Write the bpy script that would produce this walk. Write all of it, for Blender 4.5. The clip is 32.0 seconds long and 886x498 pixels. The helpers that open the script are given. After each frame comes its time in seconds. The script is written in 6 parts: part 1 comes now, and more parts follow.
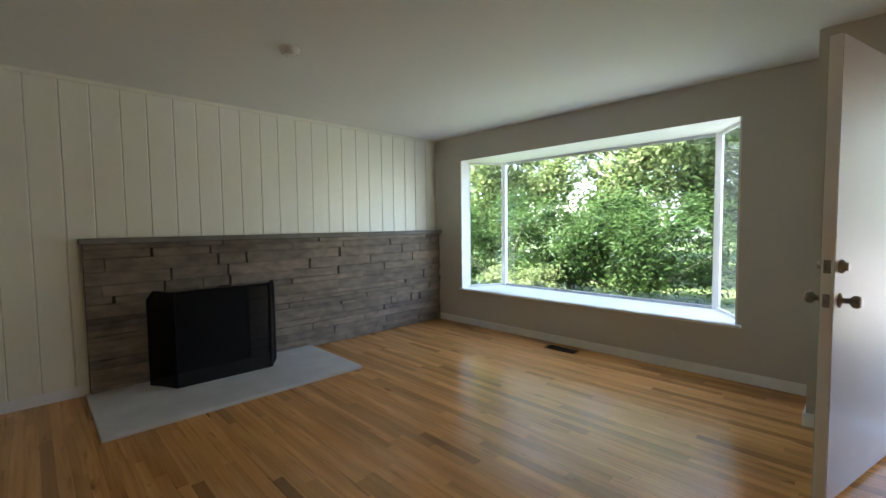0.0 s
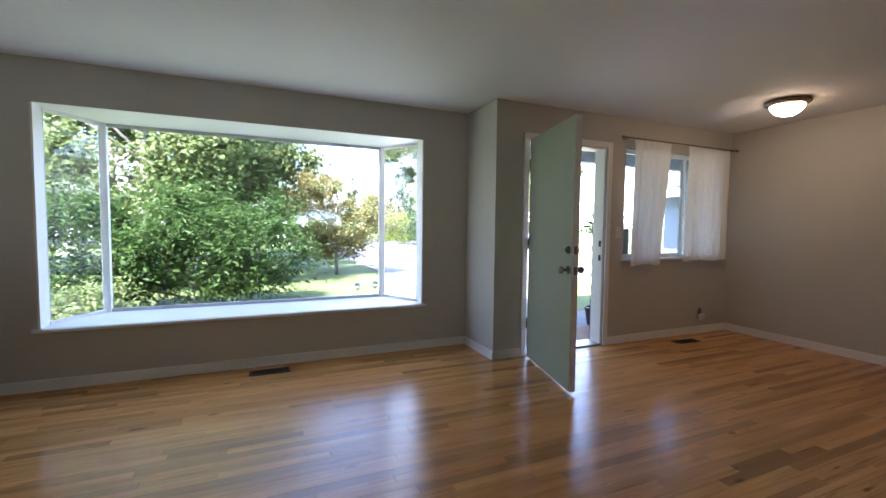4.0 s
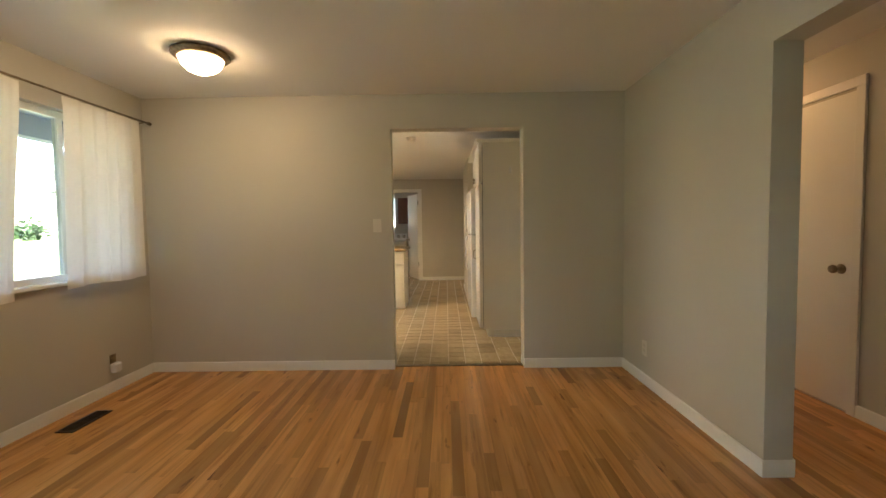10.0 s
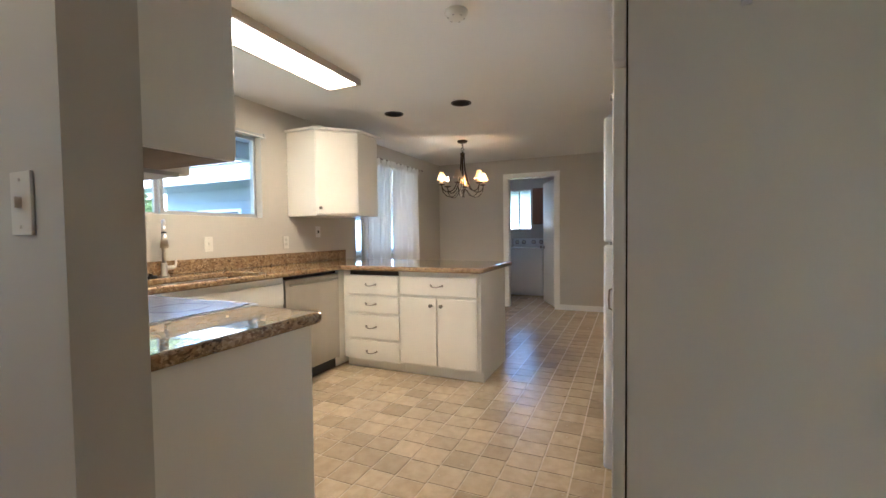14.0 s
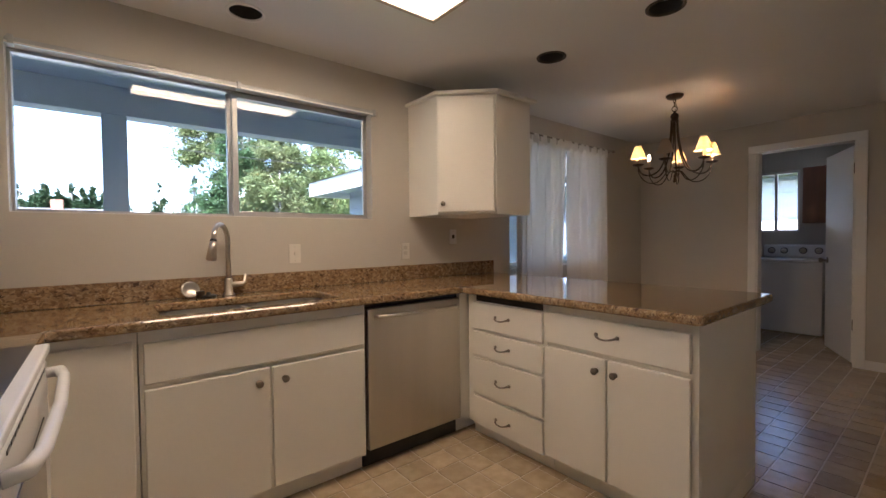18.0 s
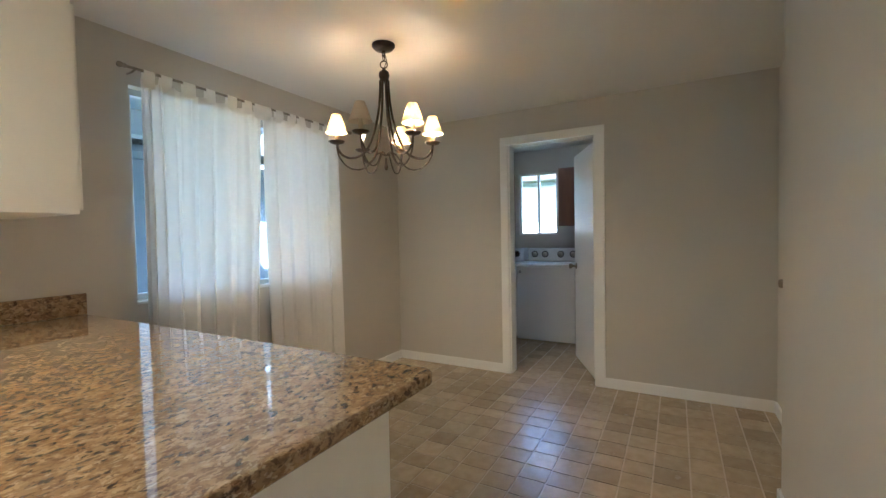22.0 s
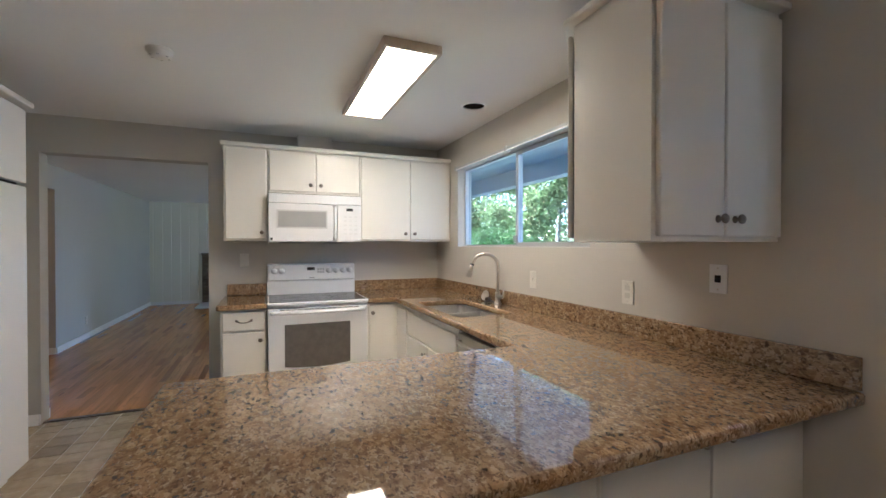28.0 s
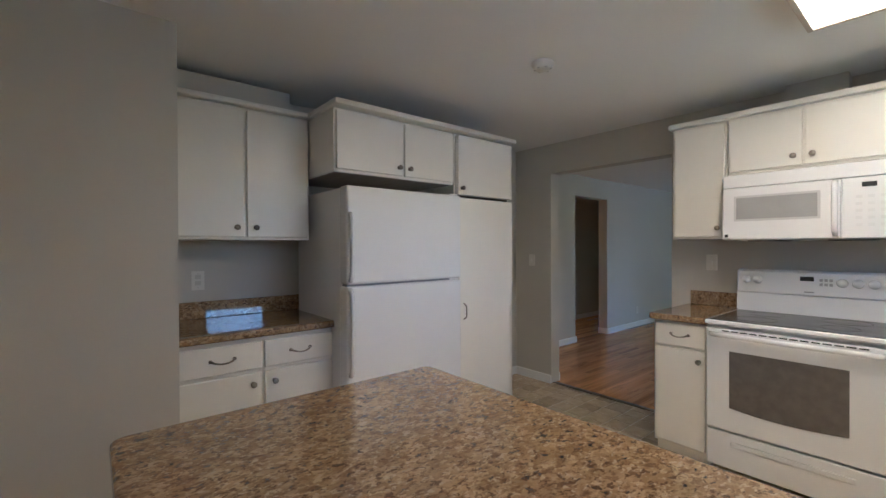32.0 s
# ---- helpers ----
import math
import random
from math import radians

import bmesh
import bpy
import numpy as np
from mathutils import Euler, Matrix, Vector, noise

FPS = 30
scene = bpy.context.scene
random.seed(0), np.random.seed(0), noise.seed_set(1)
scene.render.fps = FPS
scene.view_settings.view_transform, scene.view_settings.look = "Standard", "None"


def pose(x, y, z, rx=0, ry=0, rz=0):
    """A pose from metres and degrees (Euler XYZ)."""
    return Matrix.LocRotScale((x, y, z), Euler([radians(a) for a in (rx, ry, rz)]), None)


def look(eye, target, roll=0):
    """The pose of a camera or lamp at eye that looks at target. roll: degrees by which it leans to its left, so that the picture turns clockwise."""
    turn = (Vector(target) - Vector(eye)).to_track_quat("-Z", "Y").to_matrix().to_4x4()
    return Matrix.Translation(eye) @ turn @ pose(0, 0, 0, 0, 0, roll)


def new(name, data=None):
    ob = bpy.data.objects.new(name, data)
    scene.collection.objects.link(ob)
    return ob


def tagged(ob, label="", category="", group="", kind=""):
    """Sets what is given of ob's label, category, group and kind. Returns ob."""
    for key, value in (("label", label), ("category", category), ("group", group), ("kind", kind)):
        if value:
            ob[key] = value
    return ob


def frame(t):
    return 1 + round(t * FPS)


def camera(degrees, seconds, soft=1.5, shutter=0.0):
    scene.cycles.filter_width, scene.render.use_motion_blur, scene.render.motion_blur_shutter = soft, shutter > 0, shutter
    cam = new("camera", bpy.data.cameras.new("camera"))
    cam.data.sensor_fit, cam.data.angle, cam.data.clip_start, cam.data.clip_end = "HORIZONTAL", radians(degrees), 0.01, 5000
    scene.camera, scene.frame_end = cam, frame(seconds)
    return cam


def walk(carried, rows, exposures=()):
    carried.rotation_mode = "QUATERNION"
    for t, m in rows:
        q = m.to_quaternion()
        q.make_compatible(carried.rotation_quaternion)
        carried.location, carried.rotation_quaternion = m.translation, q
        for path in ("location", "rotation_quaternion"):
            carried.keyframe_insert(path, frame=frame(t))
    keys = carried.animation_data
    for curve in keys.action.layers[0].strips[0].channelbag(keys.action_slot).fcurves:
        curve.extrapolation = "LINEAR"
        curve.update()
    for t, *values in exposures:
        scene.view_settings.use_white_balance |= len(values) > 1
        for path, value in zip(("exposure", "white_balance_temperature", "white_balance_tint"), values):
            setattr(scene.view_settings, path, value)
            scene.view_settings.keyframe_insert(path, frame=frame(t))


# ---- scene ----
cam = camera(92.8, 32.0)
PATH = [
    (0, (1.18, 0.543, 1.239), (-0.245, 1.941, 1.126), -0.7),
    (0.5, (0.97, 0.483, 1.244), (-0.254, 2.06, 1.129), -0.2),
    (1, (0.66, 0.446, 1.236), (-0.37, 2.156, 1.121), 0.1),
    (1.5, (0.384, 0.432, 1.244), (-0.418, 2.261, 1.129), 0.1),
    (2, (0.117, 0.421, 1.23), (-0.4, 2.351, 1.128), 0.1),
    (2.5, (-0.135, 0.434, 1.168), (-0.39, 2.416, 1.09), 0.4),
    (4.5, (-1.277, 0.596, 1.214), (-0.136, 2.235, 1.105), -0.7),
    (5, (-1.501, 0.617, 1.172), (-0.068, 2.009, 1.082), -2.6),
    (5.5, (-1.629, 0.784, 1.202), (0.03, 1.896, 1.09), -1.5),
    (6, (-1.669, 0.94, 1.223), (0.141, 1.783, 1.107), -2.1),
    (6.5, (-1.646, 1.098, 1.241), (0.263, 1.681, 1.121), -0.8),
    (7, (-1.56, 1.242, 1.239), (0.41, 1.562, 1.118), -0.4),
    (7.5, (-1.329, 1.318, 1.217), (0.664, 1.437, 1.092), -0.4),
    (8, (-1.058, 1.381, 1.184), (0.938, 1.427, 1.063), -0.3),
    (8.5, (-0.731, 1.426, 1.201), (1.265, 1.459, 1.088), -0.2),
    (9, (-0.328, 1.414, 1.225), (1.668, 1.432, 1.115), -1.0),
    (9.5, (0.089, 1.332, 1.211), (2.086, 1.354, 1.11), -0.9),
    (10, (0.547, 1.287, 1.213), (2.545, 1.303, 1.113), -0.8),
    (10.5, (0.976, 1.189, 1.219), (2.973, 1.207, 1.116), -0.8),
    (11, (1.413, 1.118, 1.229), (3.409, 1.165, 1.12), -0.7),
    (11.5, (1.84, 1.053, 1.231), (3.835, 1.147, 1.129), -0.8),
    (12, (2.23, 0.975, 1.254), (4.215, 1.187, 1.149), 0.2),
    (12.5, (2.642, 0.929, 1.228), (4.604, 1.304, 1.126), 0.1),
    (13, (3.056, 0.93, 1.192), (4.993, 1.418, 1.104), -0.3),
    (13.5, (3.425, 0.878, 1.196), (5.321, 1.51, 1.114), -0.6),
    (14, (3.747, 0.875, 1.176), (5.575, 1.684, 1.105), -0.7),
    (14.5, (4.019, 0.913, 1.173), (5.771, 1.875, 1.11), -0.7),
    (15, (4.216, 0.939, 1.2), (5.89, 2.032, 1.136), -0.6),
    (15.5, (4.392, 1.042, 1.198), (5.993, 2.239, 1.138), -0.6),
    (17.5, (4.987, 1.209, 1.163), (6.282, 2.733, 1.126), -0.7),
    (18, (5.086, 1.301, 1.205), (6.343, 2.856, 1.153), -0.6),
    (18.5, (5.171, 1.316, 1.198), (6.46, 2.844, 1.15), -0.6),
    (19, (5.299, 1.379, 1.225), (6.696, 2.809, 1.166), -0.7),
    (19.5, (5.515, 1.358, 1.246), (7.007, 2.689, 1.19), -1.0),
    (20, (5.734, 1.337, 1.261), (7.307, 2.57, 1.194), -0.9),
    (20.5, (5.999, 1.278, 1.271), (7.643, 2.416, 1.2), -1.0),
    (21, (6.24, 1.35, 1.283), (7.955, 2.377, 1.204), -1.0),
    (21.5, (6.513, 1.368, 1.287), (8.255, 2.347, 1.208), -1.0),
    (22, (6.742, 1.344, 1.257), (8.491, 2.311, 1.192), -1.1),
    (22.5, (7.019, 1.347, 1.28), (8.765, 2.321, 1.205), -0.8),
    (23, (7.26, 1.405, 1.237), (8.988, 2.411, 1.192), -1.1),
    (23.5, (7.514, 1.415, 1.263), (9.068, 2.673, 1.212), -1.1),
    (24, (7.684, 1.481, 1.257), (8.988, 2.998, 1.224), -1.3),
    (24.5, (7.84, 1.544, 1.24), (8.772, 3.313, 1.254), -1.2),
    (25, (8.034, 1.528, 1.292), (8.437, 3.487, 1.297), -0.6),
    (25.5, (8.187, 1.574, 1.315), (8.09, 3.572, 1.311), -0.7),
    (26, (8.306, 1.703, 1.308), (7.725, 3.617, 1.301), -0.7),
    (26.5, (8.378, 1.853, 1.319), (7.364, 3.577, 1.313), -0.3),
    (28.5, (8.326, 2.325, 1.349), (6.37, 2.743, 1.335), -0.1),
    (29, (8.224, 2.466, 1.329), (6.226, 2.549, 1.321), -0.2),
    (29.5, (8.117, 2.594, 1.308), (6.13, 2.362, 1.298), -0.5),
    (30, (8.021, 2.718, 1.321), (6.08, 2.232, 1.305), -0.1),
    (30.5, (7.912, 2.823, 1.318), (6.067, 2.051, 1.309), -0.5),
    (31, (7.837, 2.975, 1.327), (6.151, 1.898, 1.317), -0.4),
    (31.5, (7.774, 3.069, 1.333), (6.275, 1.745, 1.322), -0.3),
    (32, (7.717, 3.117, 1.344), (6.436, 1.581, 1.331), -0.2),
]
walk(cam, [(t, look(eye, target, roll)) for t, eye, target, roll in PATH], [(0, 3.97, 6600, 17), (1, 3.57, 6400, 17), (2, 3.56, 6050, 24), (4.5, 3.74, 6250, 25), (6, 3.92, 6450, 23), (7, 4.5, 6400, 20), (8, 5.0, 6350, 17), (9, 4.75, 6500, 17), (10, 4.55, 7500, 12), (11, 4.8, 7150, 9), (12, 4.88, 6500, 9), (13, 4.8, 5350, 14), (14, 4.5, 5320, 15), (15, 4.02, 5850, 19), (17.5, 3.33, 5880, 24), (19.5, 3.6, 6050, 25), (20, 3.9, 6350, 26), (21, 4.35, 6250, 18), (22, 4.62, 5300, 9), (23, 4.75, 5050, 10), (24, 4.6, 5050, 10), (25, 4.5, 5100, 10), (25.5, 4.3, 5000, 11), (26, 3.92, 4900, 13), (29, 4.07, 4950, 15), (31, 3.78, 4870, 15), (32, 3.78, 5000, 15)])

# ---- world and sun ----
world = bpy.data.worlds.new("sky")
scene.world = world
world.use_nodes = True
wn = world.node_tree
sky = wn.nodes.new("ShaderNodeTexSky")
sky.sky_type, sky.sun_disc = "NISHITA", False
sky.sun_elevation, sky.sun_rotation = radians(50), radians(215)
wn.nodes["Background"].inputs["Strength"].default_value = 0.15
wn.links.new(sky.outputs[0], wn.nodes["Background"].inputs["Color"])
sun = new("sun", bpy.data.lights.new("sun", "SUN"))
sun.data.energy, sun.data.angle, sun.data.color = 4.8, radians(0.5), (1.0, 0.97, 0.92)
sun.matrix_world = look((-5.7, -8.2, 12), (0, 0, 0))


def lamp(name, at, watts, colour, radius=0.04):
    ob = new(name, bpy.data.lights.new(name, "POINT"))
    ob.data.energy, ob.data.color, ob.data.shadow_soft_size = watts, colour, radius
    ob.location = at
    return ob


def window_sky(name, at, width, height, watts, way=(0, -5)):
    """The sky's light in a window's opening, facing into the room."""
    ob = new(name, bpy.data.lights.new(name, "AREA"))
    ob.data.shape, ob.data.size, ob.data.size_y, ob.data.energy, ob.data.color = "RECTANGLE", width, height, watts, (0.86, 0.95, 1.0)
    ob.matrix_world = look(at, (at[0] + way[0], at[1] + way[1], at[2] - 0.4))


window_sky("bay_sky", (-1.0, 5.06, 1.24), 2.3, 1.45, 0.6)
window_sky("bay_side_sky", (0.40, 4.825, 1.24), 0.36, 1.45, 0.45, (-4.2, -2.6))
window_sky("kitchen_sky", (5.655, 4.02, 1.69), 1.7, 0.68, 0.15)
window_sky("nook_sky", (8.63, 4.02, 1.5), 1.4, 1.08, 0.22)


# ---- materials ----
def surf(name, col, col2=None, scale=3.0, rough=0.6, metal=0.0, bump=0.0, bscale=60.0, stretch=(1, 1, 1), spread=0.0, skew=1.0, detail=6.0, rvar=0.0, coat=0.0, fac=(0.35, 0.65)):
    """Two colours mixed by soft noise, with fine relief; spread varies the lightness from piece to piece."""
    m = bpy.data.materials.new(name)
    m.use_nodes = True
    n, l = m.node_tree.nodes, m.node_tree.links
    b = n["Principled BSDF"]
    b.inputs["Roughness"].default_value, b.inputs["Metallic"].default_value = rough, metal
    b.inputs["Coat Weight"].default_value = coat
    b.inputs["Coat Roughness"].default_value = 0.08
    geo = n.new("ShaderNodeNewGeometry")
    mp = n.new("ShaderNodeMapping")
    mp.inputs["Scale"].default_value = stretch
    l.new(geo.outputs["Position"], mp.inputs["Vector"])
    t1 = n.new("ShaderNodeTexNoise")
    t1.inputs["Scale"].default_value, t1.inputs["Detail"].default_value = scale, detail
    l.new(mp.outputs[0], t1.inputs["Vector"])
    r = n.new("ShaderNodeMapRange")
    r.inputs["From Min"].default_value, r.inputs["From Max"].default_value = fac
    l.new(t1.outputs["Fac"], r.inputs["Value"])
    mix = n.new("ShaderNodeMix")
    mix.data_type = "RGBA"
    mix.inputs["A"].default_value = (*col, 1)
    mix.inputs["B"].default_value = (*(col2 or [c * 0.94 for c in col]), 1)
    l.new(r.outputs[0], mix.inputs["Factor"])
    out = mix.outputs["Result"]
    if spread:
        info = n.new("ShaderNodeObjectInfo")
        add = n.new("ShaderNodeMath")
        add.operation = "ADD"
        l.new(info.outputs["Random"], add.inputs[0])
        l.new(geo.outputs["Random Per Island"], add.inputs[1])
        fr = n.new("ShaderNodeMath")
        fr.operation = "FRACT"
        l.new(add.outputs[0], fr.inputs[0])
        rr = n.new("ShaderNodeMapRange")
        rr.inputs["To Min"].default_value, rr.inputs["To Max"].default_value = 1 - spread, 1 + spread * 0.7
        sk = n.new("ShaderNodeMath")
        sk.operation = "POWER"
        sk.inputs[1].default_value = skew
        l.new(fr.outputs[0], sk.inputs[0])
        l.new(sk.outputs[0], rr.inputs["Value"])
        hsv = n.new("ShaderNodeHueSaturation")
        l.new(rr.outputs[0], hsv.inputs["Value"])
        l.new(out, hsv.inputs["Color"])
        out = hsv.outputs[0]
    l.new(out, b.inputs["Base Color"])
    if rvar:
        r2 = n.new("ShaderNodeMapRange")
        r2.inputs["To Min"].default_value, r2.inputs["To Max"].default_value = max(rough - rvar, 0.02), rough + rvar
        l.new(t1.outputs["Fac"], r2.inputs["Value"])
        l.new(r2.outputs[0], b.inputs["Roughness"])
    if bump:
        t2 = n.new("ShaderNodeTexNoise")
        t2.inputs["Scale"].default_value, t2.inputs["Detail"].default_value = bscale, 3.0
        l.new(mp.outputs[0], t2.inputs["Vector"])
        bu = n.new("ShaderNodeBump")
        bu.inputs["Strength"].default_value, bu.inputs["Distance"].default_value = bump, 0.01
        l.new(t2.outputs["Fac"], bu.inputs["Height"])
        l.new(bu.outputs[0], b.inputs["Normal"])
    return m


def leaf(name, col, col2, scale, rough, spread):
    """Leaf colour that lets part of the light through."""
    m = surf(name, col, col2, scale, rough, spread=spread)
    n, l = m.node_tree.nodes, m.node_tree.links
    b = n["Principled BSDF"]
    b.inputs["Specular IOR Level"].default_value = 0.2
    tr, mix = n.new("ShaderNodeBsdfTranslucent"), n.new("ShaderNodeMixShader")
    l.new(b.inputs["Base Color"].links[0].from_socket, tr.inputs["Color"])
    mix.inputs[0].default_value = 0.5
    l.new(b.outputs[0], mix.inputs[1])
    l.new(tr.outputs[0], mix.inputs[2])
    l.new(mix.outputs[0], n["Material Output"].inputs["Surface"])
    return m


def glow(name, col, strength):
    m = bpy.data.materials.new(name)
    m.use_nodes = True
    b = m.node_tree.nodes["Principled BSDF"]
    b.inputs["Base Color"].default_value = (*col, 1)
    b.inputs["Emission Color"].default_value = (*col, 1)
    b.inputs["Emission Strength"].default_value = strength
    return m


def glass(name, tint=(0.83, 0.865, 0.885), rough=0.0):
    m = bpy.data.materials.new(name)
    m.use_nodes = True
    n, l = m.node_tree.nodes, m.node_tree.links
    n.remove(n["Principled BSDF"])
    lw = n.new("ShaderNodeLayerWeight")
    power, scale = n.new("ShaderNodeMath"), n.new("ShaderNodeMath")
    power.operation, scale.operation = "POWER", "MULTIPLY_ADD"
    power.inputs[1].default_value, scale.inputs[1].default_value, scale.inputs[2].default_value = 4.0, 0.6, 0.045
    l.new(lw.outputs["Facing"], power.inputs[0])
    l.new(power.outputs[0], scale.inputs[0])
    tr, gl, mix = n.new("ShaderNodeBsdfTransparent"), n.new("ShaderNodeBsdfGlossy"), n.new("ShaderNodeMixShader")
    tr.inputs["Color"].default_value = (*tint, 1)
    gl.inputs["Roughness"].default_value = 0.01
    l.new(scale.outputs[0], mix.inputs[0])
    l.new(tr.outputs[0], mix.inputs[1])
    l.new(gl.outputs[0], mix.inputs[2])
    l.new(mix.outputs[0], n["Material Output"].inputs["Surface"])
    return m


def cloth(name, col, through_share=0.5):
    m = bpy.data.materials.new(name)
    m.use_nodes = True
    n, l = m.node_tree.nodes, m.node_tree.links
    n.remove(n["Principled BSDF"])
    d, t, mix = n.new("ShaderNodeBsdfDiffuse"), n.new("ShaderNodeBsdfTranslucent"), n.new("ShaderNodeMixShader")
    tex = n.new("ShaderNodeTexNoise")
    tex.inputs["Scale"].default_value = 40
    geo = n.new("ShaderNodeNewGeometry")
    l.new(geo.outputs["Position"], tex.inputs["Vector"])
    cr = n.new("ShaderNodeMix")
    cr.data_type = "RGBA"
    cr.inputs["A"].default_value = (*col, 1)
    cr.inputs["B"].default_value = (*[c * 0.93 for c in col], 1)
    l.new(tex.outputs["Fac"], cr.inputs["Factor"])
    l.new(cr.outputs["Result"], d.inputs["Color"])
    l.new(cr.outputs["Result"], t.inputs["Color"])
    mix.inputs[0].default_value = through_share
    l.new(d.outputs[0], mix.inputs[1])
    l.new(t.outputs[0], mix.inputs[2])
    l.new(mix.outputs[0], n["Material Output"].inputs["Surface"])
    return m


WALL = surf("greige_wall_paint", (0.58, 0.548, 0.486), (0.56, 0.527, 0.466), 1.2, 0.55, bump=0.06, bscale=220)
CEIL = surf("ceiling_paint", (0.83, 0.82, 0.79), (0.815, 0.805, 0.775), 0.8, 0.75, bump=0.12, bscale=160)
CREAM = surf("panel_paint", (0.86, 0.845, 0.72), (0.83, 0.81, 0.685), 1.5, 0.4, bump=0.05, bscale=90)
TRIM = surf("white_trim_paint", (0.89, 0.88, 0.85), (0.87, 0.86, 0.83), 2.5, 0.35, bump=0.03, bscale=120)
CAB = surf("white_cabinet_paint", (0.84, 0.812, 0.74), (0.815, 0.785, 0.712), 2.0, 0.32, bump=0.03, bscale=70)
ENAMEL = surf("white_appliance_enamel", (0.83, 0.83, 0.83), (0.81, 0.81, 0.815), 1.0, 0.25, bump=0.02, bscale=400)
BLACK = surf("black_paint", (0.012, 0.012, 0.013), (0.02, 0.02, 0.02), 8, 0.4)
DARK = surf("dark_recess", (0.02, 0.018, 0.016), (0.03, 0.027, 0.024), 5, 0.8)
NICKEL = surf("brushed_nickel", (0.62, 0.58, 0.52), (0.55, 0.51, 0.46), 30, 0.28, 1.0)
STEEL = surf("stainless_steel", (0.60, 0.56, 0.50), (0.54, 0.50, 0.445), 6, 0.34, 1.0, stretch=(1, 1, 0.05), bump=0.02, bscale=300)
BRONZE = surf("oiled_bronze", (0.05, 0.038, 0.03), (0.09, 0.065, 0.045), 25, 0.38, 0.7)
BRASS = surf("aged_brass", (0.30, 0.24, 0.16), (0.18, 0.14, 0.10), 30, 0.4, 1.0)
ALU = surf("aluminium_frame", (0.55, 0.56, 0.56), (0.48, 0.49, 0.50), 12, 0.4, 0.6)
VINYLW = surf("white_window_frame", (0.78, 0.78, 0.76), (0.74, 0.74, 0.72), 5, 0.4)
PLATE = surf("ivory_plastic", (0.74, 0.71, 0.64), (0.72, 0.69, 0.62), 10, 0.4)
COOKTOP = surf("black_cooktop_glass", (0.015, 0.015, 0.017), (0.02, 0.02, 0.022), 7, 0.2, stretch=(3, 0.6, 1), rvar=0.08)
OVENGLASS = surf("grey_oven_glass", (0.16, 0.142, 0.125), (0.13, 0.117, 0.105), 20, 0.12)
HEARTH = surf("pale_hearth_slab", (0.56, 0.54, 0.51), (0.47, 0.45, 0.425), 4, 0.6, bump=0.2, bscale=40)
STONE = surf("fireplace_stone", (0.26, 0.205, 0.152), (0.165, 0.127, 0.092), 7, 0.85, bump=0.7, bscale=24, spread=0.24, stretch=(1, 1, 2.5))
MORTAR = surf("dark_mortar", (0.045, 0.035, 0.027), (0.028, 0.022, 0.017), 12, 0.9, bump=0.4, bscale=80)
OAK = surf("oak_floor", (0.545, 0.27, 0.092), (0.43, 0.195, 0.06), 4, 0.22, bump=0.05, bscale=60, stretch=(0.3, 2.6, 1), spread=0.68, skew=0.3, rvar=0.08, detail=8)
SCREEN = surf("matt_black_mesh", (0.004, 0.004, 0.0045), (0.007, 0.007, 0.007), 60, 0.85)
SCREEN.node_tree.nodes["Principled BSDF"].inputs["Specular IOR Level"].default_value = 0.15


def woven(name, col, open_share, pitch):
    """Fine black wire cloth: round wires with open squares between them, at real pitch."""
    m = surf(name, col, None, 60, 0.7)
    n, l = m.node_tree.nodes, m.node_tree.links
    b, tr, mix = n["Principled BSDF"], n.new("ShaderNodeBsdfTransparent"), n.new("ShaderNodeMixShader")
    b.inputs["Specular IOR Level"].default_value = 0.2
    tex = n.new("ShaderNodeTexNoise")
    tex.inputs["Scale"].default_value = pitch
    geo, r = n.new("ShaderNodeNewGeometry"), n.new("ShaderNodeMapRange")
    l.new(geo.outputs["Position"], tex.inputs["Vector"])
    r.inputs["To Min"].default_value, r.inputs["To Max"].default_value = open_share - 0.08, open_share + 0.08
    l.new(tex.outputs["Fac"], r.inputs["Value"])
    l.new(r.outputs[0], mix.inputs[0])
    l.new(b.outputs[0], mix.inputs[1])
    l.new(tr.outputs[0], mix.inputs[2])
    l.new(mix.outputs[0], n["Material Output"].inputs["Surface"])
    return m


WIRE = woven("black_wire_cloth", (0.006, 0.006, 0.0065), 0.34, 300)
SINKSTEEL = surf("satin_sink_steel", (0.45, 0.435, 0.415), (0.39, 0.38, 0.36), 8, 0.45, 0.65, bump=0.02, bscale=200)
LILAC = surf("pale_lilac_door_paint", (0.52, 0.485, 0.485), (0.49, 0.455, 0.455), 2, 0.4, bump=0.03, bscale=90)
MINT = surf("pale_green_door_paint", (0.41, 0.462, 0.365), (0.39, 0.442, 0.345), 2, 0.4, bump=0.03, bscale=90)
SUBFLOOR = surf("floor_joint", (0.22, 0.11, 0.04), (0.17, 0.085, 0.03), 5, 0.7)
VINYL = surf("vinyl_tile", (0.505, 0.408, 0.28), (0.415, 0.328, 0.218), 16, 0.24, bump=0.08, bscale=45, spread=0.27, skew=0.5, rvar=0.09, detail=8)
GROUT = surf("vinyl_joint", (0.57, 0.475, 0.345), (0.49, 0.405, 0.29), 9, 0.3)
GLASS = glass("window_glass")
CURTAIN = cloth("white_cotton_sheer", (0.96, 0.94, 0.895), 0.25)
# Same cream fabric as SHADE_OFF; the lamp's amber glow is put into the colour.
SHADE_LIT = cloth("glow_tinted_lampshade", (0.84, 0.62, 0.31), 0.13)
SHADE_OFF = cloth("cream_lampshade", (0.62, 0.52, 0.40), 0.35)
BULB = glow("lit_bulb", (1.0, 0.72, 0.42), 6)
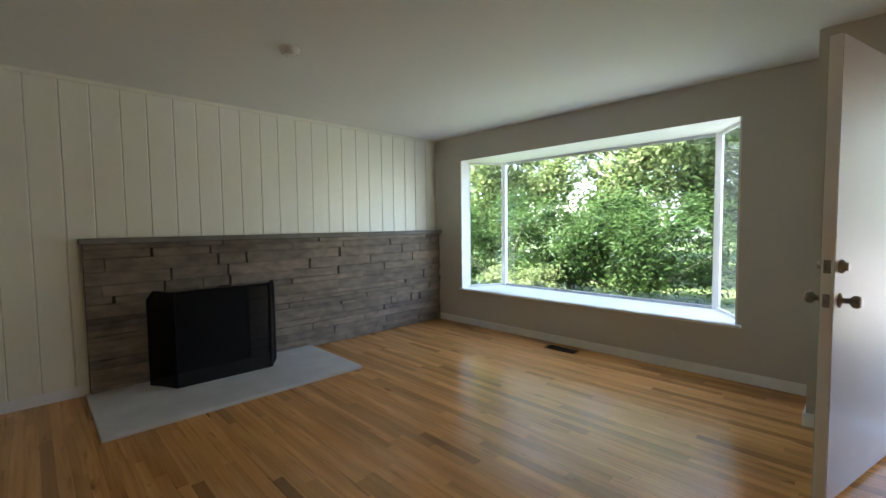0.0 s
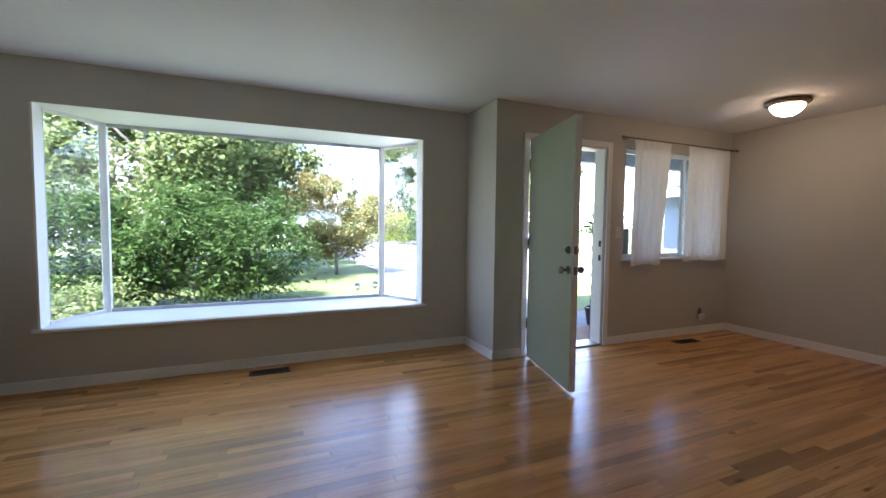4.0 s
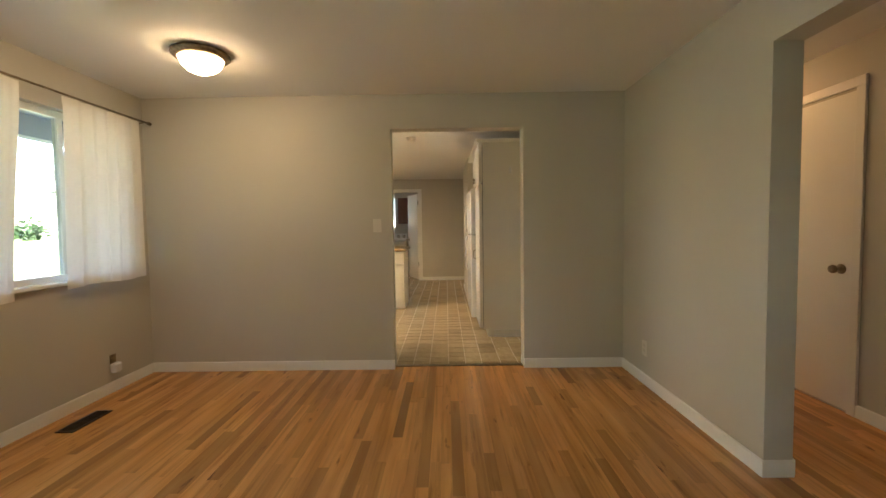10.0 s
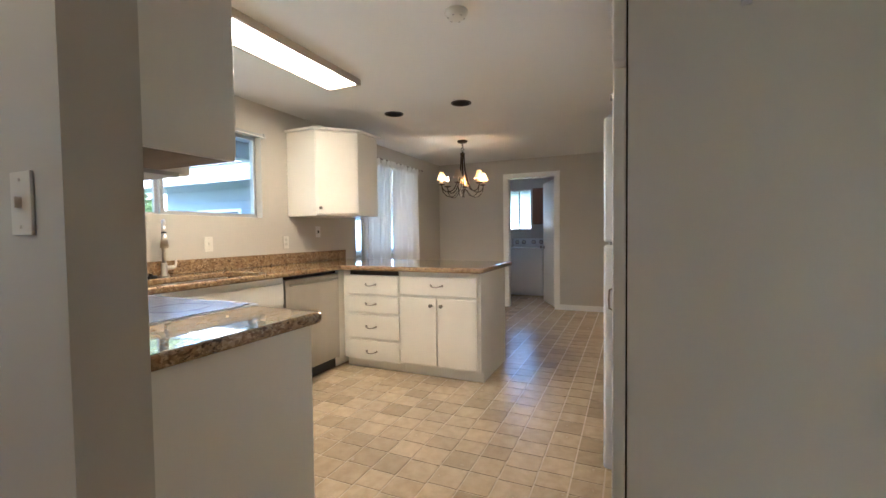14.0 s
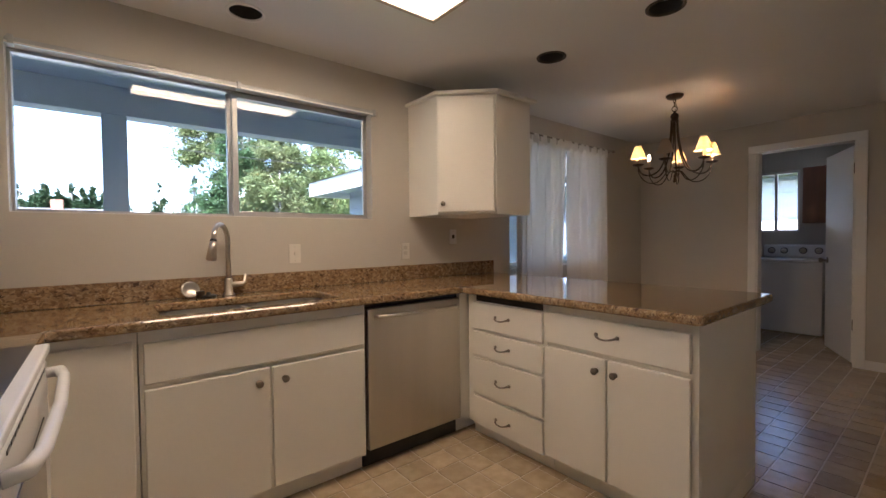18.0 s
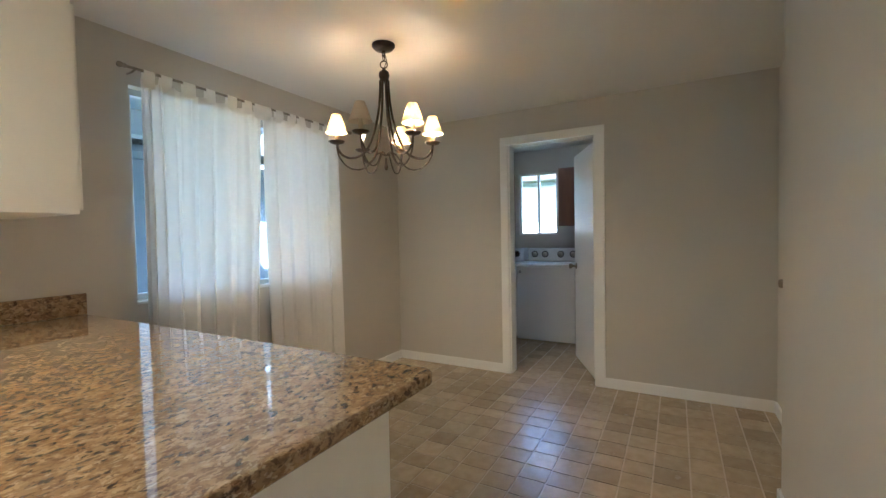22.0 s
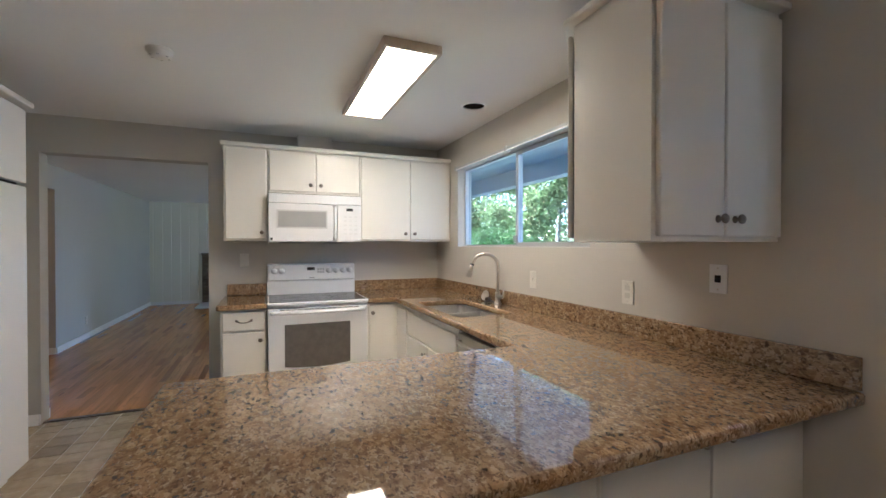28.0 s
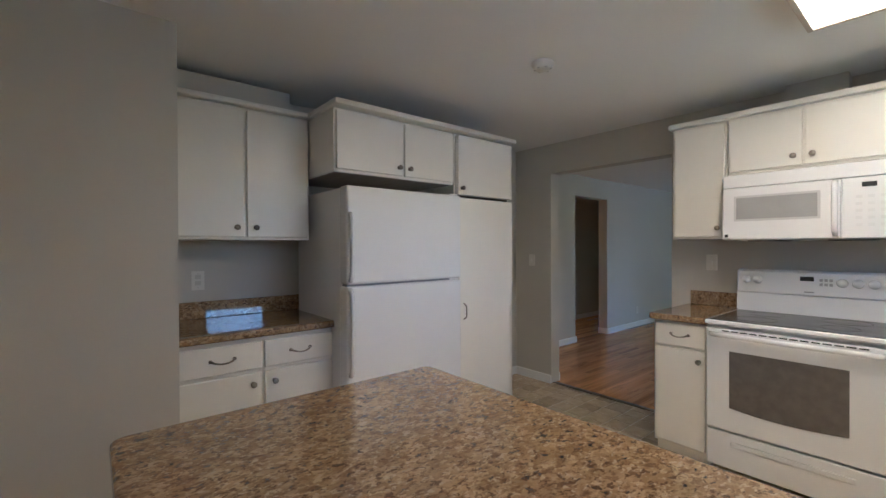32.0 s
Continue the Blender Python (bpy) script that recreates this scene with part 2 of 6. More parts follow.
DIFFUSER = glow("lit_diffuser", (1.0, 0.78, 0.48), 2.35)
DOMELIT = glow("lit_glass_dome", (1.0, 0.76, 0.47), 2.1)
HALLDOME = glow("warm_lit_glass_dome", (1.0, 0.58, 0.27), 1.9)
RINGGREY = surf("dial_ring_grey", (0.10, 0.105, 0.115), (0.14, 0.14, 0.15), 30, 0.4)
VENTGREY = surf("ivory_plastic_slot", (0.50, 0.48, 0.43), (0.46, 0.44, 0.40), 20, 0.5)
REDWOOD = surf("reddish_wood", (0.16, 0.06, 0.03), (0.11, 0.04, 0.02), 5, 0.4, stretch=(3, 3, 0.4))
LAWN = surf("lawn_grass", (0.075, 0.12, 0.028), (0.12, 0.15, 0.045), 1.6, 0.9, bump=0.6, bscale=30)
CONCRETE = surf("concrete_path", (0.215, 0.21, 0.205), (0.165, 0.16, 0.155), 2, 0.85, bump=0.3, bscale=40)
ASPHALT = surf("asphalt_road", (0.06, 0.06, 0.062), (0.05, 0.05, 0.05), 3, 0.9)
LEAF_A = leaf("rhododendron_leaf", (0.034, 0.08, 0.02), (0.07, 0.12, 0.03), 4, 0.5, 0.4)
LEAF_B = leaf("pale_leaf", (0.13, 0.185, 0.062), (0.19, 0.23, 0.092), 3, 0.55, 0.4)
LEAF_C = leaf("conifer_leaf", (0.022, 0.05, 0.02), (0.035, 0.065, 0.026), 3, 0.6, 0.3)
LEAF_F = leaf("fir_leaf", (0.045, 0.095, 0.038), (0.08, 0.14, 0.055), 2, 0.55, 0.35)
LEAF_Y = leaf("yellow_green_leaf", (0.26, 0.30, 0.03), (0.20, 0.26, 0.03), 4, 0.5, 0.3)
LEAF_R = leaf("bronze_leaf", (0.26, 0.205, 0.09), (0.20, 0.225, 0.085), 4, 0.5, 0.3)
LEAF_M = leaf("maple_leaf", (0.15, 0.20, 0.08), (0.19, 0.20, 0.09), 0.5, 0.55, 0.3)
LEAF_RED = leaf("red_leaf", (0.20, 0.05, 0.04), (0.15, 0.05, 0.035), 4, 0.5, 0.3)
BARK = surf("pale_bark", (0.30, 0.27, 0.23), (0.16, 0.14, 0.12), 9, 0.9, bump=0.6, bscale=20)
SIDING = surf("grey_siding", (0.46, 0.51, 0.56), (0.43, 0.48, 0.53), 2, 0.6, bump=0.05, bscale=60)
SIDING_BLUE = surf("blue_grey_siding", (0.235, 0.285, 0.345), (0.215, 0.26, 0.32), 2, 0.6, bump=0.05, bscale=60)
# Grey-white painted cabinet undersides; the shade below them is mixed into this grey.
UNDERSIDE_SHADED = surf("shaded_paint_underside", (0.36, 0.325, 0.295), (0.30, 0.265, 0.235), 6, 0.7, stretch=(3, 0.4, 1))
PEWTER = surf("dark_brushed_pewter", (0.34, 0.30, 0.25), (0.22, 0.19, 0.155), 40, 0.3, 1.0)
FASCIA = surf("white_fascia", (0.80, 0.79, 0.77), (0.74, 0.73, 0.71), 3, 0.5)
BINBLUE = surf("blue_bin_plastic", (0.006, 0.045, 0.26), (0.005, 0.04, 0.22), 6, 0.45)
BRICK = surf("red_brick", (0.30, 0.13, 0.08), (0.22, 0.09, 0.06), 14, 0.85, bump=0.4, bscale=60, spread=0.2)
ROOFING = surf("roof_shingle", (0.10, 0.095, 0.09), (0.07, 0.068, 0.065), 6, 0.95)


def granite():
    """Polished granite: gold and tan crystals of uneven size, brown between them, black and cream flecks."""
    m = surf("speckled_granite", (0.38, 0.255, 0.132), (0.288, 0.186, 0.094), 12, 0.03, detail=6, fac=(0.4, 0.6))
    n, l = m.node_tree.nodes, m.node_tree.links
    b = n["Principled BSDF"]
    src = b.inputs["Base Color"].links[0].from_socket
    geo, mp, warp, shift, add = n.new("ShaderNodeNewGeometry"), n.new("ShaderNodeMapping"), n.new("ShaderNodeTexNoise"), n.new("ShaderNodeVectorMath"), n.new("ShaderNodeVectorMath")
    mp.inputs["Rotation"].default_value = (0, 0, radians(28))
    mp.inputs["Scale"].default_value = (0.7, 1.1, 1.0)
    l.new(geo.outputs["Position"], mp.inputs["Vector"])
    warp.inputs["Scale"].default_value, warp.inputs["Detail"].default_value = 70, 5
    l.new(mp.outputs[0], warp.inputs["Vector"])
    shift.operation, add.operation = "MULTIPLY", "ADD"
    shift.inputs[1].default_value = (0.024, 0.024, 0.024)
    l.new(warp.outputs["Color"], shift.inputs[0])
    l.new(mp.outputs[0], add.inputs[0])
    l.new(shift.outputs[0], add.inputs[1])

    def layer(value, lo, hi, col, share=1.0):
        nonlocal src
        r, mx = n.new("ShaderNodeMapRange"), n.new("ShaderNodeMix")
        r.inputs["From Min"].default_value, r.inputs["From Max"].default_value, r.inputs["To Max"].default_value = lo, hi, share
        l.new(value, r.inputs["Value"])
        mx.data_type = "RGBA"
        l.new(r.outputs[0], mx.inputs["Factor"])
        l.new(src, mx.inputs["A"])
        mx.inputs["B"].default_value = (*col, 1)
        src = mx.outputs["Result"]

    def cells(scale):
        v, sep = n.new("ShaderNodeTexVoronoi"), n.new("ShaderNodeSeparateColor")
        v.inputs["Scale"].default_value = scale
        l.new(add.outputs[0], v.inputs["Vector"])
        l.new(v.outputs["Color"], sep.inputs[0])
        return sep

    def noise(scale, w, detail=4):
        t = n.new("ShaderNodeTexNoise")
        t.noise_dimensions = "4D"
        t.inputs["W"].default_value = w
        t.inputs["Scale"].default_value, t.inputs["Detail"].default_value = scale, detail
        l.new(add.outputs[0], t.inputs["Vector"])
        return t.outputs["Fac"]

    tone = cells(78)
    layer(tone.outputs[0], 0.35, 0.95, (0.46, 0.338, 0.195), 0.8)
    layer(tone.outputs[1], 0.60, 0.95, (0.225, 0.135, 0.062), 0.75)
    layer(noise(30, 3.0), 0.50, 0.68, (0.235, 0.145, 0.07), 0.7)
    speck = cells(165)
    layer(speck.outputs[0], 0.70, 0.86, (0.165, 0.094, 0.044), 0.7)
    layer(speck.outputs[2], 0.88, 0.94, (0.50, 0.40, 0.27), 0.6)
    layer(noise(82, 7.0), 0.57, 0.63, (0.085, 0.045, 0.022), 0.85)
    layer(noise(52, 11.0), 0.59, 0.65, (0.055, 0.03, 0.016), 0.9)
    layer(noise(48, 17.0), 0.57, 0.66, (0.14, 0.078, 0.036), 0.8)
    l.new(src, b.inputs["Base Color"])
    b.inputs["Specular IOR Level"].default_value = 0.75
    b.inputs["Coat Weight"].default_value = 0.15
    b.inputs["Coat Roughness"].default_value = 0.02
    return m


GRANITE = granite()


def grain(m):
    """Fine dark streaks along each board, shifted from board to board."""
    n, l = m.node_tree.nodes, m.node_tree.links
    b = n["Principled BSDF"]
    src = b.inputs["Base Color"].links[0].from_socket
    geo, info = n.new("ShaderNodeNewGeometry"), n.new("ShaderNodeObjectInfo")
    add, off = n.new("ShaderNodeMath"), n.new("ShaderNodeVectorMath")
    add.operation, off.operation = "ADD", "ADD"
    l.new(geo.outputs["Random Per Island"], add.inputs[0])
    l.new(info.outputs["Random"], add.inputs[1])
    far = n.new("ShaderNodeMath")
    far.operation = "MULTIPLY"
    far.inputs[1].default_value = 37.0
    l.new(add.outputs[0], far.inputs[0])
    l.new(geo.outputs["Position"], off.inputs[0])
    l.new(far.outputs[0], off.inputs[1])
    for scale, stretch, lo, hi, col, share in ((1.0, (1.3, 46, 1), 0.50, 0.72, (0.33, 0.15, 0.045), 0.6), (1.0, (2.2, 26, 1), 0.60, 0.72, (0.22, 0.095, 0.03), 0.6), (1.0, (4, 15, 1), 0.67, 0.73, (0.12, 0.05, 0.02), 0.75)):
        mp, t, r, mx = n.new("ShaderNodeMapping"), n.new("ShaderNodeTexNoise"), n.new("ShaderNodeMapRange"), n.new("ShaderNodeMix")
        mp.inputs["Scale"].default_value = stretch
        l.new(off.outputs[0], mp.inputs["Vector"])
        l.new(mp.outputs[0], t.inputs["Vector"])
        t.inputs["Scale"].default_value, t.inputs["Detail"].default_value = scale, 5
        r.inputs["From Min"].default_value, r.inputs["From Max"].default_value, r.inputs["To Max"].default_value = lo, hi, share
        l.new(t.outputs["Fac"], r.inputs["Value"])
        mx.data_type = "RGBA"
        l.new(r.outputs[0], mx.inputs["Factor"])
        l.new(src, mx.inputs["A"])
        mx.inputs["B"].default_value = (*col, 1)
        src = mx.outputs["Result"]
    l.new(src, b.inputs["Base Color"])


grain(OAK)

# ---- mesh helpers (all coordinates in the world) ----
BASE = {}


def mesh_of(name, bm, material, smooth=False):
    me = bpy.data.meshes.new(name)
    bm.to_mesh(me)
    bm.free()
    me.materials.append(material)
    if smooth:
        for p in me.polygons:
            p.use_smooth = True
    return me


def thing(name, at, label, category, group="", kind=""):
    ob = new(name)
    ob.location = at
    ob.empty_display_size = 0.1
    BASE[ob] = Vector(at)
    return tagged(ob, label, category, group, kind)


def part(name, bm, material, parent, label="", smooth=False):
    """Links a bmesh in world coordinates as one mesh under a thing or under a part."""
    bmesh.ops.translate(bm, verts=bm.verts, vec=-BASE[parent])
    ob = new(name, mesh_of(name, bm, material, smooth))
    ob.parent = parent
    BASE[ob] = BASE[parent]
    return tagged(ob, label)


def solo(name, bm, material, label, category, group="", kind="", smooth=False):
    """A thing or a piece of the setting that is one mesh, with its origin at its base."""
    lo = Vector([min(v.co[i] for v in bm.verts) for i in range(3)])
    hi = Vector([max(v.co[i] for v in bm.verts) for i in range(3)])
    at = Vector(((lo.x + hi.x) / 2, (lo.y + hi.y) / 2, lo.z))
    bmesh.ops.translate(bm, verts=bm.verts, vec=-at)
    ob = new(name, mesh_of(name, bm, material, smooth))
    ob.location = at
    BASE[ob] = at
    return tagged(ob, label, category, group, kind)


def fix(name, bm, material, label, category):
    return solo(name, bm, material, label, category, kind="structure")


def box(x0, x1, y0, y1, z0, z1, bevel=0.0, bm=None, seg=2):
    b = bmesh.new()
    bmesh.ops.create_cube(b, size=1)
    for v in b.verts:
        v.co = Vector(((x0 + x1) / 2 + v.co.x * (x1 - x0), (y0 + y1) / 2 + v.co.y * (y1 - y0), (z0 + z1) / 2 + v.co.z * (z1 - z0)))
    if bevel:
        bmesh.ops.bevel(b, geom=b.edges[:], offset=bevel, segments=seg, affect="EDGES", profile=0.5)
    return merge(bm, b)


def merge(bm, b):
    if bm is None:
        return b
    me = bpy.data.meshes.new("join")
    b.to_mesh(me)
    b.free()
    bm.from_mesh(me)
    bpy.data.meshes.remove(me)
    return bm


def turned(bm, at, angle):
    bmesh.ops.rotate(bm, verts=bm.verts, cent=at, matrix=Matrix.Rotation(radians(angle), 3, "Z"))
    return bm


def tube(points, radius, seg=8, bm=None, closed=False):
    """A round bar along points; radius: one number or one for each point."""
    b = bmesh.new()
    pts = [Vector(p) for p in points]
    rad = radius if isinstance(radius, (list, tuple)) else [radius] * len(pts)
    rings, side = [], None
    for i, p in enumerate(pts):
        a, c = pts[max(i - 1, 0)], pts[min(i + 1, len(pts) - 1)]
        if closed:
            a, c = pts[i - 1], pts[(i + 1) % len(pts)]
        d = (c - a).normalized()
        if side is None or abs(side.dot(d)) > 0.95:
            side = d.orthogonal().normalized()
        side = (side - d * side.dot(d)).normalized()
        up = d.cross(side)
        rings.append([b.verts.new(p + rad[i] * (math.cos(k * math.tau / seg) * side + math.sin(k * math.tau / seg) * up)) for k in range(seg)])
    n = len(rings)
    for i in range(n if closed else n - 1):
        q, r = rings[i], rings[(i + 1) % n]
        for k in range(seg):
            b.faces.new((q[k], q[(k + 1) % seg], r[(k + 1) % seg], r[k]))
    if not closed:
        b.faces.new(rings[0][::-1])
        b.faces.new(rings[-1])
    bmesh.ops.recalc_face_normals(b, faces=b.faces)
    return merge(bm, b)


def lathe(profile, at, seg=20, bm=None, axis="z"):
    """Turns (radius, height) pairs round an upright axis at a point; axis 'x' or 'y' lays it along that axis, '-x' and '-y' against it."""
    b = bmesh.new()
    rings = []
    for r, h in profile:
        rings.append([b.verts.new((r * math.cos(k * math.tau / seg), r * math.sin(k * math.tau / seg), h)) for k in range(seg)] if r > 1e-5 else [b.verts.new((0, 0, h))])
    for q, r in zip(rings, rings[1:]):
        for k in range(seg):
            k2 = (k + 1) % seg
            ring = [q[k % len(q)], q[k2 % len(q)], r[k2 % len(r)], r[k % len(r)]]
            ring = list(dict.fromkeys(ring))
            if len(ring) > 2:
                b.faces.new(ring)
    turn = {"z": Matrix.Identity(3), "x": Matrix.Rotation(radians(90), 3, "Y"), "-x": Matrix.Rotation(radians(-90), 3, "Y"), "y": Matrix.Rotation(radians(-90), 3, "X"), "-y": Matrix.Rotation(radians(90), 3, "X"), "-z": Matrix.Rotation(radians(180), 3, "X")}[axis]
    bmesh.ops.transform(b, verts=b.verts, matrix=Matrix.Translation(at) @ turn.to_4x4())
    bmesh.ops.recalc_face_normals(b, faces=b.faces)
    return merge(bm, b)


def prism(outline, z0, z1, bm=None, bevel=0.0):
    b = bmesh.new()
    lo = [b.verts.new((x, y, z0)) for x, y in outline]
    hi = [b.verts.new((x, y, z1)) for x, y in outline]
    b.faces.new(lo[::-1])
    b.faces.new(hi)
    n = len(lo)
    for i in range(n):
        b.faces.new((lo[i], lo[(i + 1) % n], hi[(i + 1) % n], hi[i]))
    bmesh.ops.recalc_face_normals(b, faces=b.faces)
    if bevel:
        bmesh.ops.bevel(b, geom=b.edges[:], offset=bevel, segments=2, affect="EDGES", profile=0.5)
    return merge(bm, b)


def solid(xs, ys, zs, filled):
    """A block of cells with the hollow ones left out; only outer faces are made."""
    b = bmesh.new()
    verts = {}

    def v(i, j, k):
        if (i, j, k) not in verts:
            verts[i, j, k] = b.verts.new((xs[i], ys[j], zs[k]))
        return verts[i, j, k]

    def full(i, j, k):
        return 0 <= i < len(xs) - 1 and 0 <= j < len(ys) - 1 and 0 <= k < len(zs) - 1 and filled((xs[i] + xs[i + 1]) / 2, (ys[j] + ys[j + 1]) / 2, (zs[k] + zs[k + 1]) / 2)

    sides = (((-1, 0, 0), ((0, 0, 0), (0, 0, 1), (0, 1, 1), (0, 1, 0))), ((1, 0, 0), ((1, 0, 0), (1, 1, 0), (1, 1, 1), (1, 0, 1))),
             ((0, -1, 0), ((0, 0, 0), (1, 0, 0), (1, 0, 1), (0, 0, 1))), ((0, 1, 0), ((0, 1, 0), (0, 1, 1), (1, 1, 1), (1, 1, 0))),
             ((0, 0, -1), ((0, 0, 0), (0, 1, 0), (1, 1, 0), (1, 0, 0))), ((0, 0, 1), ((0, 0, 1), (1, 0, 1), (1, 1, 1), (0, 1, 1))))
    for i in range(len(xs) - 1):
        for j in range(len(ys) - 1):
            for k in range(len(zs) - 1):
                if full(i, j, k):
                    for (di, dj, dk), corners in sides:
                        if not full(i + di, j + dj, k + dk):
                            b.faces.new([v(i + a, j + c, k + e) for a, c, e in corners])
    return b


def wall(name, axis, a0, a1, b0, b1, openings=(), z0=0.0, z1=2.5, material=None, label="greige painted plaster wall"):
    """A wall along an axis from a0 to a1, from b0 to b1 thick; openings: (from, to, bottom, top)."""
    cuts = sorted({a0, a1, *[o[0] for o in openings], *[o[1] for o in openings]})
    zs = sorted({z0, z1, *[o[2] for o in openings], *[o[3] for o in openings]})

    def filled(x, y, z):
        a = x if axis == "x" else y
        return not any(o[0] < a < o[1] and o[2] < z < o[3] for o in openings)

    bm = solid(cuts, [b0, b1], zs, filled) if axis == "x" else solid([b0, b1], cuts, zs, filled)
    return fix(name, bm, material or WALL, label, "wall")


# ---- plan ----
H = 2.335
XW, XE, XK, YS, YB, YN = -2.91, 4.14, 4.27, -0.22, 4.417, 3.845
NT = 0.14
BAY = (-2.445, 0.465, 0.44, 2.033)
FDOOR = (1.272, 2.22, 0.0, 2.01)
FWIN = (2.47, 3.93, 0.885, 2.035)
KWIN = (4.785, 6.525, 1.336, 2.05)
NWIN = (7.905, 9.36, 0.935, 2.075)
HALL = (1.675, 2.53, 0.0, 2.045)
KDOOR = (0.63, 1.745, 0.0, 2.05)
LDOOR = (1.915, 2.65, 0.0, 2.04)
XL, XLE = 10.33, 12.15

wall("wall_west", "y", -4.5, YB + NT, XW - 0.12, XW, material=CREAM, openings=[(-3.1, -2.1, 1.0, 2.0)])
wall("wall_north_bay", "x", XW, 0.93, YB, YB + NT, [BAY])
wall("wall_jog", "y", YN, YB + NT, 0.93, 1.06)
wall("wall_north", "x", 1.06, XLE, YN, YN + NT, [FDOOR, FWIN, KWIN, NWIN])
wall("wall_south", "x", XW, XE, YS - 0.14, YS, [HALL])
wall("wall_kitchen_west", "y", YS - 0.14, YN, XE, XK, [KDOOR])
wall("wall_kitchen_south", "x", XK, 7.42, 0.05, 0.19)
wall("wall_block", "x", 7.42, 9.1, 0.05, 0.93)
wall("wall_nook_south", "x", 9.1, XL, 0.60, 0.74, [(9.2, 9.98, 0.0, 2.04)])
wall("wall_laundry", "y", 0.60, YN, XL, XL + 0.12, [LDOOR])
wall("wall_laundry_east", "y", 0.9, YN, XLE, XLE + 0.14, [(2.655, 3.17, 1.235, 2.045)])
wall("wall_laundry_south", "x", XL + 0.12, XLE, 0.9, 1.04)
wall("wall_hall_south", "x", -1.0, 5.25, -1.39, -1.25, [(-0.75, 0.05, 0.0, 2.04)])
wall("wall_hall_east", "y", -1.39, YS - 0.14, 5.25, 5.37)
wall("wall_hall_west", "y", -1.25, YS - 0.14, -1.0, -0.88)
wall("wall_back", "x", XW, 5.25, -4.6, -4.5)
wall("wall_back_east", "y", -4.5, -1.39, 5.25, 5.37)
CANS = ((7.312, 2.951), (7.277, 2.245), (5.67, 3.561))


def pierced_ceiling(x0, x1, y0, y1, z, z1, holes, r):
    """A slab whose underside has round holes for the recessed lights."""
    bm = box(x0, x1, y0, y1, z + 0.13, z1)
    loops = [[(x0, y0), (x1, y0), (x1, y1), (x0, y1)]] + [[(x + r * math.cos(k * math.tau / 28), y + r * math.sin(k * math.tau / 28)) for k in range(28)] for x, y in holes]
    edges = []
    for n, loop in enumerate(loops):
        v = [bm.verts.new((x, y, z)) for x, y in loop]
        edges += [bm.edges.new((p, q)) for p, q in zip(v, v[1:] + v[:1])]
        if n == 0:
            up = [bm.verts.new((x, y, z + 0.13)) for x, y in loop]
            for i in range(4):
                bm.faces.new((v[i], v[(i + 1) % 4], up[(i + 1) % 4], up[i]))
    made = bmesh.ops.triangle_fill(bm, use_beauty=True, use_dissolve=False, edges=edges, normal=(0, 0, -1))
    for f in made["geom"]:
        if isinstance(f, bmesh.types.BMFace) and f.normal.z > 0:
            f.normal_flip()
    return bm


fix("ceiling", pierced_ceiling(XW - 0.12, XLE + 0.14, -4.6, YB + NT, H, H + 0.2, CANS, 0.079), CEIL, "off-white painted ceiling with light texture", "ceiling")
fix("floor_base", box(XW - 0.12, 4.22, -4.6, YB + NT, -0.14, -0.004), SUBFLOOR, "dark base under the oak floor", "floor")
fix("kitchen_floor_base", box(4.22, XLE + 0.14, -4.6, YN + NT, -0.14, -0.0025), GROUT, "pale joints of the vinyl kitchen floor", "floor")

# ---- trim ----
def base_run(pieces):
    """Baseboards: each (x0, y0, x1, y1, side) runs along a wall; side is the way into the room."""
    for x0, y0, x1, y1, side in pieces:
        sx, sy = {"n": (0, 1), "s": (0, -1), "e": (1, 0), "w": (-1, 0)}[side]
        t, h = 0.014, 0.082
        bm = box(min(x0, x1, x0 + sx * t), max(x0, x1, x0 + sx * t), min(y0, y1, y0 + sy * t), max(y0, y1, y0 + sy * t), 0.0, h)
        top = [e for e in bm.edges if all(v.co.z > h - 1e-4 for v in e.verts)]
        bmesh.ops.bevel(bm, geom=top, offset=0.005, segments=2, affect="EDGES")
        fix("baseboard", bm, TRIM, "white painted wooden baseboard", "baseboard")


base_run([
    (-2.82, YB, 0.93, YB, "s"), (0.93, YN - 0.014, 0.93, YB - 0.014, "w"), (0.93, YN, 1.252, YN, "s"), (2.278, YN, XE, YN, "s"),
    (XE, KDOOR[1], XE, YN - 0.014, "w"), (XE, YS + 0.014, XE, KDOOR[0], "w"), (HALL[1], YS, XE, YS, "n"), (XW, YS, HALL[0], YS, "n"),
    (HALL[1], YS - 0.14, HALL[1], YS + 0.014, "w"), (HALL[0], YS - 0.14, HALL[0], YS, "e"),
    (XW, YS + 0.014, XW, 0.80, "e"), (0.11, -1.25, 3.13, -1.25, "n"), (3.70, -1.25, 5.25, -1.25, "n"), (HALL[1], YS - 0.14, 5.25, YS - 0.14, "s"),
    (5.185, 0.19, 5.185, 0.77, "w"), (XK, 0.19, XK, KDOOR[0], "e"), (XK, 0.19, 5.17, 0.19, "n"),
    (7.72, YN, XL, YN, "s"), (XL, 2.715, XL, YN - 0.014, "w"), (XL, 0.754, XL, 1.845, "w"), (7.434, 0.93, 9.1, 0.93, "n"), (9.1, 0.74, 9.1, 0.944, "e"),
    (10.04, 0.74, XL - 0.014, 0.74, "n"), (XL + 0.12, 2.715, XL + 0.12, YN, "e"),
])


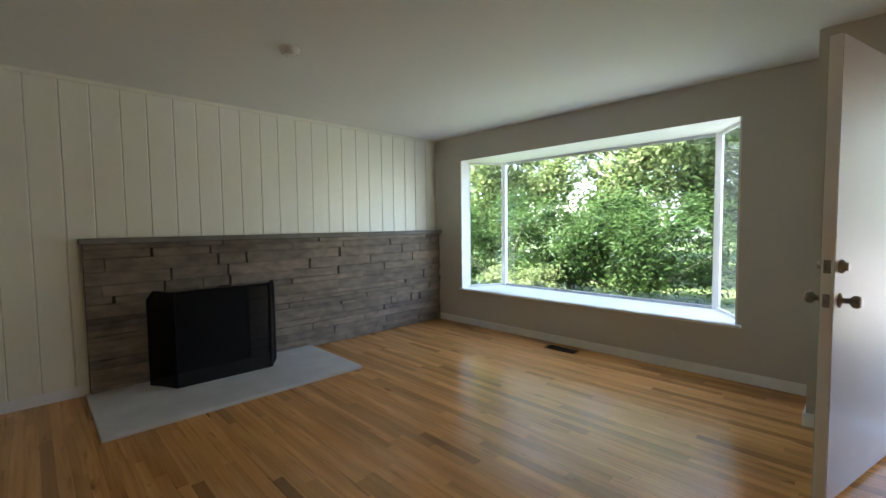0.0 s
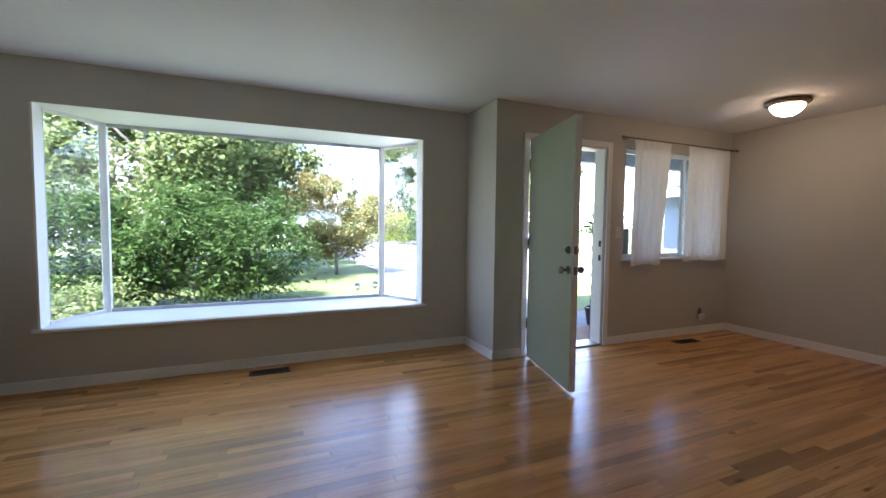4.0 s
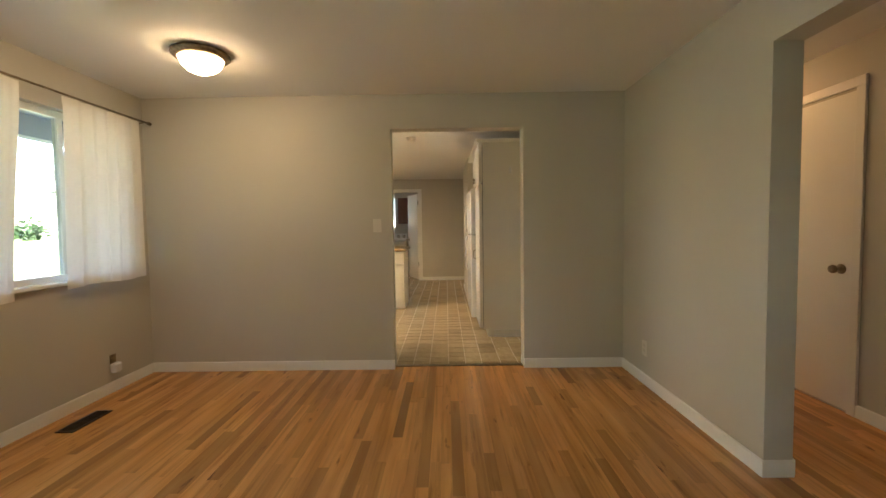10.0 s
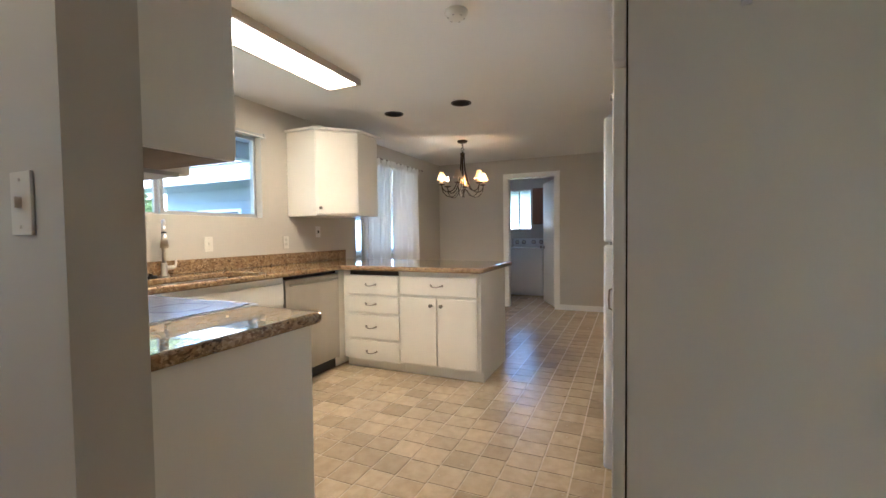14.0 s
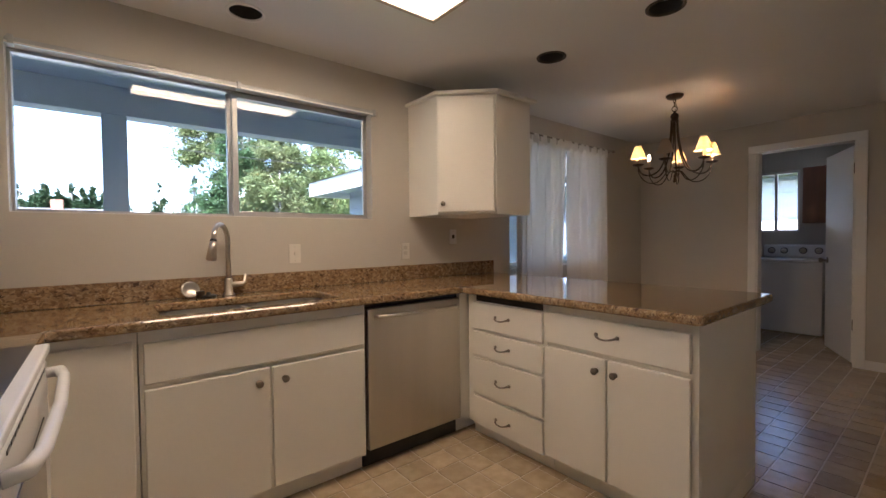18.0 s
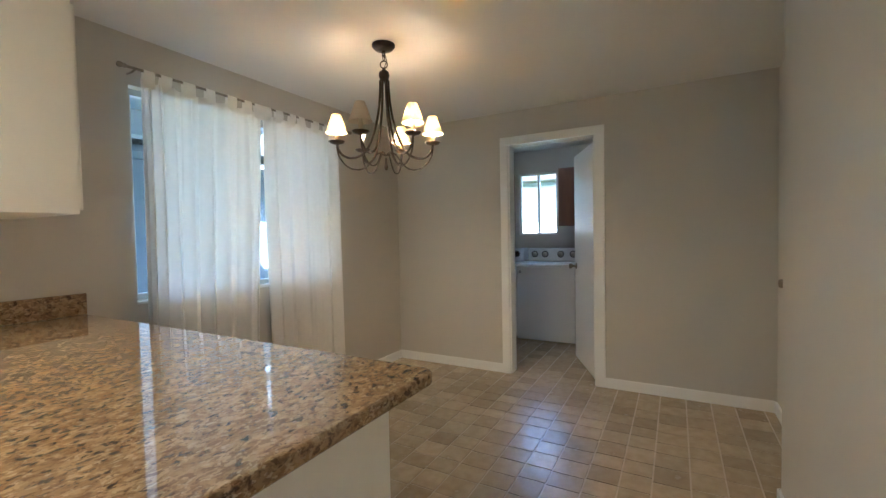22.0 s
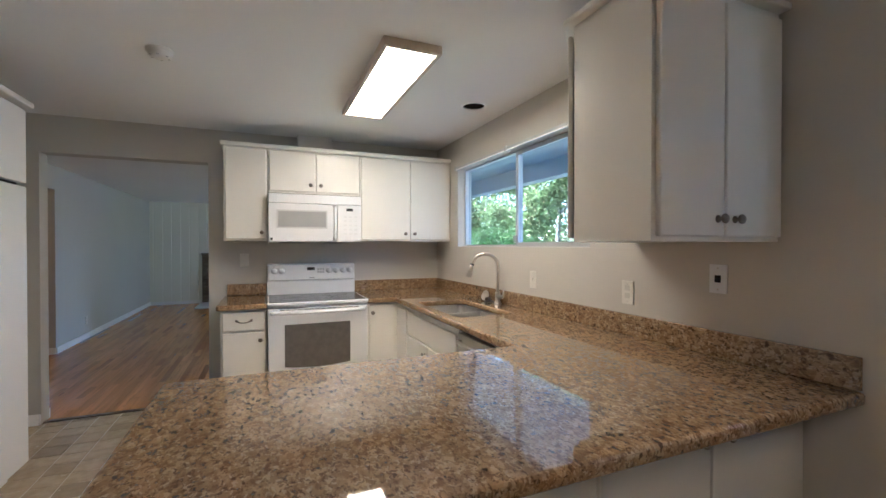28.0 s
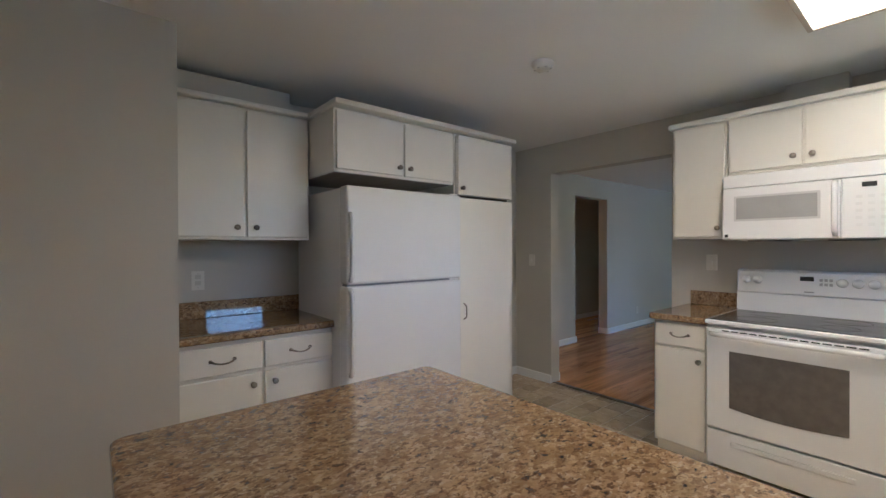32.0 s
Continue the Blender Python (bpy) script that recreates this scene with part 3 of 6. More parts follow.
def casing(name, axis, a0, a1, face, top, out, width=0.07, label="white painted door casing", depth=0.018):
    """Three flat boards round an opening, proud of the wall face; out is +1 or -1."""
    c = thing(name, ((a0 + a1) / 2, face, 0) if axis == "x" else (face, (a0 + a1) / 2, 0), label, "door casing", kind="structure")
    f0, f1 = sorted((face, face + out * depth))
    for nm, p0, p1, z0, z1 in (("side_board", a0 - width, a0, 0.0, top), ("side_board", a1, a1 + width, 0.0, top), ("head_board", a0 - width, a1 + width, top, top + width)):
        bm = box(p0, p1, f0, f1, z0, z1, 0.004) if axis == "x" else box(f0, f1, p0, p1, z0, z1, 0.004)
        part(nm, bm, TRIM, c)
    return c


casing("door_casing", "x", FDOOR[0], FDOOR[1], YN, FDOOR[3], -1, 0.055)
casing("door_casing", "y", LDOOR[0], LDOOR[1], XL, LDOOR[3], -1, 0.072)
casing("door_casing", "y", LDOOR[0], LDOOR[1], XL + 0.12, LDOOR[3], 1, 0.072)
casing("door_casing", "x", 9.2, 9.98, 0.74, 2.04, 1, 0.06)
casing("door_casing", "x", 3.19, 3.635, -1.25, 2.04, 1, 0.06)
casing("door_casing", "x", -0.75, 0.05, -1.25, 2.04, 1, 0.06)
for y0 in (LDOOR[0], LDOOR[1] - 0.012):
    fix("door_jamb", box(XL - 0.002, XL + 0.122, y0, y0 + 0.012, 0, LDOOR[3]), TRIM, "white painted door jamb", "door jamb")
for x0 in (FDOOR[0], FDOOR[1] - 0.02):
    fix("door_jamb", box(x0, x0 + 0.02, YN + 0.01, YN + NT + 0.01, 0, FDOOR[3]), TRIM, "white painted front door jamb with strike plates", "door jamb")
fix("door_jamb", box(FDOOR[0] + 0.02, FDOOR[1] - 0.02, YN + 0.01, YN + NT + 0.01, FDOOR[3] - 0.02, FDOOR[3]), TRIM, "white painted front door head jamb", "door jamb")
fix("threshold", box(FDOOR[0], FDOOR[1], YN + 0.005, YN + NT + 0.06, -0.02, 0.016, 0.005), ALU, "worn metal threshold of the front door", "threshold")
fix("floor_strip", box(4.195, 4.245, KDOOR[0], KDOOR[1], 0.0, 0.006, 0.002), BRASS, "worn metal strip where oak meets vinyl", "floor strip")
fix("trim", box(XW, XW + 0.022, YS, YB, H - 0.03, H), CREAM, "cream painted trim along the ceiling", "trim")


def knob(at, axis, parent, r=0.016, length=0.028, material=None, name="knob"):
    prof = [(r * 0.75, 0), (r * 0.75, 0.003), (r * 0.38, 0.006), (r * 0.36, length * 0.5), (r * 0.9, length * 0.68), (r, length * 0.84), (r * 0.8, length), (0, length * 1.02)]
    return part(name, lathe(prof, at, 14, axis=axis), material or PEWTER, parent, "round dark pewter knob" if not material else "", True)


def pull(at, along, out, parent, width=0.10, vertical=False):
    """An arched drawer pull centred at a point; out: unit vector away from the front."""
    a, o = Vector(along), Vector(out)
    p = Vector(at)
    pts = []
    for i in range(9):
        u = i / 8 * 2 - 1
        pts.append(p + a * u * width / 2 + o * (0.004 + 0.026 * (1 - u * u) ** 0.5 * 1.0 if abs(u) < 1 else 0.0) + Vector((0, 0, 0 if vertical else -0.012 * (1 - u * u))))
    bm = tube(pts, [0.0065, 0.005, 0.0042, 0.004, 0.004, 0.004, 0.0042, 0.005, 0.0065], 8)
    for e in (pts[0], pts[-1]):
        tube([e, e + o * 0.003, e + o * 0.006], [0.0095, 0.0095, 0.006], 10, bm)
    return part("pull", bm, PEWTER, parent, "arched dark pewter pull", True)


def leaf_door(name, hinge, width, height, angle, label, thick=0.036, z0=0.012, knob_z=0.91, axis0=0.0, material=None, knobs=PEWTER, deadbolt=False, kind="structure", hinges=(0.25, 1.05, 1.82)):
    """A flush door leaf hinged at a point; angle turns it about the hinge from the +x direction."""
    d = thing(name, (hinge[0], hinge[1], 0), label, "door", kind=kind)
    x, y = hinge
    at = Vector((x, y, 0))
    part("leaf", turned(box(x, x + width, y - thick / 2, y + thick / 2, z0, z0 + height, 0.003), at, angle), material or TRIM, d)

    def spun(bm):
        return turned(bm, at, angle)

    for side, ax in ((1, "y"), (-1, "-y")):
        yy = y + side * thick / 2
        prof = [(0.032, 0), (0.032, 0.006), (0.012, 0.012), (0.012, 0.035), (0.025, 0.045), (0.028, 0.058), (0.022, 0.07), (0, 0.072)]
        part("door_knob", spun(lathe(prof, (x + width - 0.065, yy, knob_z), 18, axis=ax)), knobs, d, "round metal door knob", True)
        if deadbolt:
            part("deadbolt", spun(lathe([(0.03, 0), (0.03, 0.012), (0.018, 0.02), (0.018, 0.028), (0, 0.03)], (x + width - 0.06, yy, knob_z + 0.145), 18, axis=ax)), knobs, d, "", True)
    if deadbolt:
        for z in (knob_z, knob_z + 0.145):
            part("latch_plate", spun(box(x + width - 0.002, x + width + 0.0015, y - 0.012, y + 0.012, z - 0.028, z + 0.028)), knobs, d)
    for z in hinges:
        part("hinge", spun(lathe([(0, 0), (0.007, 0.001), (0.007, 0.089), (0, 0.09)], (x - 0.002, y + thick / 2 + 0.004 if angle < 0 or angle > 180 else y - thick / 2 - 0.004, z), 10)), BRASS, d, "dark aged hinge", True)
        part("hinge_plate", spun(box(x - 0.003, x - 0.0005, y - 0.015, y + 0.015, z - 0.003, z + 0.093, 0.001)), BRONZE, d, "dark hinge plate on the door edge")
    return d


fd = leaf_door("front_door", (1.27, 3.77), 0.87, 1.975, 255.4, "flush front door standing wide open, sage green inside, pale outside", 0.044, 0.02, 0.90, deadbolt=True, hinges=())
part("outer_face", turned(box(1.273, 2.137, 3.7922, 3.7945, 0.023, 1.992), Vector((1.27, 3.77, 0)), 255.4), LILAC, fd, "pale lilac painted outer face")
part("inner_face", turned(box(1.273, 2.137, 3.7455, 3.7478, 0.023, 1.992), Vector((1.27, 3.77, 0)), 255.4), MINT, fd, "sage green painted inner face")
for z in (0.26, 1.0, 1.72):
    g = part("hinge", prism([(1.272, 3.780), (1.277, 3.780), (1.2955, 3.858), (1.2905, 3.858)], z, z + 0.10), BRONZE, fd, "dark aged butt hinge")
    part("knuckle", lathe([(0, 0), (0.008, 0.001), (0.008, 0.104), (0, 0.105)], (1.288, 3.806, z - 0.0025), 10), BRONZE, g, "", True)
leaf_door("laundry_door", (XL + 0.135, 1.935), 0.70, 2.0, 24, "white painted flush door standing open into the laundry", knob_z=0.93, hinges=(0.315, 1.76))
for z in (0.30, 1.74):
    fix("jamb_hinge", box(XL + 0.088, XL + 0.121, 1.9325, 1.9355, z, z + 0.09, 0.001), BRONZE, "dark hinge plate on the laundry door jamb", "hinge")
leaf_door("hall_closet_door", (3.63, -1.262), 0.435, 2.01, 180, "white painted flush closet door, closed, in the hall", knob_z=0.915, hinges=(0.3, 1.75))
leaf_door("nook_door", (9.205, 0.72), 0.77, 2.02, 0, "white painted flush door, closed", knob_z=0.93)
c = thing("bifold_door", (5.24, -0.8, 0), "white bifold closet door lit by the hall lamp", "door", kind="structure")
for i in range(2):
    part("panel", box(5.215, 5.245, -1.20 + i * 0.41, -0.80 + i * 0.41, 0.01, 2.02, 0.006), TRIM, c)
casing("door_casing", "y", -1.20, -0.38, 5.25, 2.03, -1, 0.05)


# ---- windows ----
def pane(bm, parent, label=""):
    ob = part("pane", bm, GLASS, parent, label or "clear window glass")
    ob.visible_shadow = False
    return ob


def slider(name, x0, x1, z0, z1, y, mids, label, material=ALU, bar=0.03, depth=0.05):
    """A framed window in the north wall: outer frame, meeting stiles and panes."""
    w = thing(name, ((x0 + x1) / 2, y, z0), label, "window", kind="structure")
    for nm, a, b, c, d in (("window_frame", x0, x1, z0, z0 + bar), ("window_frame", x0, x1, z1 - bar, z1), ("window_frame", x0, x0 + bar, z0 + bar, z1 - bar), ("window_frame", x1 - bar, x1, z0 + bar, z1 - bar)):
        part(nm, box(a, b, y, y + depth, c, d, 0.003), material, w)
    edges = [x0 + bar, *mids, x1 - bar]
    for m in mids:
        part("meeting_stile", box(m - 0.022, m + 0.022, y + 0.006, y + depth - 0.006, z0 + bar, z1 - bar, 0.003), material, w)
    for i, (a, b) in enumerate(zip(edges, edges[1:])):
        yy = y + (0.018 if i % 2 else 0.03)
        pane(box(a + (0.022 if i else 0), b - (0.022 if i < len(edges) - 2 else 0), yy, yy + 0.004, z0 + bar, z1 - bar), w)
    return w


w = thing("window_kitchen", ((KWIN[0] + KWIN[1]) / 2, YN + 0.07, KWIN[2]), "wide aluminium sliding window over the kitchen sink", "window", kind="structure")
x0, x1, z0, z1 = KWIN
for a, b, c, d in ((x0, x1, z0, z0 + 0.008), (x0, x1, z1 - 0.014, z1), (x0, x0 + 0.012, z0 + 0.008, z1 - 0.014), (x1 - 0.012, x1, z0 + 0.008, z1 - 0.014)):
    part("window_frame", box(a, b, YN + 0.07, YN + 0.125, c, d, 0.002), ALU, w)
sash = part("sliding_sash", box(5.672, 5.702, YN + 0.062, YN + 0.088, z0 + 0.008, z1 - 0.014, 0.003), ALU, w, "slim aluminium sash")
for a, b, c, d in ((x1 - 0.032, x1 - 0.012, z0 + 0.008, z1 - 0.014), (5.702, x1 - 0.032, z0 + 0.008, z0 + 0.034), (5.702, x1 - 0.032, z1 - 0.036, z1 - 0.014)):
    part("sash_rail", box(a, b, YN + 0.062, YN + 0.088, c, d, 0.003), ALU, sash)
part("meeting_stile", box(5.652, 5.682, YN + 0.092, YN + 0.12, z0 + 0.008, z1 - 0.014, 0.003), ALU, w)
pane(box(x0 + 0.012, 5.652, YN + 0.104, YN + 0.108, z0 + 0.008, z1 - 0.014), w)
pane(box(5.702, x1 - 0.032, YN + 0.073, YN + 0.077, z0 + 0.034, z1 - 0.036), w)
part("latch", box(5.664, 5.676, YN + 0.048, YN + 0.064, z0 + 0.03, z0 + 0.085, 0.003), ALU, sash, "small grey latch")
part("track", box(x0 + 0.012, x1 - 0.012, YN + 0.089, YN + 0.0915, z0 + 0.008, z0 + 0.018), ALU, w)
fix("window_sill", box(KWIN[0], KWIN[1], YN + 0.001, YN + 0.069, KWIN[2] - 0.01, KWIN[2] + 0.002), TRIM, "white painted sill of the kitchen window", "window sill")
slider("window_front", FWIN[0], FWIN[1], FWIN[2], FWIN[3], YN + 0.06, [2.96, 3.44], "front window with white frame behind short curtains", VINYLW, 0.045)
fix("window_sill", box(FWIN[0] - 0.03, FWIN[1] + 0.03, YN - 0.035, YN + 0.06, FWIN[2] - 0.02, FWIN[2] + 0.003, 0.004), TRIM, "white painted sill of the front window", "window sill")
slider("window_nook", NWIN[0], NWIN[1], NWIN[2], NWIN[3], YN + 0.06, [8.69], "breakfast nook window behind long sheer curtains", ALU, 0.035)
fix("window_sill", box(NWIN[0], NWIN[1], YN - 0.012, YN + 0.06, NWIN[2] - 0.014, NWIN[2] + 0.003, 0.004), TRIM, "white painted sill of the nook window", "window sill")

w = thing("window_laundry", (XLE + 0.05, 2.9, 1.22), "small sliding laundry window with white frame", "window", kind="structure")
for a, b, c, d in ((2.655, 3.17, 1.235, 1.265), (2.655, 3.17, 2.015, 2.045), (2.655, 2.685, 1.265, 2.015), (3.14, 3.17, 1.265, 2.015), (2.897, 2.927, 1.265, 2.015)):
    part("window_frame", box(XLE + 0.03, XLE + 0.08, a, b, c, d, 0.003), VINYLW, w)
for a, b in ((2.685, 2.897), (2.927, 3.14)):
    pane(box(XLE + 0.05, XLE + 0.054, a, b, 1.265, 2.015), w)

# box bay with slanting sides
w = thing("window_bay", ((BAY[0] + BAY[1]) / 2, YB, BAY[2]), "white bay picture window with slanting side lights", "window", kind="structure")
XI0, XI1, YG = -2.19, 0.20, 4.98
z0, z1 = BAY[2], BAY[3]
out = [(BAY[0], YB + 0.004), (BAY[1], YB + 0.004), (BAY[1], YB + 0.15), (XI1 + 0.03, YG + 0.04), (XI0 - 0.03, YG + 0.04), (BAY[0], YB + 0.15)]
part("window_sill", prism(out, z0 - 0.05, z0 + 0.004), TRIM, w, "deep white painted window seat board")
part("sill_nosing", box(BAY[0] - 0.03, BAY[1] + 0.03, YB - 0.022, YB + 0.002, z0 - 0.022, z0 + 0.002, 0.005), TRIM, w)
part("head_board", prism(out, z1 - 0.002, z1 + 0.06), TRIM, w)
for x in (XI0, XI1):
    part("mullion", box(x - 0.028, x + 0.028, YG - 0.03, YG + 0.03, z0 + 0.004, z1 - 0.002, 0.006), TRIM, w)
for a in ((XI0 + 0.028, XI1 - 0.028),):
    part("window_frame", box(a[0], a[1], YG - 0.012, YG + 0.02, z0 + 0.004, z0 + 0.03), ALU, w)
    part("window_frame", box(a[0], a[1], YG - 0.012, YG + 0.02, z1 - 0.03, z1 - 0.002), ALU, w)
    pane(box(a[0], a[1], YG, YG + 0.005, z0 + 0.03, z1 - 0.03), w)
for xa, xb in ((BAY[0] + 0.012, XI0), (BAY[1] - 0.012, XI1)):
    ya, yb = YB + 0.15, YG
    d = Vector((xb - xa, yb - ya, 0)).normalized()
    n = Vector((d.y, -d.x, 0))
    for c0, c1, th in ((z0 + 0.004, z0 + 0.03, 0.012), (z1 - 0.03, z1 - 0.002, 0.012)):
        o = [(xa + n.x * th, ya + n.y * th), (xb + n.x * th, yb + n.y * th), (xb - n.x * th, yb - n.y * th), (xa - n.x * th, ya - n.y * th)]
        part("window_frame", prism(o, c0, c1), TRIM, w)
    o = [(xa + n.x * 0.003, ya + n.y * 0.003), (xb + n.x * 0.003, yb + n.y * 0.003), (xb - n.x * 0.003, yb - n.y * 0.003), (xa - n.x * 0.003, ya - n.y * 0.003)]
    pane(prism(o, z0 + 0.03, z1 - 0.03), w)
    part("side_jamb", box(min(xa, BAY[0] if xa < -1 else BAY[1]) - 0.001, max(xa, BAY[0] if xa < -1 else BAY[1]) + 0.001, YB + 0.003, YB + 0.17, z0 + 0.004, z1 - 0.002), TRIM, w)


# ---- cabinets ----
def front(x0, x1, y0, y1, z0, z1, parent, name="door"):
    return part(name, box(x0, x1, y0, y1, z0, z1, 0.006, seg=3), CAB, parent)


def unit(name, x0, x1, y0, y1, z0, z1, label, face, group, toe=True):
    """The carcass of a cabinet; face: the side its doors are on."""
    u = thing(name, ((x0 + x1) / 2, (y0 + y1) / 2, z0), label, "cabinet", group)
    b0 = z0 + (0.085 if toe else 0)
    part("body", box(x0, x1, y0, y1, b0, z1, 0.002), CAB, u)
    if toe:
        t = 0.05
        e = {"s": (x0, x1, y0 + t, y1), "w": (x0 + t, x1, y0, y1), "e": (x0, x1 - t, y0, y1), "n": (x0, x1, y0, y1 - t)}[face]
        part("toe_board", box(*e, z0, b0), CAB, u, "scuffed white toe board")
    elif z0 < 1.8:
        part("underside", box(x0 + 0.014, x1 - 0.014, y0 + 0.014, y1 - 0.014, z0 - 0.002, z0 - 0.0002), UNDERSIDE_SHADED, u, "grey-white painted underside, its shade put into the darker grey colour")
    return u


D = 0.019
TOP = 0.868
G = "kitchen base cabinets"
# west run, facing east
u = unit("base_cabinet", XK + 0.01, 4.89, 1.885, 2.198, 0, TOP, "narrow white base cabinet with drawer beside the range", "e", G)
d = front(4.89, 4.89 + D, 1.90, 2.19, 0.715, 0.855, u, "drawer")
pull((4.89 + D, 2.045, 0.79), (0, 1, 0), (1, 0, 0), d)
d = front(4.89, 4.89 + D, 1.90, 2.19, 0.10, 0.70, u)
knob((4.89 + D, 2.155, 0.64), "x", d)
u = unit("base_cabinet", XK + 0.01, 4.885, 2.968, YN - 0.004, 0, TOP, "white corner base cabinet beside the range", "e", G)
d = front(4.885, 4.885 + D, 2.98, 3.19, 0.10, 0.855, u)
knob((4.885 + D, 3.01, 0.79), "x", d)
# north run, facing south
YF = 3.235
u = unit("base_cabinet", 4.906, 5.178, YF, YN - 0.004, 0, TOP, "narrow white base cabinet with one door", "s", G)
front(4.915, 5.165, YF - D, YF, 0.10, 0.835, u)
u = unit("sink_cabinet", 5.182, 6.125, YF, YN - 0.004, 0, 0.70, "white sink base cabinet with two doors and false drawer", "s", G)
part("apron", box(5.182, 6.125, YF, YF + 0.02, 0.70, TOP), CAB, u)
front(5.195, 6.115, YF - D, YF, 0.665, 0.825, u, "drawer_front")
for a, b, k in ((5.195, 5.648, 5.60), (5.66, 6.115, 5.71)):
    d = front(a, b, YF - D, YF, 0.10, 0.645, u)
    knob((k, YF - D, 0.585), "-y", d)
# peninsula, facing west, with doors to the nook as well
XP = 6.83
u = unit("drawer_cabinet", XP, 7.52, 2.622, 3.215, 0, TOP, "white peninsula cabinet with four drawers, top one sagging open", "w", G)
for z0, z1, zp in ((0.662, 0.822, 0.75), (0.502, 0.646, 0.582), (0.275, 0.486, 0.383), (0.085, 0.258, 0.165)):
    d = front(XP - D, XP, 2.645, 3.16, z0, z1, u, "drawer")
    pull((XP - D, 2.92, zp), (0, 1, 0), (-1, 0, 0), d)
# Dark strip on the solid carcass; the open slot's shade is its colour.
part("drawer_gap", box(XP - 0.003, XP, 2.65, 3.14, 0.828, 0.867), DARK, u, "dark strip for the shade in the gap above the top drawer")
u = unit("base_cabinet", XP, 7.52, 1.925, 2.618, 0, TOP, "white peninsula cabinet with drawer over two doors", "w", G)
d = front(XP - D, XP, 1.95, 2.625, 0.675, 0.832, u, "drawer")
pull((XP - D, 2.292, 0.762), (0, 1, 0), (-1, 0, 0), d)
for a, b, k in ((2.298, 2.625, 2.342), (1.95, 2.286, 2.252)):
    d = front(XP - D, XP, a, b, 0.10, 0.655, u)
    knob((XP - D, k, 0.598), "-x", d)
u = unit("base_cabinet", 6.775, 7.52, 3.235, YN - 0.004, 0, TOP, "white corner base cabinet under the peninsula end", "s", G)
p = thing("back_panel", (7.53, 2.8, 0), "white panelled back of the peninsula facing the nook", "panel")
for a, b in ((1.94, 2.44), (2.45, 2.96), (2.97, 3.38), (3.39, 3.83)):
    d = part("panel", box(7.52, 7.537, a, b, 0.09, 0.85, 0.004), CAB, p)
    if a > 2.9:
        knob((7.537, b - 0.05 if a < 3 else a + 0.05, 0.79), "x", d, 0.013)
# south base unit beside the fridge
YC = 0.765
u = unit("base_cabinet", 6.612, 7.415, 0.194, YC, 0, TOP, "white base cabinet with two drawers over two doors", "n", G)
for a, b, k in ((6.625, 7.008, 6.96), (7.022, 7.405, 7.07)):
    d = front(a, b, YC, YC + D, 0.70, 0.845, u, "drawer")
    pull(((a + b) / 2, YC + D, 0.775), (1, 0, 0), (0, 1, 0), d, 0.11)
    d = front(a, b, YC, YC + D, 0.10, 0.682, u)
    knob((k, YC + D, 0.625), "y", d)

# wall cabinets
G = "kitchen wall cabinets"
XU = 4.60


def crown(name, bm, label):
    return solo(name, bm, CAB, label, "moulding", kind="structure")


for y0, y1, z0, doors, lab in (
    (1.885, 2.208, 1.385, [(1.90, 2.20, 2.165)], "narrow white wall cabinet beside the microwave"),
    (2.212, 2.965, 1.785, [(2.222, 2.583, 2.545), (2.594, 2.956, 2.63)], "short white wall cabinet above the microwave"),
    (2.969, YN - 0.004, 1.385, [(2.98, 3.425, 3.385), (3.437, 3.835, 3.475)], "white double wall cabinet beside the window"),
):
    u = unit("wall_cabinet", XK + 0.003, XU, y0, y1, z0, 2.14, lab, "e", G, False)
    for a, b, k in doors:
        d = front(XU, XU + D, a, b, z0 + 0.015, 2.125, u)
        knob((XU + D, k, z0 + 0.07), "x", d)
crown("crown_moulding", box(XK + 0.003, XU + 0.035, 1.865, YN - 0.002, 2.14, 2.175, 0.008), "white crown board on the range wall cabinets")
fix("vent_chase", box(XK, XK + 0.12, 2.46, 2.75, 2.175, H), WALL, "painted vent chase above the wall cabinets", "duct")

u = thing("corner_wall_cabinet", (7.2, 3.6, 1.36), "white wall cabinet with slanted corner above the peninsula", "cabinet", G)
UO = [(6.83, YN - 0.003), (6.83, 3.51), (7.115, 3.24), (7.45, 3.24), (7.45, YN - 0.003)]
part("body", prism(UO, 1.36, 2.145), CAB, u)
a = Vector((6.83, 3.51, 0))
d = part("door", turned(box(6.835, 6.835 + 0.372, 3.51 - D - 0.002, 3.508, 1.375, 2.12, 0.006, seg=3), a, math.degrees(math.atan2(-0.27, 0.28))), CAB, u)
k = a + (Vector((7.11, 3.24, 0)) - a).normalized() * 0.04 + Vector((-0.694, -0.72, 0)) * D
part("knob", turned(lathe([(0.012, 0), (0.006, 0.005), (0.006, 0.014), (0.015, 0.02), (0.016, 0.025), (0, 0.03)], (k.x, k.y, 1.43), 14, axis="-y"), Vector((k.x, k.y, 0)), -44), PEWTER, d, "round dark pewter knob", True)
for y0, y1, ky in ((3.255, 3.538, 3.505), (3.548, 3.83, 3.585)):
    d = front(7.45, 7.45 + D, y0, y1, 1.375, 2.12, u)
    knob((7.45 + D, ky, 1.43), "x", d)
crown("crown_moulding", prism([(6.80, YN - 0.002), (6.80, 3.495), (7.095, 3.205), (7.49, 3.205), (7.49, YN - 0.002)], 2.145, 2.168, bevel=0.005), "white crown board on the corner cabinet")

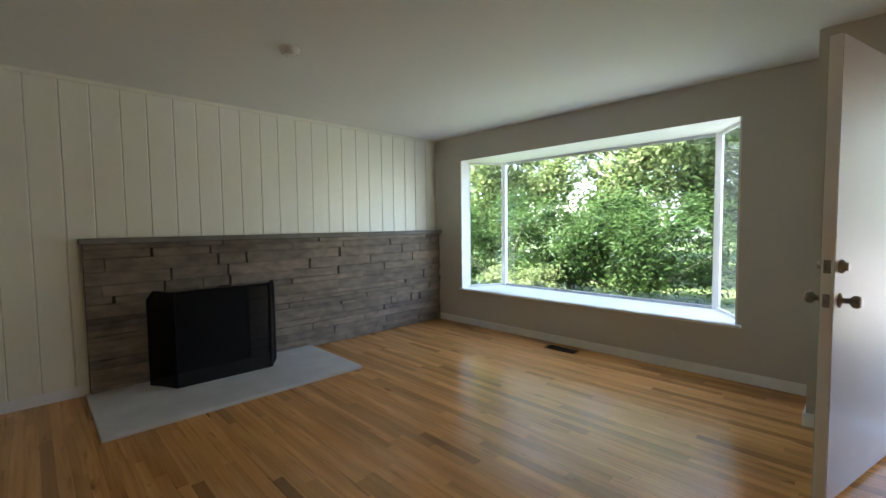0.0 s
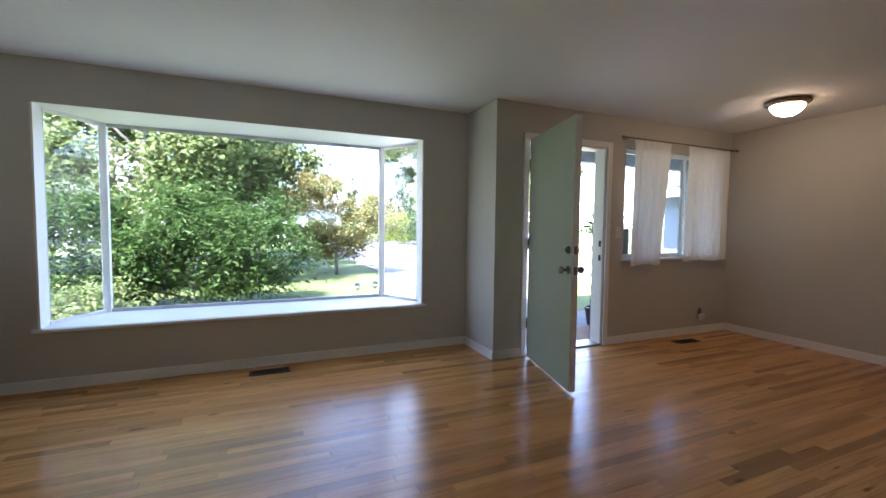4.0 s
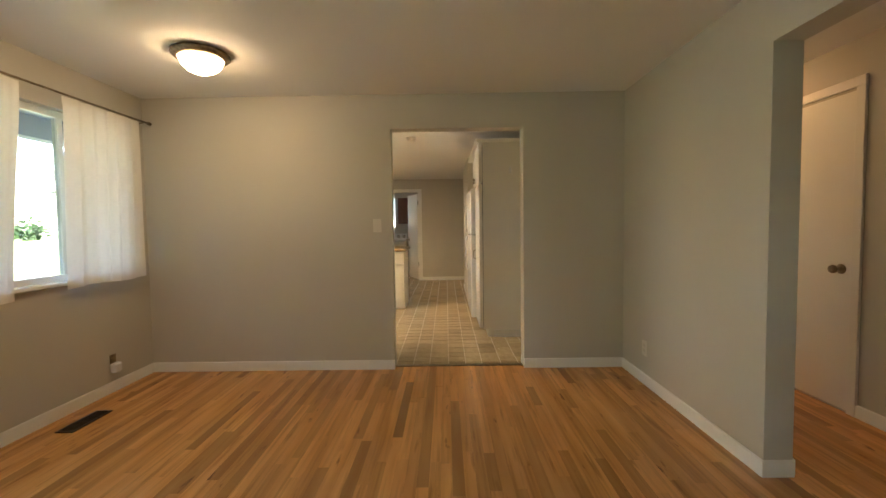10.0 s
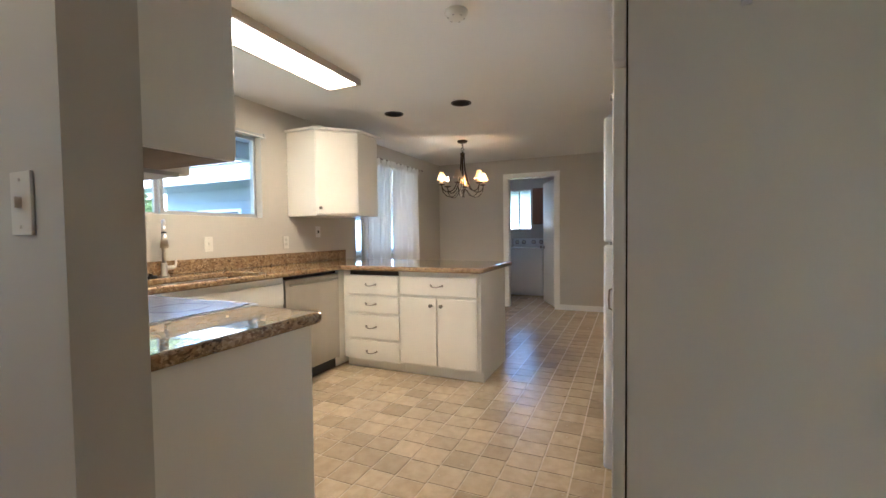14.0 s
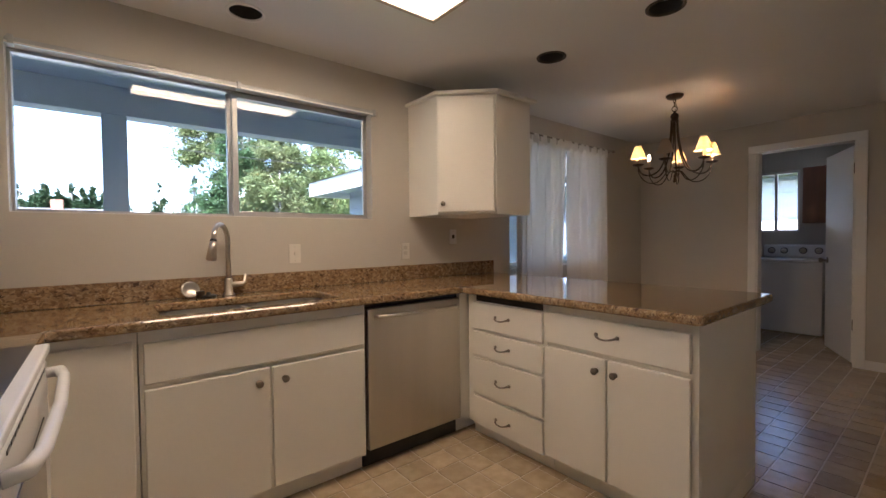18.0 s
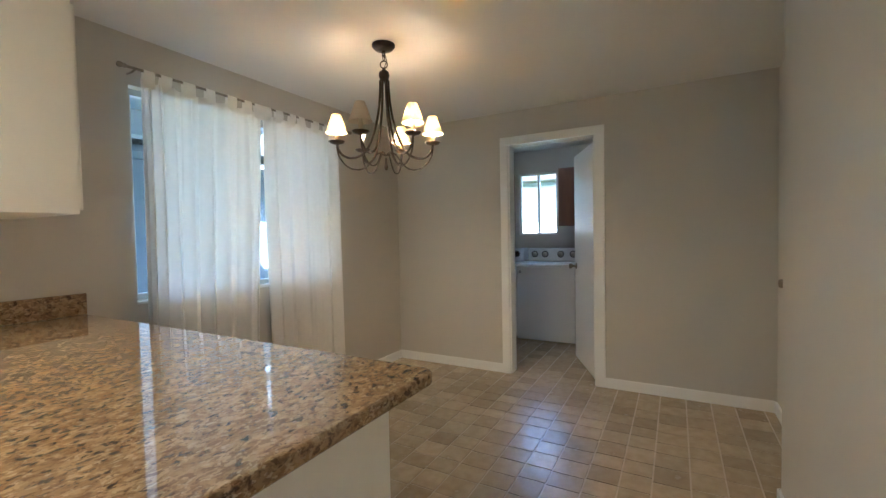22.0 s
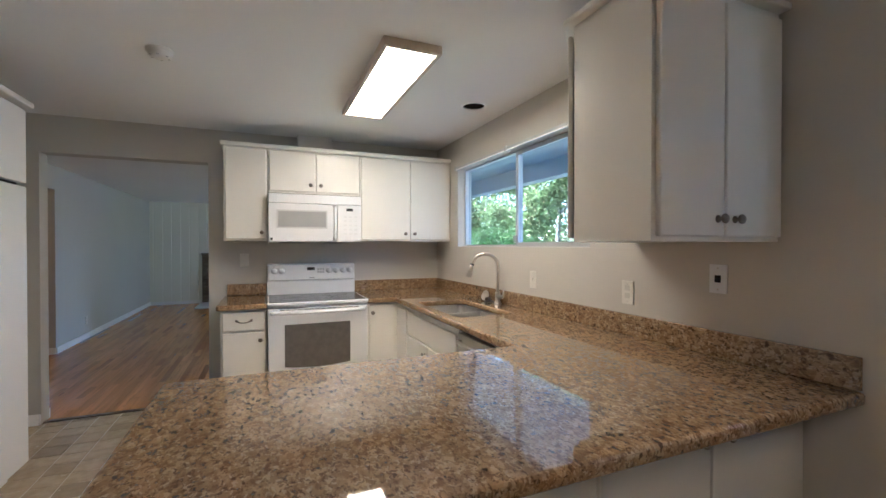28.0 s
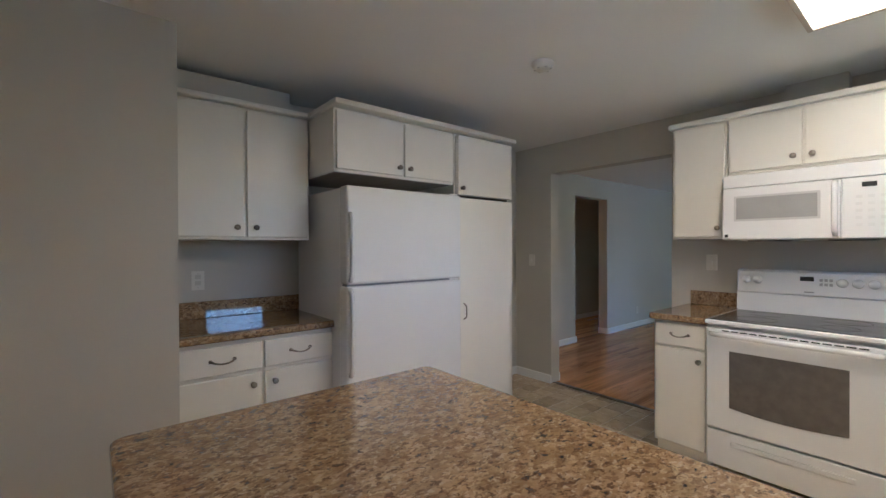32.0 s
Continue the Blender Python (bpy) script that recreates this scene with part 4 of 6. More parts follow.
YP = 0.881
u = unit("pantry_cabinet", 5.185, 5.752, 0.194, YP, 0, 2.14, "tall white pantry cabinet beside the fridge", "n", G)
# Dark sheet filling the gap behind the doors, coloured as the shade there.
part("edge_shadow_gap", box(5.20, 5.74, YP, YP + 0.005, 0.105, 2.12), DARK, u, "dark sheet for the shade in the gap behind the overlaid doors")
d = front(5.183, 5.745, YP + 0.005, YP + 0.044, 0.10, 1.685, u)
bm = tube([(5.70, YP + 0.0445, 0.94), (5.70, YP + 0.073, 0.925), (5.70, YP + 0.076, 0.885), (5.70, YP + 0.073, 0.845), (5.70, YP + 0.0445, 0.83)], 0.0045, 8)
part("pull", bm, PEWTER, d, "upright dark metal pull", True)
d = front(5.183, 5.745, YP + 0.005, YP + 0.044, 1.705, 2.125, u)
knob((5.715, YP + 0.044, 1.752), "y", d)
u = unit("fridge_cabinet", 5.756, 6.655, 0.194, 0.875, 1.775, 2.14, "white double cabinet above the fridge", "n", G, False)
for a, b, k in ((5.765, 6.175, 6.14), (6.187, 6.645, 6.222)):
    d = front(a, b, 0.875, 0.875 + D, 1.79, 2.125, u)
    knob((k, 0.875 + D, 1.84), "y", d)
crown("crown_moulding", box(5.165, 6.68, 0.20, YP + 0.076, 2.14, 2.172, 0.008), "white crown board over pantry and fridge")
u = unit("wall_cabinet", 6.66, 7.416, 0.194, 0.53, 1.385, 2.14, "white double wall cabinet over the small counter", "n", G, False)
for a, b, k in ((6.672, 7.03, 6.985), (7.042, 7.405, 7.087)):
    d = front(a, b, 0.53, 0.53 + D, 1.40, 2.125, u)
    knob((k, 0.53 + D, 1.455), "y", d)
crown("crown_moulding", box(6.66, 7.417, 0.20, 0.575, 2.141, 2.172, 0.008), "white crown board on the south wall cabinet")
fix("soffit_duct", box(6.75, 7.41, 0.191, 0.46, 2.173, H - 0.03), WALL, "painted boxed duct above the wall cabinet", "duct")


# ---- worktops ----
def worktop(name, xs, ys, filled, label, rounds=()):
    bm = solid(xs, ys, [0.87, 0.91], lambda x, y, z: filled(x, y))
    for radius in sorted({p[2] for p in rounds}):
        edges = [e for e in bm.edges if abs(e.verts[0].co.z - e.verts[1].co.z) > 0.01 and any((e.verts[0].co.xy - Vector(p[:2])).length < 0.002 for p in rounds if p[2] == radius)]
        bmesh.ops.bevel(bm, geom=edges, offset=radius, segments=5, affect="EDGES", profile=0.5)
    ob = solo(name, bm, GRANITE, label, "worktop")
    m = ob.modifiers.new("edge", "BEVEL")
    m.width, m.segments, m.limit_method, m.angle_limit = 0.012, 3, "ANGLE", radians(50)
    return ob


SX0, SX1, SY0, SY1 = 5.265, 6.025, 3.275, 3.665


def main_top(x, y):
    sink = SX0 < x < SX1 and SY0 < y < SY1
    return not sink and (y > 3.195 or x > 6.77 or (x < 4.935 and y > 2.967))


worktop("worktop", [XK + 0.002, 4.935, SX0, SX1, 6.77, 7.69], [1.893, 2.967, 3.195, SY0, SY1, YN - 0.002], lambda x, y: main_top(x, y) and not (x < 6.77 and y < 2.967), "polished brown speckled granite worktop with peninsula", ((6.77, 1.893, 0.035), (7.69, 1.893, 0.035), *[(x, y, 0.055) for x in (SX0, SX1) for y in (SY0, SY1)]))
worktop("worktop", [XK + 0.002, 4.935], [1.858, 2.199], lambda x, y: True, "short polished granite worktop beside the range", ((4.935, 1.858, 0.035),))
worktop("worktop", [6.60, 7.418], [0.192, 0.81], lambda x, y: True, "polished granite worktop beside the fridge", ((6.60, 0.81, 0.035),))
for a, lab in (((XK + 0.024, 7.68, YN - 0.022, YN - 0.001), "granite backsplash strip along the window wall"), ((XK + 0.001, XK + 0.022, 2.967, YN - 0.001), "granite backsplash strip behind the range wall"),
               ((XK + 0.001, XK + 0.022, 1.885, 2.199), "short granite backsplash strip"), ((6.605, 7.416, 0.192, 0.213), "granite backsplash strip over the small counter")):
    solo("backsplash", box(*a, 0.911, 1.012, 0.003), GRANITE, lab, "backsplash")

# ---- appliances ----
f = thing("refrigerator", (6.18, 0.55, 0), "white top-freezer refrigerator with long handles", "refrigerator")
part("body", box(5.778, 6.625, 0.25, 0.893, 0.03, 1.682, 0.01), ENAMEL, f)
part("kick_grille", box(5.79, 6.62, 0.80, 0.885, 0.0, 0.085, 0.004), surf("grey_grille", (0.25, 0.25, 0.25), None, 20, 0.6), f)
for nm, z0, z1 in (("freezer_door", 1.130, 1.688), ("fridge_door", 0.09, 1.118)):
    d = part(nm, box(5.775, 6.630, 0.895, 0.982, z0, z1, 0.014, seg=3), ENAMEL, f)
    lo, hi = (z0 + 0.02, z1 - 0.16) if nm[0] == "f" and z0 > 1 else (z1 - 0.50, z1 - 0.02)
    x = 6.608
    pts = [(x, 0.980, lo), (x, 0.997, lo + 0.02), (x, 1.005, lo + 0.07), (x, 1.007, (lo + hi) / 2), (x, 1.005, hi - 0.07), (x, 0.997, hi - 0.02), (x, 0.980, hi)]
    part("handle", tube(pts, [0.014, 0.014, 0.012, 0.012, 0.012, 0.014, 0.014], 10), ENAMEL, d, "long curved white handle", True)
    part("hinge_cover", box(5.79, 5.86, 0.89, 0.965, z1 + 0.0005, z1 + 0.011, 0.003), ENAMEL, d)
part("door_seal", box(5.79, 6.615, 0.896, 0.955, 1.1185, 1.1295), surf("grey_seal", (0.22, 0.24, 0.27), None, 20, 0.6), f)

r = thing("range", (4.62, 2.583, 0), "white freestanding electric range with black glass top", "range")
part("body", box(XK + 0.03, 4.915, 2.206, 2.960, 0.06, 0.895, 0.004), ENAMEL, r)
c = part("cooktop", box(XK + 0.10, 4.962, 2.203, 2.963, 0.890, 0.913, 0.006, seg=3), ENAMEL, r)
part("cooktop_glass", box(4.392, 4.932, 2.217, 2.949, 0.9125, 0.916, 0.0012), COOKTOP, c, "black ceramic cooktop glass")
for x, y, q in ((4.52, 2.40, 0.09), (4.77, 2.40, 0.105), (4.52, 2.76, 0.105), (4.77, 2.76, 0.08)):
    part("burner_ring", lathe([(q - 0.003, 0), (q, 0), (q, 0.0006), (q - 0.003, 0.0006), (q - 0.003, 0)], (x, y, 0.9161), 32), surf("burner_mark", (0.028, 0.028, 0.029), None, 10, 0.22), c)
bm = prism([(XK + 0.03, 0.0), (4.385, 0.0), (4.370, 0.262), (4.345, 0.272), (XK + 0.03, 0.272)], 2.203, 2.963)
for v in bm.verts:
    v.co = Vector((v.co.x, v.co.z, 0.914 + v.co.y))
bmesh.ops.recalc_face_normals(bm, faces=bm.faces)
bmesh.ops.bevel(bm, geom=bm.edges[:], offset=0.006, segments=2, affect="EDGES")
b = part("backguard", bm, ENAMEL, r)
part("control_panel", box(4.366, 4.392, 2.206, 2.960, 1.035, 1.178, 0.009, seg=3), ENAMEL, b)
for y in (2.262, 2.322, 2.725, 2.79, 2.855, 2.915):
    k = part("control_knob", lathe([(0.026, 0), (0.024, 0.012), (0.020, 0.026), (0, 0.027)], (4.391, y, 1.122), 18, axis="x"), ENAMEL, b, "round white control knob", True)
part("display", box(4.388, 4.3935, 2.535, 2.60, 1.125, 1.152, 0.001), BLACK, b, "small black clock display")
for i in range(3):
    for j in range(2):
        part("button", box(4.388, 4.3935, 2.625 + i * 0.022, 2.640 + i * 0.022, 1.10 + j * 0.026, 1.116 + j * 0.026, 0.001), surf("grey_button", (0.45, 0.45, 0.45), None, 10, 0.5), b)
part("badge", box(4.388, 4.3932, 2.555, 2.60, 1.055, 1.062), surf("badge_grey", (0.35, 0.35, 0.36), None, 10, 0.4), b)
d = part("oven_door", box(4.918, 4.955, 2.208, 2.958, 0.292, 0.868, 0.008, seg=3), ENAMEL, r)
wb = bmesh.new()
ys = [2.325 + i * 0.0615 for i in range(9)]
ring = [(y, 0.745) for y in ys] + [(y, 0.425 - 0.018 * (1 - ((y - 2.571) / 0.246) ** 2)) for y in ys[::-1]]
lo = [wb.verts.new((4.953, y, z)) for y, z in ring]
hi = [wb.verts.new((4.958, y, z)) for y, z in ring]
wb.faces.new(hi)
for i in range(len(ring)):
    j = (i + 1) % len(ring)
    wb.faces.new((lo[i], lo[j], hi[j], hi[i]))
bmesh.ops.recalc_face_normals(wb, faces=wb.faces)
part("oven_window", wb, OVENGLASS, d, "grey tinted oven window")
pts = [(4.955, 2.235, 0.835), (4.985, 2.245, 0.838), (4.997, 2.32, 0.838), (5.004, 2.583, 0.838), (4.997, 2.846, 0.838), (4.985, 2.921, 0.838), (4.955, 2.931, 0.835)]
part("oven_handle", tube(pts, [0.014, 0.015, 0.013, 0.013, 0.013, 0.015, 0.014], 10), ENAMEL, d, "bowed white oven handle", True)
for i in range(14):
    y = 2.29 + i * 0.043
    part("vent_slot", box(4.952, 4.9565, y, y + 0.034, 0.8535, 0.8605), BLACK, d)
d = part("drawer", box(4.918, 4.950, 2.208, 2.958, 0.075, 0.280, 0.008, seg=3), ENAMEL, r)
part("grip", box(4.945, 4.956, 2.33, 2.84, 0.205, 0.235, 0.005), ENAMEL, d)

m = thing("microwave", (4.49, 2.586, 1.373), "white over-range microwave mounted under a cabinet", "microwave")
part("body", box(XK + 0.01, 4.668, 2.211, 2.963, 1.385, 1.772, 0.004), ENAMEL, m)
part("underside", box(XK + 0.01, 4.66, 2.213, 2.961, 1.373, 1.385), surf("hood_grey", (0.55, 0.54, 0.53), (0.5, 0.49, 0.48), 8, 0.4), m, "grey vent hood underside")
for y in (2.30, 2.68):
    part("grease_filter", box(XK + 0.12, 4.52, y, y + 0.2, 1.368, 1.3735, 0.002), surf("filter_mesh", (0.14, 0.14, 0.14), (0.07, 0.07, 0.07), 160, 0.4, 0.6), m)
d = part("door", box(4.668, 4.702, 2.213, 2.752, 1.378, 1.690, 0.008, seg=3), ENAMEL, m)
part("door_window", box(4.700, 4.7045, 2.288, 2.662, 1.50, 1.628, 0.0015), surf("microwave_screen", (0.40, 0.40, 0.395), (0.38, 0.38, 0.375), 9, 0.2), d, "pale grey perforated microwave window")
pts = [(4.70, 2.733, 1.40), (4.728, 2.733, 1.42), (4.733, 2.733, 1.54), (4.728, 2.733, 1.66), (4.70, 2.733, 1.68)]
part("handle", tube(pts, 0.013, 10), ENAMEL, d, "", True)
p = part("control_panel", box(4.668, 4.700, 2.758, 2.961, 1.378, 1.690, 0.006, seg=3), ENAMEL, m)
part("display", box(4.699, 4.7025, 2.833, 2.887, 1.640, 1.664), BLACK, p)
part("window_rim", box(4.7005, 4.7035, 2.276, 2.674, 1.488, 1.640, 0.001), surf("window_rim_grey", (0.60, 0.60, 0.60), None, 10, 0.3), d, "pale grey raised rim")
for i in range(3):
    for j in range(5):
        part("key", box(4.6995, 4.7012, 2.81 + i * 0.045, 2.835 + i * 0.045, 1.44 + j * 0.036, 1.455 + j * 0.036), surf("key_grey", (0.745, 0.745, 0.745), None, 10, 0.5), p)
part("top_vent", box(4.668, 4.696, 2.213, 2.961, 1.694, 1.770, 0.006, seg=3), ENAMEL, m)
part("badge", box(4.7015, 4.7035, 2.228, 2.246, 1.392, 1.410), BLACK, d)

w = thing("dishwasher", (6.445, 3.5, 0), "stainless steel dishwasher with curved bar handle", "dishwasher")
part("body", box(6.132, 6.772, 3.26, 3.82, 0.09, 0.862), DARK, w)
part("door", box(6.138, 6.766, 3.222, 3.258, 0.105, 0.842, 0.006, seg=3), STEEL, w, "brushed stainless door")
part("toe_kick", box(6.132, 6.772, 3.28, 3.30, 0.0, 0.10), BLACK, w)
pts = [(6.18, 3.222, 0.80), (6.19, 3.196, 0.80), (6.30, 3.184, 0.80), (6.452, 3.18, 0.80), (6.60, 3.184, 0.80), (6.715, 3.196, 0.80), (6.725, 3.222, 0.80)]
part("handle", tube(pts, 0.011, 10), STEEL, w, "", True)

s = thing("sink", (5.645, 3.54, 0.72), "undermount stainless double-bowl sink with a drain in each bowl", "sink")
for x0, x1 in ((SX0 - 0.006, 5.63), (5.66, SX1 + 0.006)):
    bm = box(x0, x1, SY0 - 0.006, SY1 + 0.006, 0.712, 0.8695)
    top = [q for q in bm.faces if q.normal.z > 0.9]
    bmesh.ops.delete(bm, geom=top, context="FACES")
    bmesh.ops.bevel(bm, geom=[e for e in bm.edges if abs(e.verts[0].co.z - e.verts[1].co.z) > 0.1], offset=0.055, segments=5, affect="EDGES")
    bmesh.ops.bevel(bm, geom=[e for e in bm.edges if max(v.co.z for v in e.verts) < 0.715], offset=0.02, segments=3, affect="EDGES")
    bmesh.ops.reverse_faces(bm, faces=bm.faces)
    b = part("bowl", bm, SINKSTEEL, s, "", True)
    part("drain", lathe([(0.045, 0), (0.045, 0.003), (0.03, 0.004), (0.028, 0.001), (0, 0.001)], ((x0 + x1) / 2, 3.49, 0.7125), 20), NICKEL, b, "", True)
part("divider", box(5.6275, 5.6625, SY0, SY1, 0.79, 0.868, 0.008), SINKSTEEL, s)
FX = 5.612
f = thing("faucet", (FX, 3.79, 0.91), "brushed nickel gooseneck pull-down kitchen faucet", "faucet")
part("base", lathe([(0.030, 0), (0.030, 0.006), (0.021, 0.014), (0.019, 0.08), (0.016, 0.09), (0, 0.09)], (FX, 3.79, 0.911), 18), NICKEL, f, "", True)
pts = [(FX, 3.79, 0.99), (FX, 3.79, 1.18)]
for i in range(1, 10):
    a = math.pi * i / 10 * 1.05
    q = 0.095 * (1 - math.cos(a))
    pts.append((FX - q * 0.52, 3.79 - q * 0.854, 1.19 + 0.095 * math.sin(a)))
part("spout", tube(pts, 0.0125, 12), NICKEL, f, "", True)
e, e2 = Vector(pts[-1]), Vector(pts[-1]) - Vector(pts[-2])
e2.normalize()
part("spray_head", tube([e, e + e2 * 0.03, e + e2 * 0.10], [0.014, 0.017, 0.024], 14), NICKEL, f, "", True)
part("collar", tube([e - e2 * 0.004, e + e2 * 0.008], [0.0145, 0.0155], 14), BLACK, f, "dark ring above the spray head", True)
part("lever", tube([(FX + 0.015, 3.79, 0.965), (FX + 0.065, 3.79, 0.968), (FX + 0.08, 3.79, 0.975), (FX + 0.085, 3.79, 1.02)], [0.016, 0.013, 0.008, 0.006], 10), NICKEL, f, "", True)
solo("strainer", lathe([(0, 0), (0.040, 0.004), (0.043, 0.012), (0.036, 0.012), (0.028, 0.007), (0, 0.006)], (0, 0, 0), 20), NICKEL, "round steel sink strainer leaning on the backsplash", "strainer", smooth=True).matrix_basis = pose(5.43, 3.79, 0.952, 68, 0, 8)
solo("sink_stopper", lathe([(0, 0.026), (0.010, 0.026), (0.012, 0.014), (0.034, 0.012), (0.040, 0.007), (0.038, 0.0), (0, 0.0)], (5.512, 3.775, 0.9105), 20), BLACK, "black rubber sink stopper lying by the faucet", "sink stopper", smooth=True)
solo("air_gap", lathe([(0.021, 0), (0.021, 0.03), (0.019, 0.034), (0, 0.035)], (5.475, 3.78, 0.911), 16), BRONZE, "short dark capped air gap beside the faucet", "air gap", smooth=True)

# laundry
g = "laundry machines"
for y0, y1, x0, lab, name in ((2.325, 2.995, 11.515, "white top-load washer with chrome dials on its panel", "washing_machine"), (3.03, 3.70, 11.60, "white clothes dryer beside the washer", "clothes_dryer")):
    m = thing(name, (11.8, (y0 + y1) / 2, 0), lab, "laundry machine", g)
    part("cabinet", box(x0, 12.12, y0, y1, 0.02, 0.87, 0.008, seg=3), ENAMEL, m)
    part("lid", box(x0 - 0.012, 12.0, y0 - 0.003, y1 + 0.003, 0.871, 0.908, 0.010, seg=3), ENAMEL, m)
    bm = box(11.93, 12.12, y0 + 0.01, y1 - 0.01, 0.909, 1.075, 0.02, seg=3)
    c = part("control_panel", bm, ENAMEL, m)
    for i, y in enumerate((0.10, 0.23, 0.42, 0.57)):
        part("dial_ring", lathe([(0.041, 0), (0.041, 0.003), (0.03, 0.004), (0, 0.004)], (11.931, y1 - y, 1.0), 18, axis="-x"), RINGGREY, c, "dark printed dial ring", True)
        part("dial", lathe([(0.032 if i != 1 else 0.026, 0), (0.028, 0.012), (0.018, 0.018), (0.016, 0.028), (0, 0.029)], (11.93, y1 - y, 1.0), 18, axis="-x"), NICKEL if name[0] == "w" else BRONZE, c, "", True)
    part("badge", lathe([(0.018, 0), (0.018, 0.002), (0, 0.003)], (x0, y1 - 0.04, 0.81), 16, axis="-x"), surf("badge_grey_round", (0.40, 0.40, 0.41), None, 20, 0.4), m)
c = thing("laundry_cabinet", (11.95, 2.3, 1.33), "reddish-brown wooden wall cabinet in the laundry", "cabinet")
part("body", box(11.78, XLE - 0.002, 1.75, 2.56, 1.34, 2.02, 0.003), REDWOOD, c)
for a, b in ((1.76, 2.15), (2.16, 2.55)):
    part("door", box(11.762, 11.78, a, b, 1.35, 2.01, 0.004), REDWOOD, c)
c = thing("laundry_cabinet", (11.95, 3.5, 1.33), "reddish-brown wooden wall cabinet over the dryer", "cabinet")
part("body", box(11.78, XLE - 0.002, 3.22, YN - 0.003, 1.315, 2.03, 0.003), REDWOOD, c)
part("door", box(11.762, 11.78, 3.23, 3.83, 1.325, 2.02, 0.004), REDWOOD, c)
c = thing("laundry_ceiling_light", (11.38, 2.58, H), "flush white glass ceiling light in the laundry", "ceiling light")
part("shade", lathe([(0, -0.075), (0.07, -0.065), (0.12, -0.04), (0.14, -0.012), (0.14, -0.004)], (11.38, 2.58, H), 24), glow("laundry_glass", (0.92, 0.96, 1.0), 0.3), c, "frosted white glass", True)
part("rim", lathe([(0.145, -0.016), (0.15, -0.008), (0.15, -0.001), (0, -0.001)], (11.38, 2.58, H), 24), TRIM, c, "", True)

# ---- ceiling fittings ----
c = thing("ceiling_light", (3.25, 2.815, H), "bronze-rimmed flush ceiling light with lit frosted dome", "ceiling light")
part("rim", lathe([(0.155, -0.001), (0.168, -0.010), (0.170, -0.022), (0.158, -0.034), (0.148, -0.040), (0.134, -0.046), (0.128, -0.040), (0.128, -0.004), (0, -0.004)], (3.25, 2.815, H), 32), BRASS, c, "aged bronze rim", True)
part("dome", lathe([(0, -0.132), (0.045, -0.127), (0.085, -0.108), (0.115, -0.076), (0.128, -0.044)], (3.25, 2.815, H), 32), DOMELIT, c, "lit frosted glass dome", True)
c = thing("hall_ceiling_light", (4.15, -0.85, H), "small lit ceiling light in the hall", "ceiling light")
part("rim", lathe([(0.125, -0.001), (0.13, -0.01), (0.12, -0.026), (0, -0.02)], (4.15, -0.85, H), 24), BRONZE, c, "", True)
part("dome", lathe([(0, -0.10), (0.06, -0.09), (0.10, -0.055), (0.115, -0.026)], (4.15, -0.85, H), 24), HALLDOME, c, "", True)

c = thing("fluorescent_light", (5.9, 2.855, H), "long boxed ceiling light with glowing white diffuser", "ceiling light")
fx0, fx1, fy0, fy1 = 5.25, 6.42, 2.71, 3.008
zc = H - 0.046
for a in ((fx0, fx1, fy0, fy0 + 0.024), (fx0, fx1, fy1 - 0.024, fy1), (fx0, fx0 + 0.024, fy0 + 0.024, fy1 - 0.024), (fx1 - 0.024, fx1, fy0 + 0.024, fy1 - 0.024)):
    part("frame", box(*a, zc, H - 0.001, 0.004), surf("pale_wood_frame", (0.62, 0.53, 0.42), (0.56, 0.47, 0.37), 12, 0.45, stretch=(0.2, 2, 2)), c, "pale wooden frame")
part("diffuser", box(fx0 + 0.024, fx1 - 0.024, fy0 + 0.024, fy1 - 0.024, zc + 0.006, zc + 0.012), DIFFUSER, c, "glowing white diffuser")

for x, y in CANS:
    c = thing("recessed_light", (x, y, H), "round recessed ceiling can with dark unlit baffle", "recessed light", "recessed ceiling lights")
    part("trim_ring", lathe([(0.092, -0.001), (0.091, -0.005), (0.080, -0.007), (0.0765, -0.004), (0.0765, 0.004)], (x, y, H), 28), TRIM if y > 3.5 else BRONZE, c, "", True)
    part("baffle", lathe([(0.0775, 0.002), (0.076, 0.02), (0.073, 0.021), (0.072, 0.04), (0.069, 0.041), (0.068, 0.065), (0.066, 0.105), (0, 0.106)], (x, y, H), 28), DARK, c, "black ribbed baffle", True)
    part("bulb", lathe([(0, 0.040), (0.026, 0.042), (0.043, 0.050), (0.047, 0.058), (0.04, 0.075), (0.02, 0.104)], (x, y, H), 20), surf("unlit_reflector_bulb", (0.45, 0.42, 0.38), None, 10, 0.3), c, "", True)
for x, y in ((-1.375, 1.745), (5.831, 1.706)):
    c = thing("smoke_detector", (x, y, H), "round white ceiling smoke detector", "smoke detector", "smoke detectors")
    part("base", lathe([(0.062, -0.001), (0.062, -0.012), (0, -0.012)], (x, y, H), 24), PLATE, c, "", True)
    part("cover", lathe([(0.055, -0.012), (0.05, -0.030), (0.03, -0.040), (0, -0.041)], (x, y, H), 24), PLATE, c, "", True)
    for k in range(6):
        a = k * math.tau / 6
        part("vent", box(x + 0.04 * math.cos(a) - 0.006, x + 0.04 * math.cos(a) + 0.006, y + 0.04 * math.sin(a) - 0.006, y + 0.04 * math.sin(a) + 0.006, H - 0.0365, H - 0.034), VENTGREY, c)

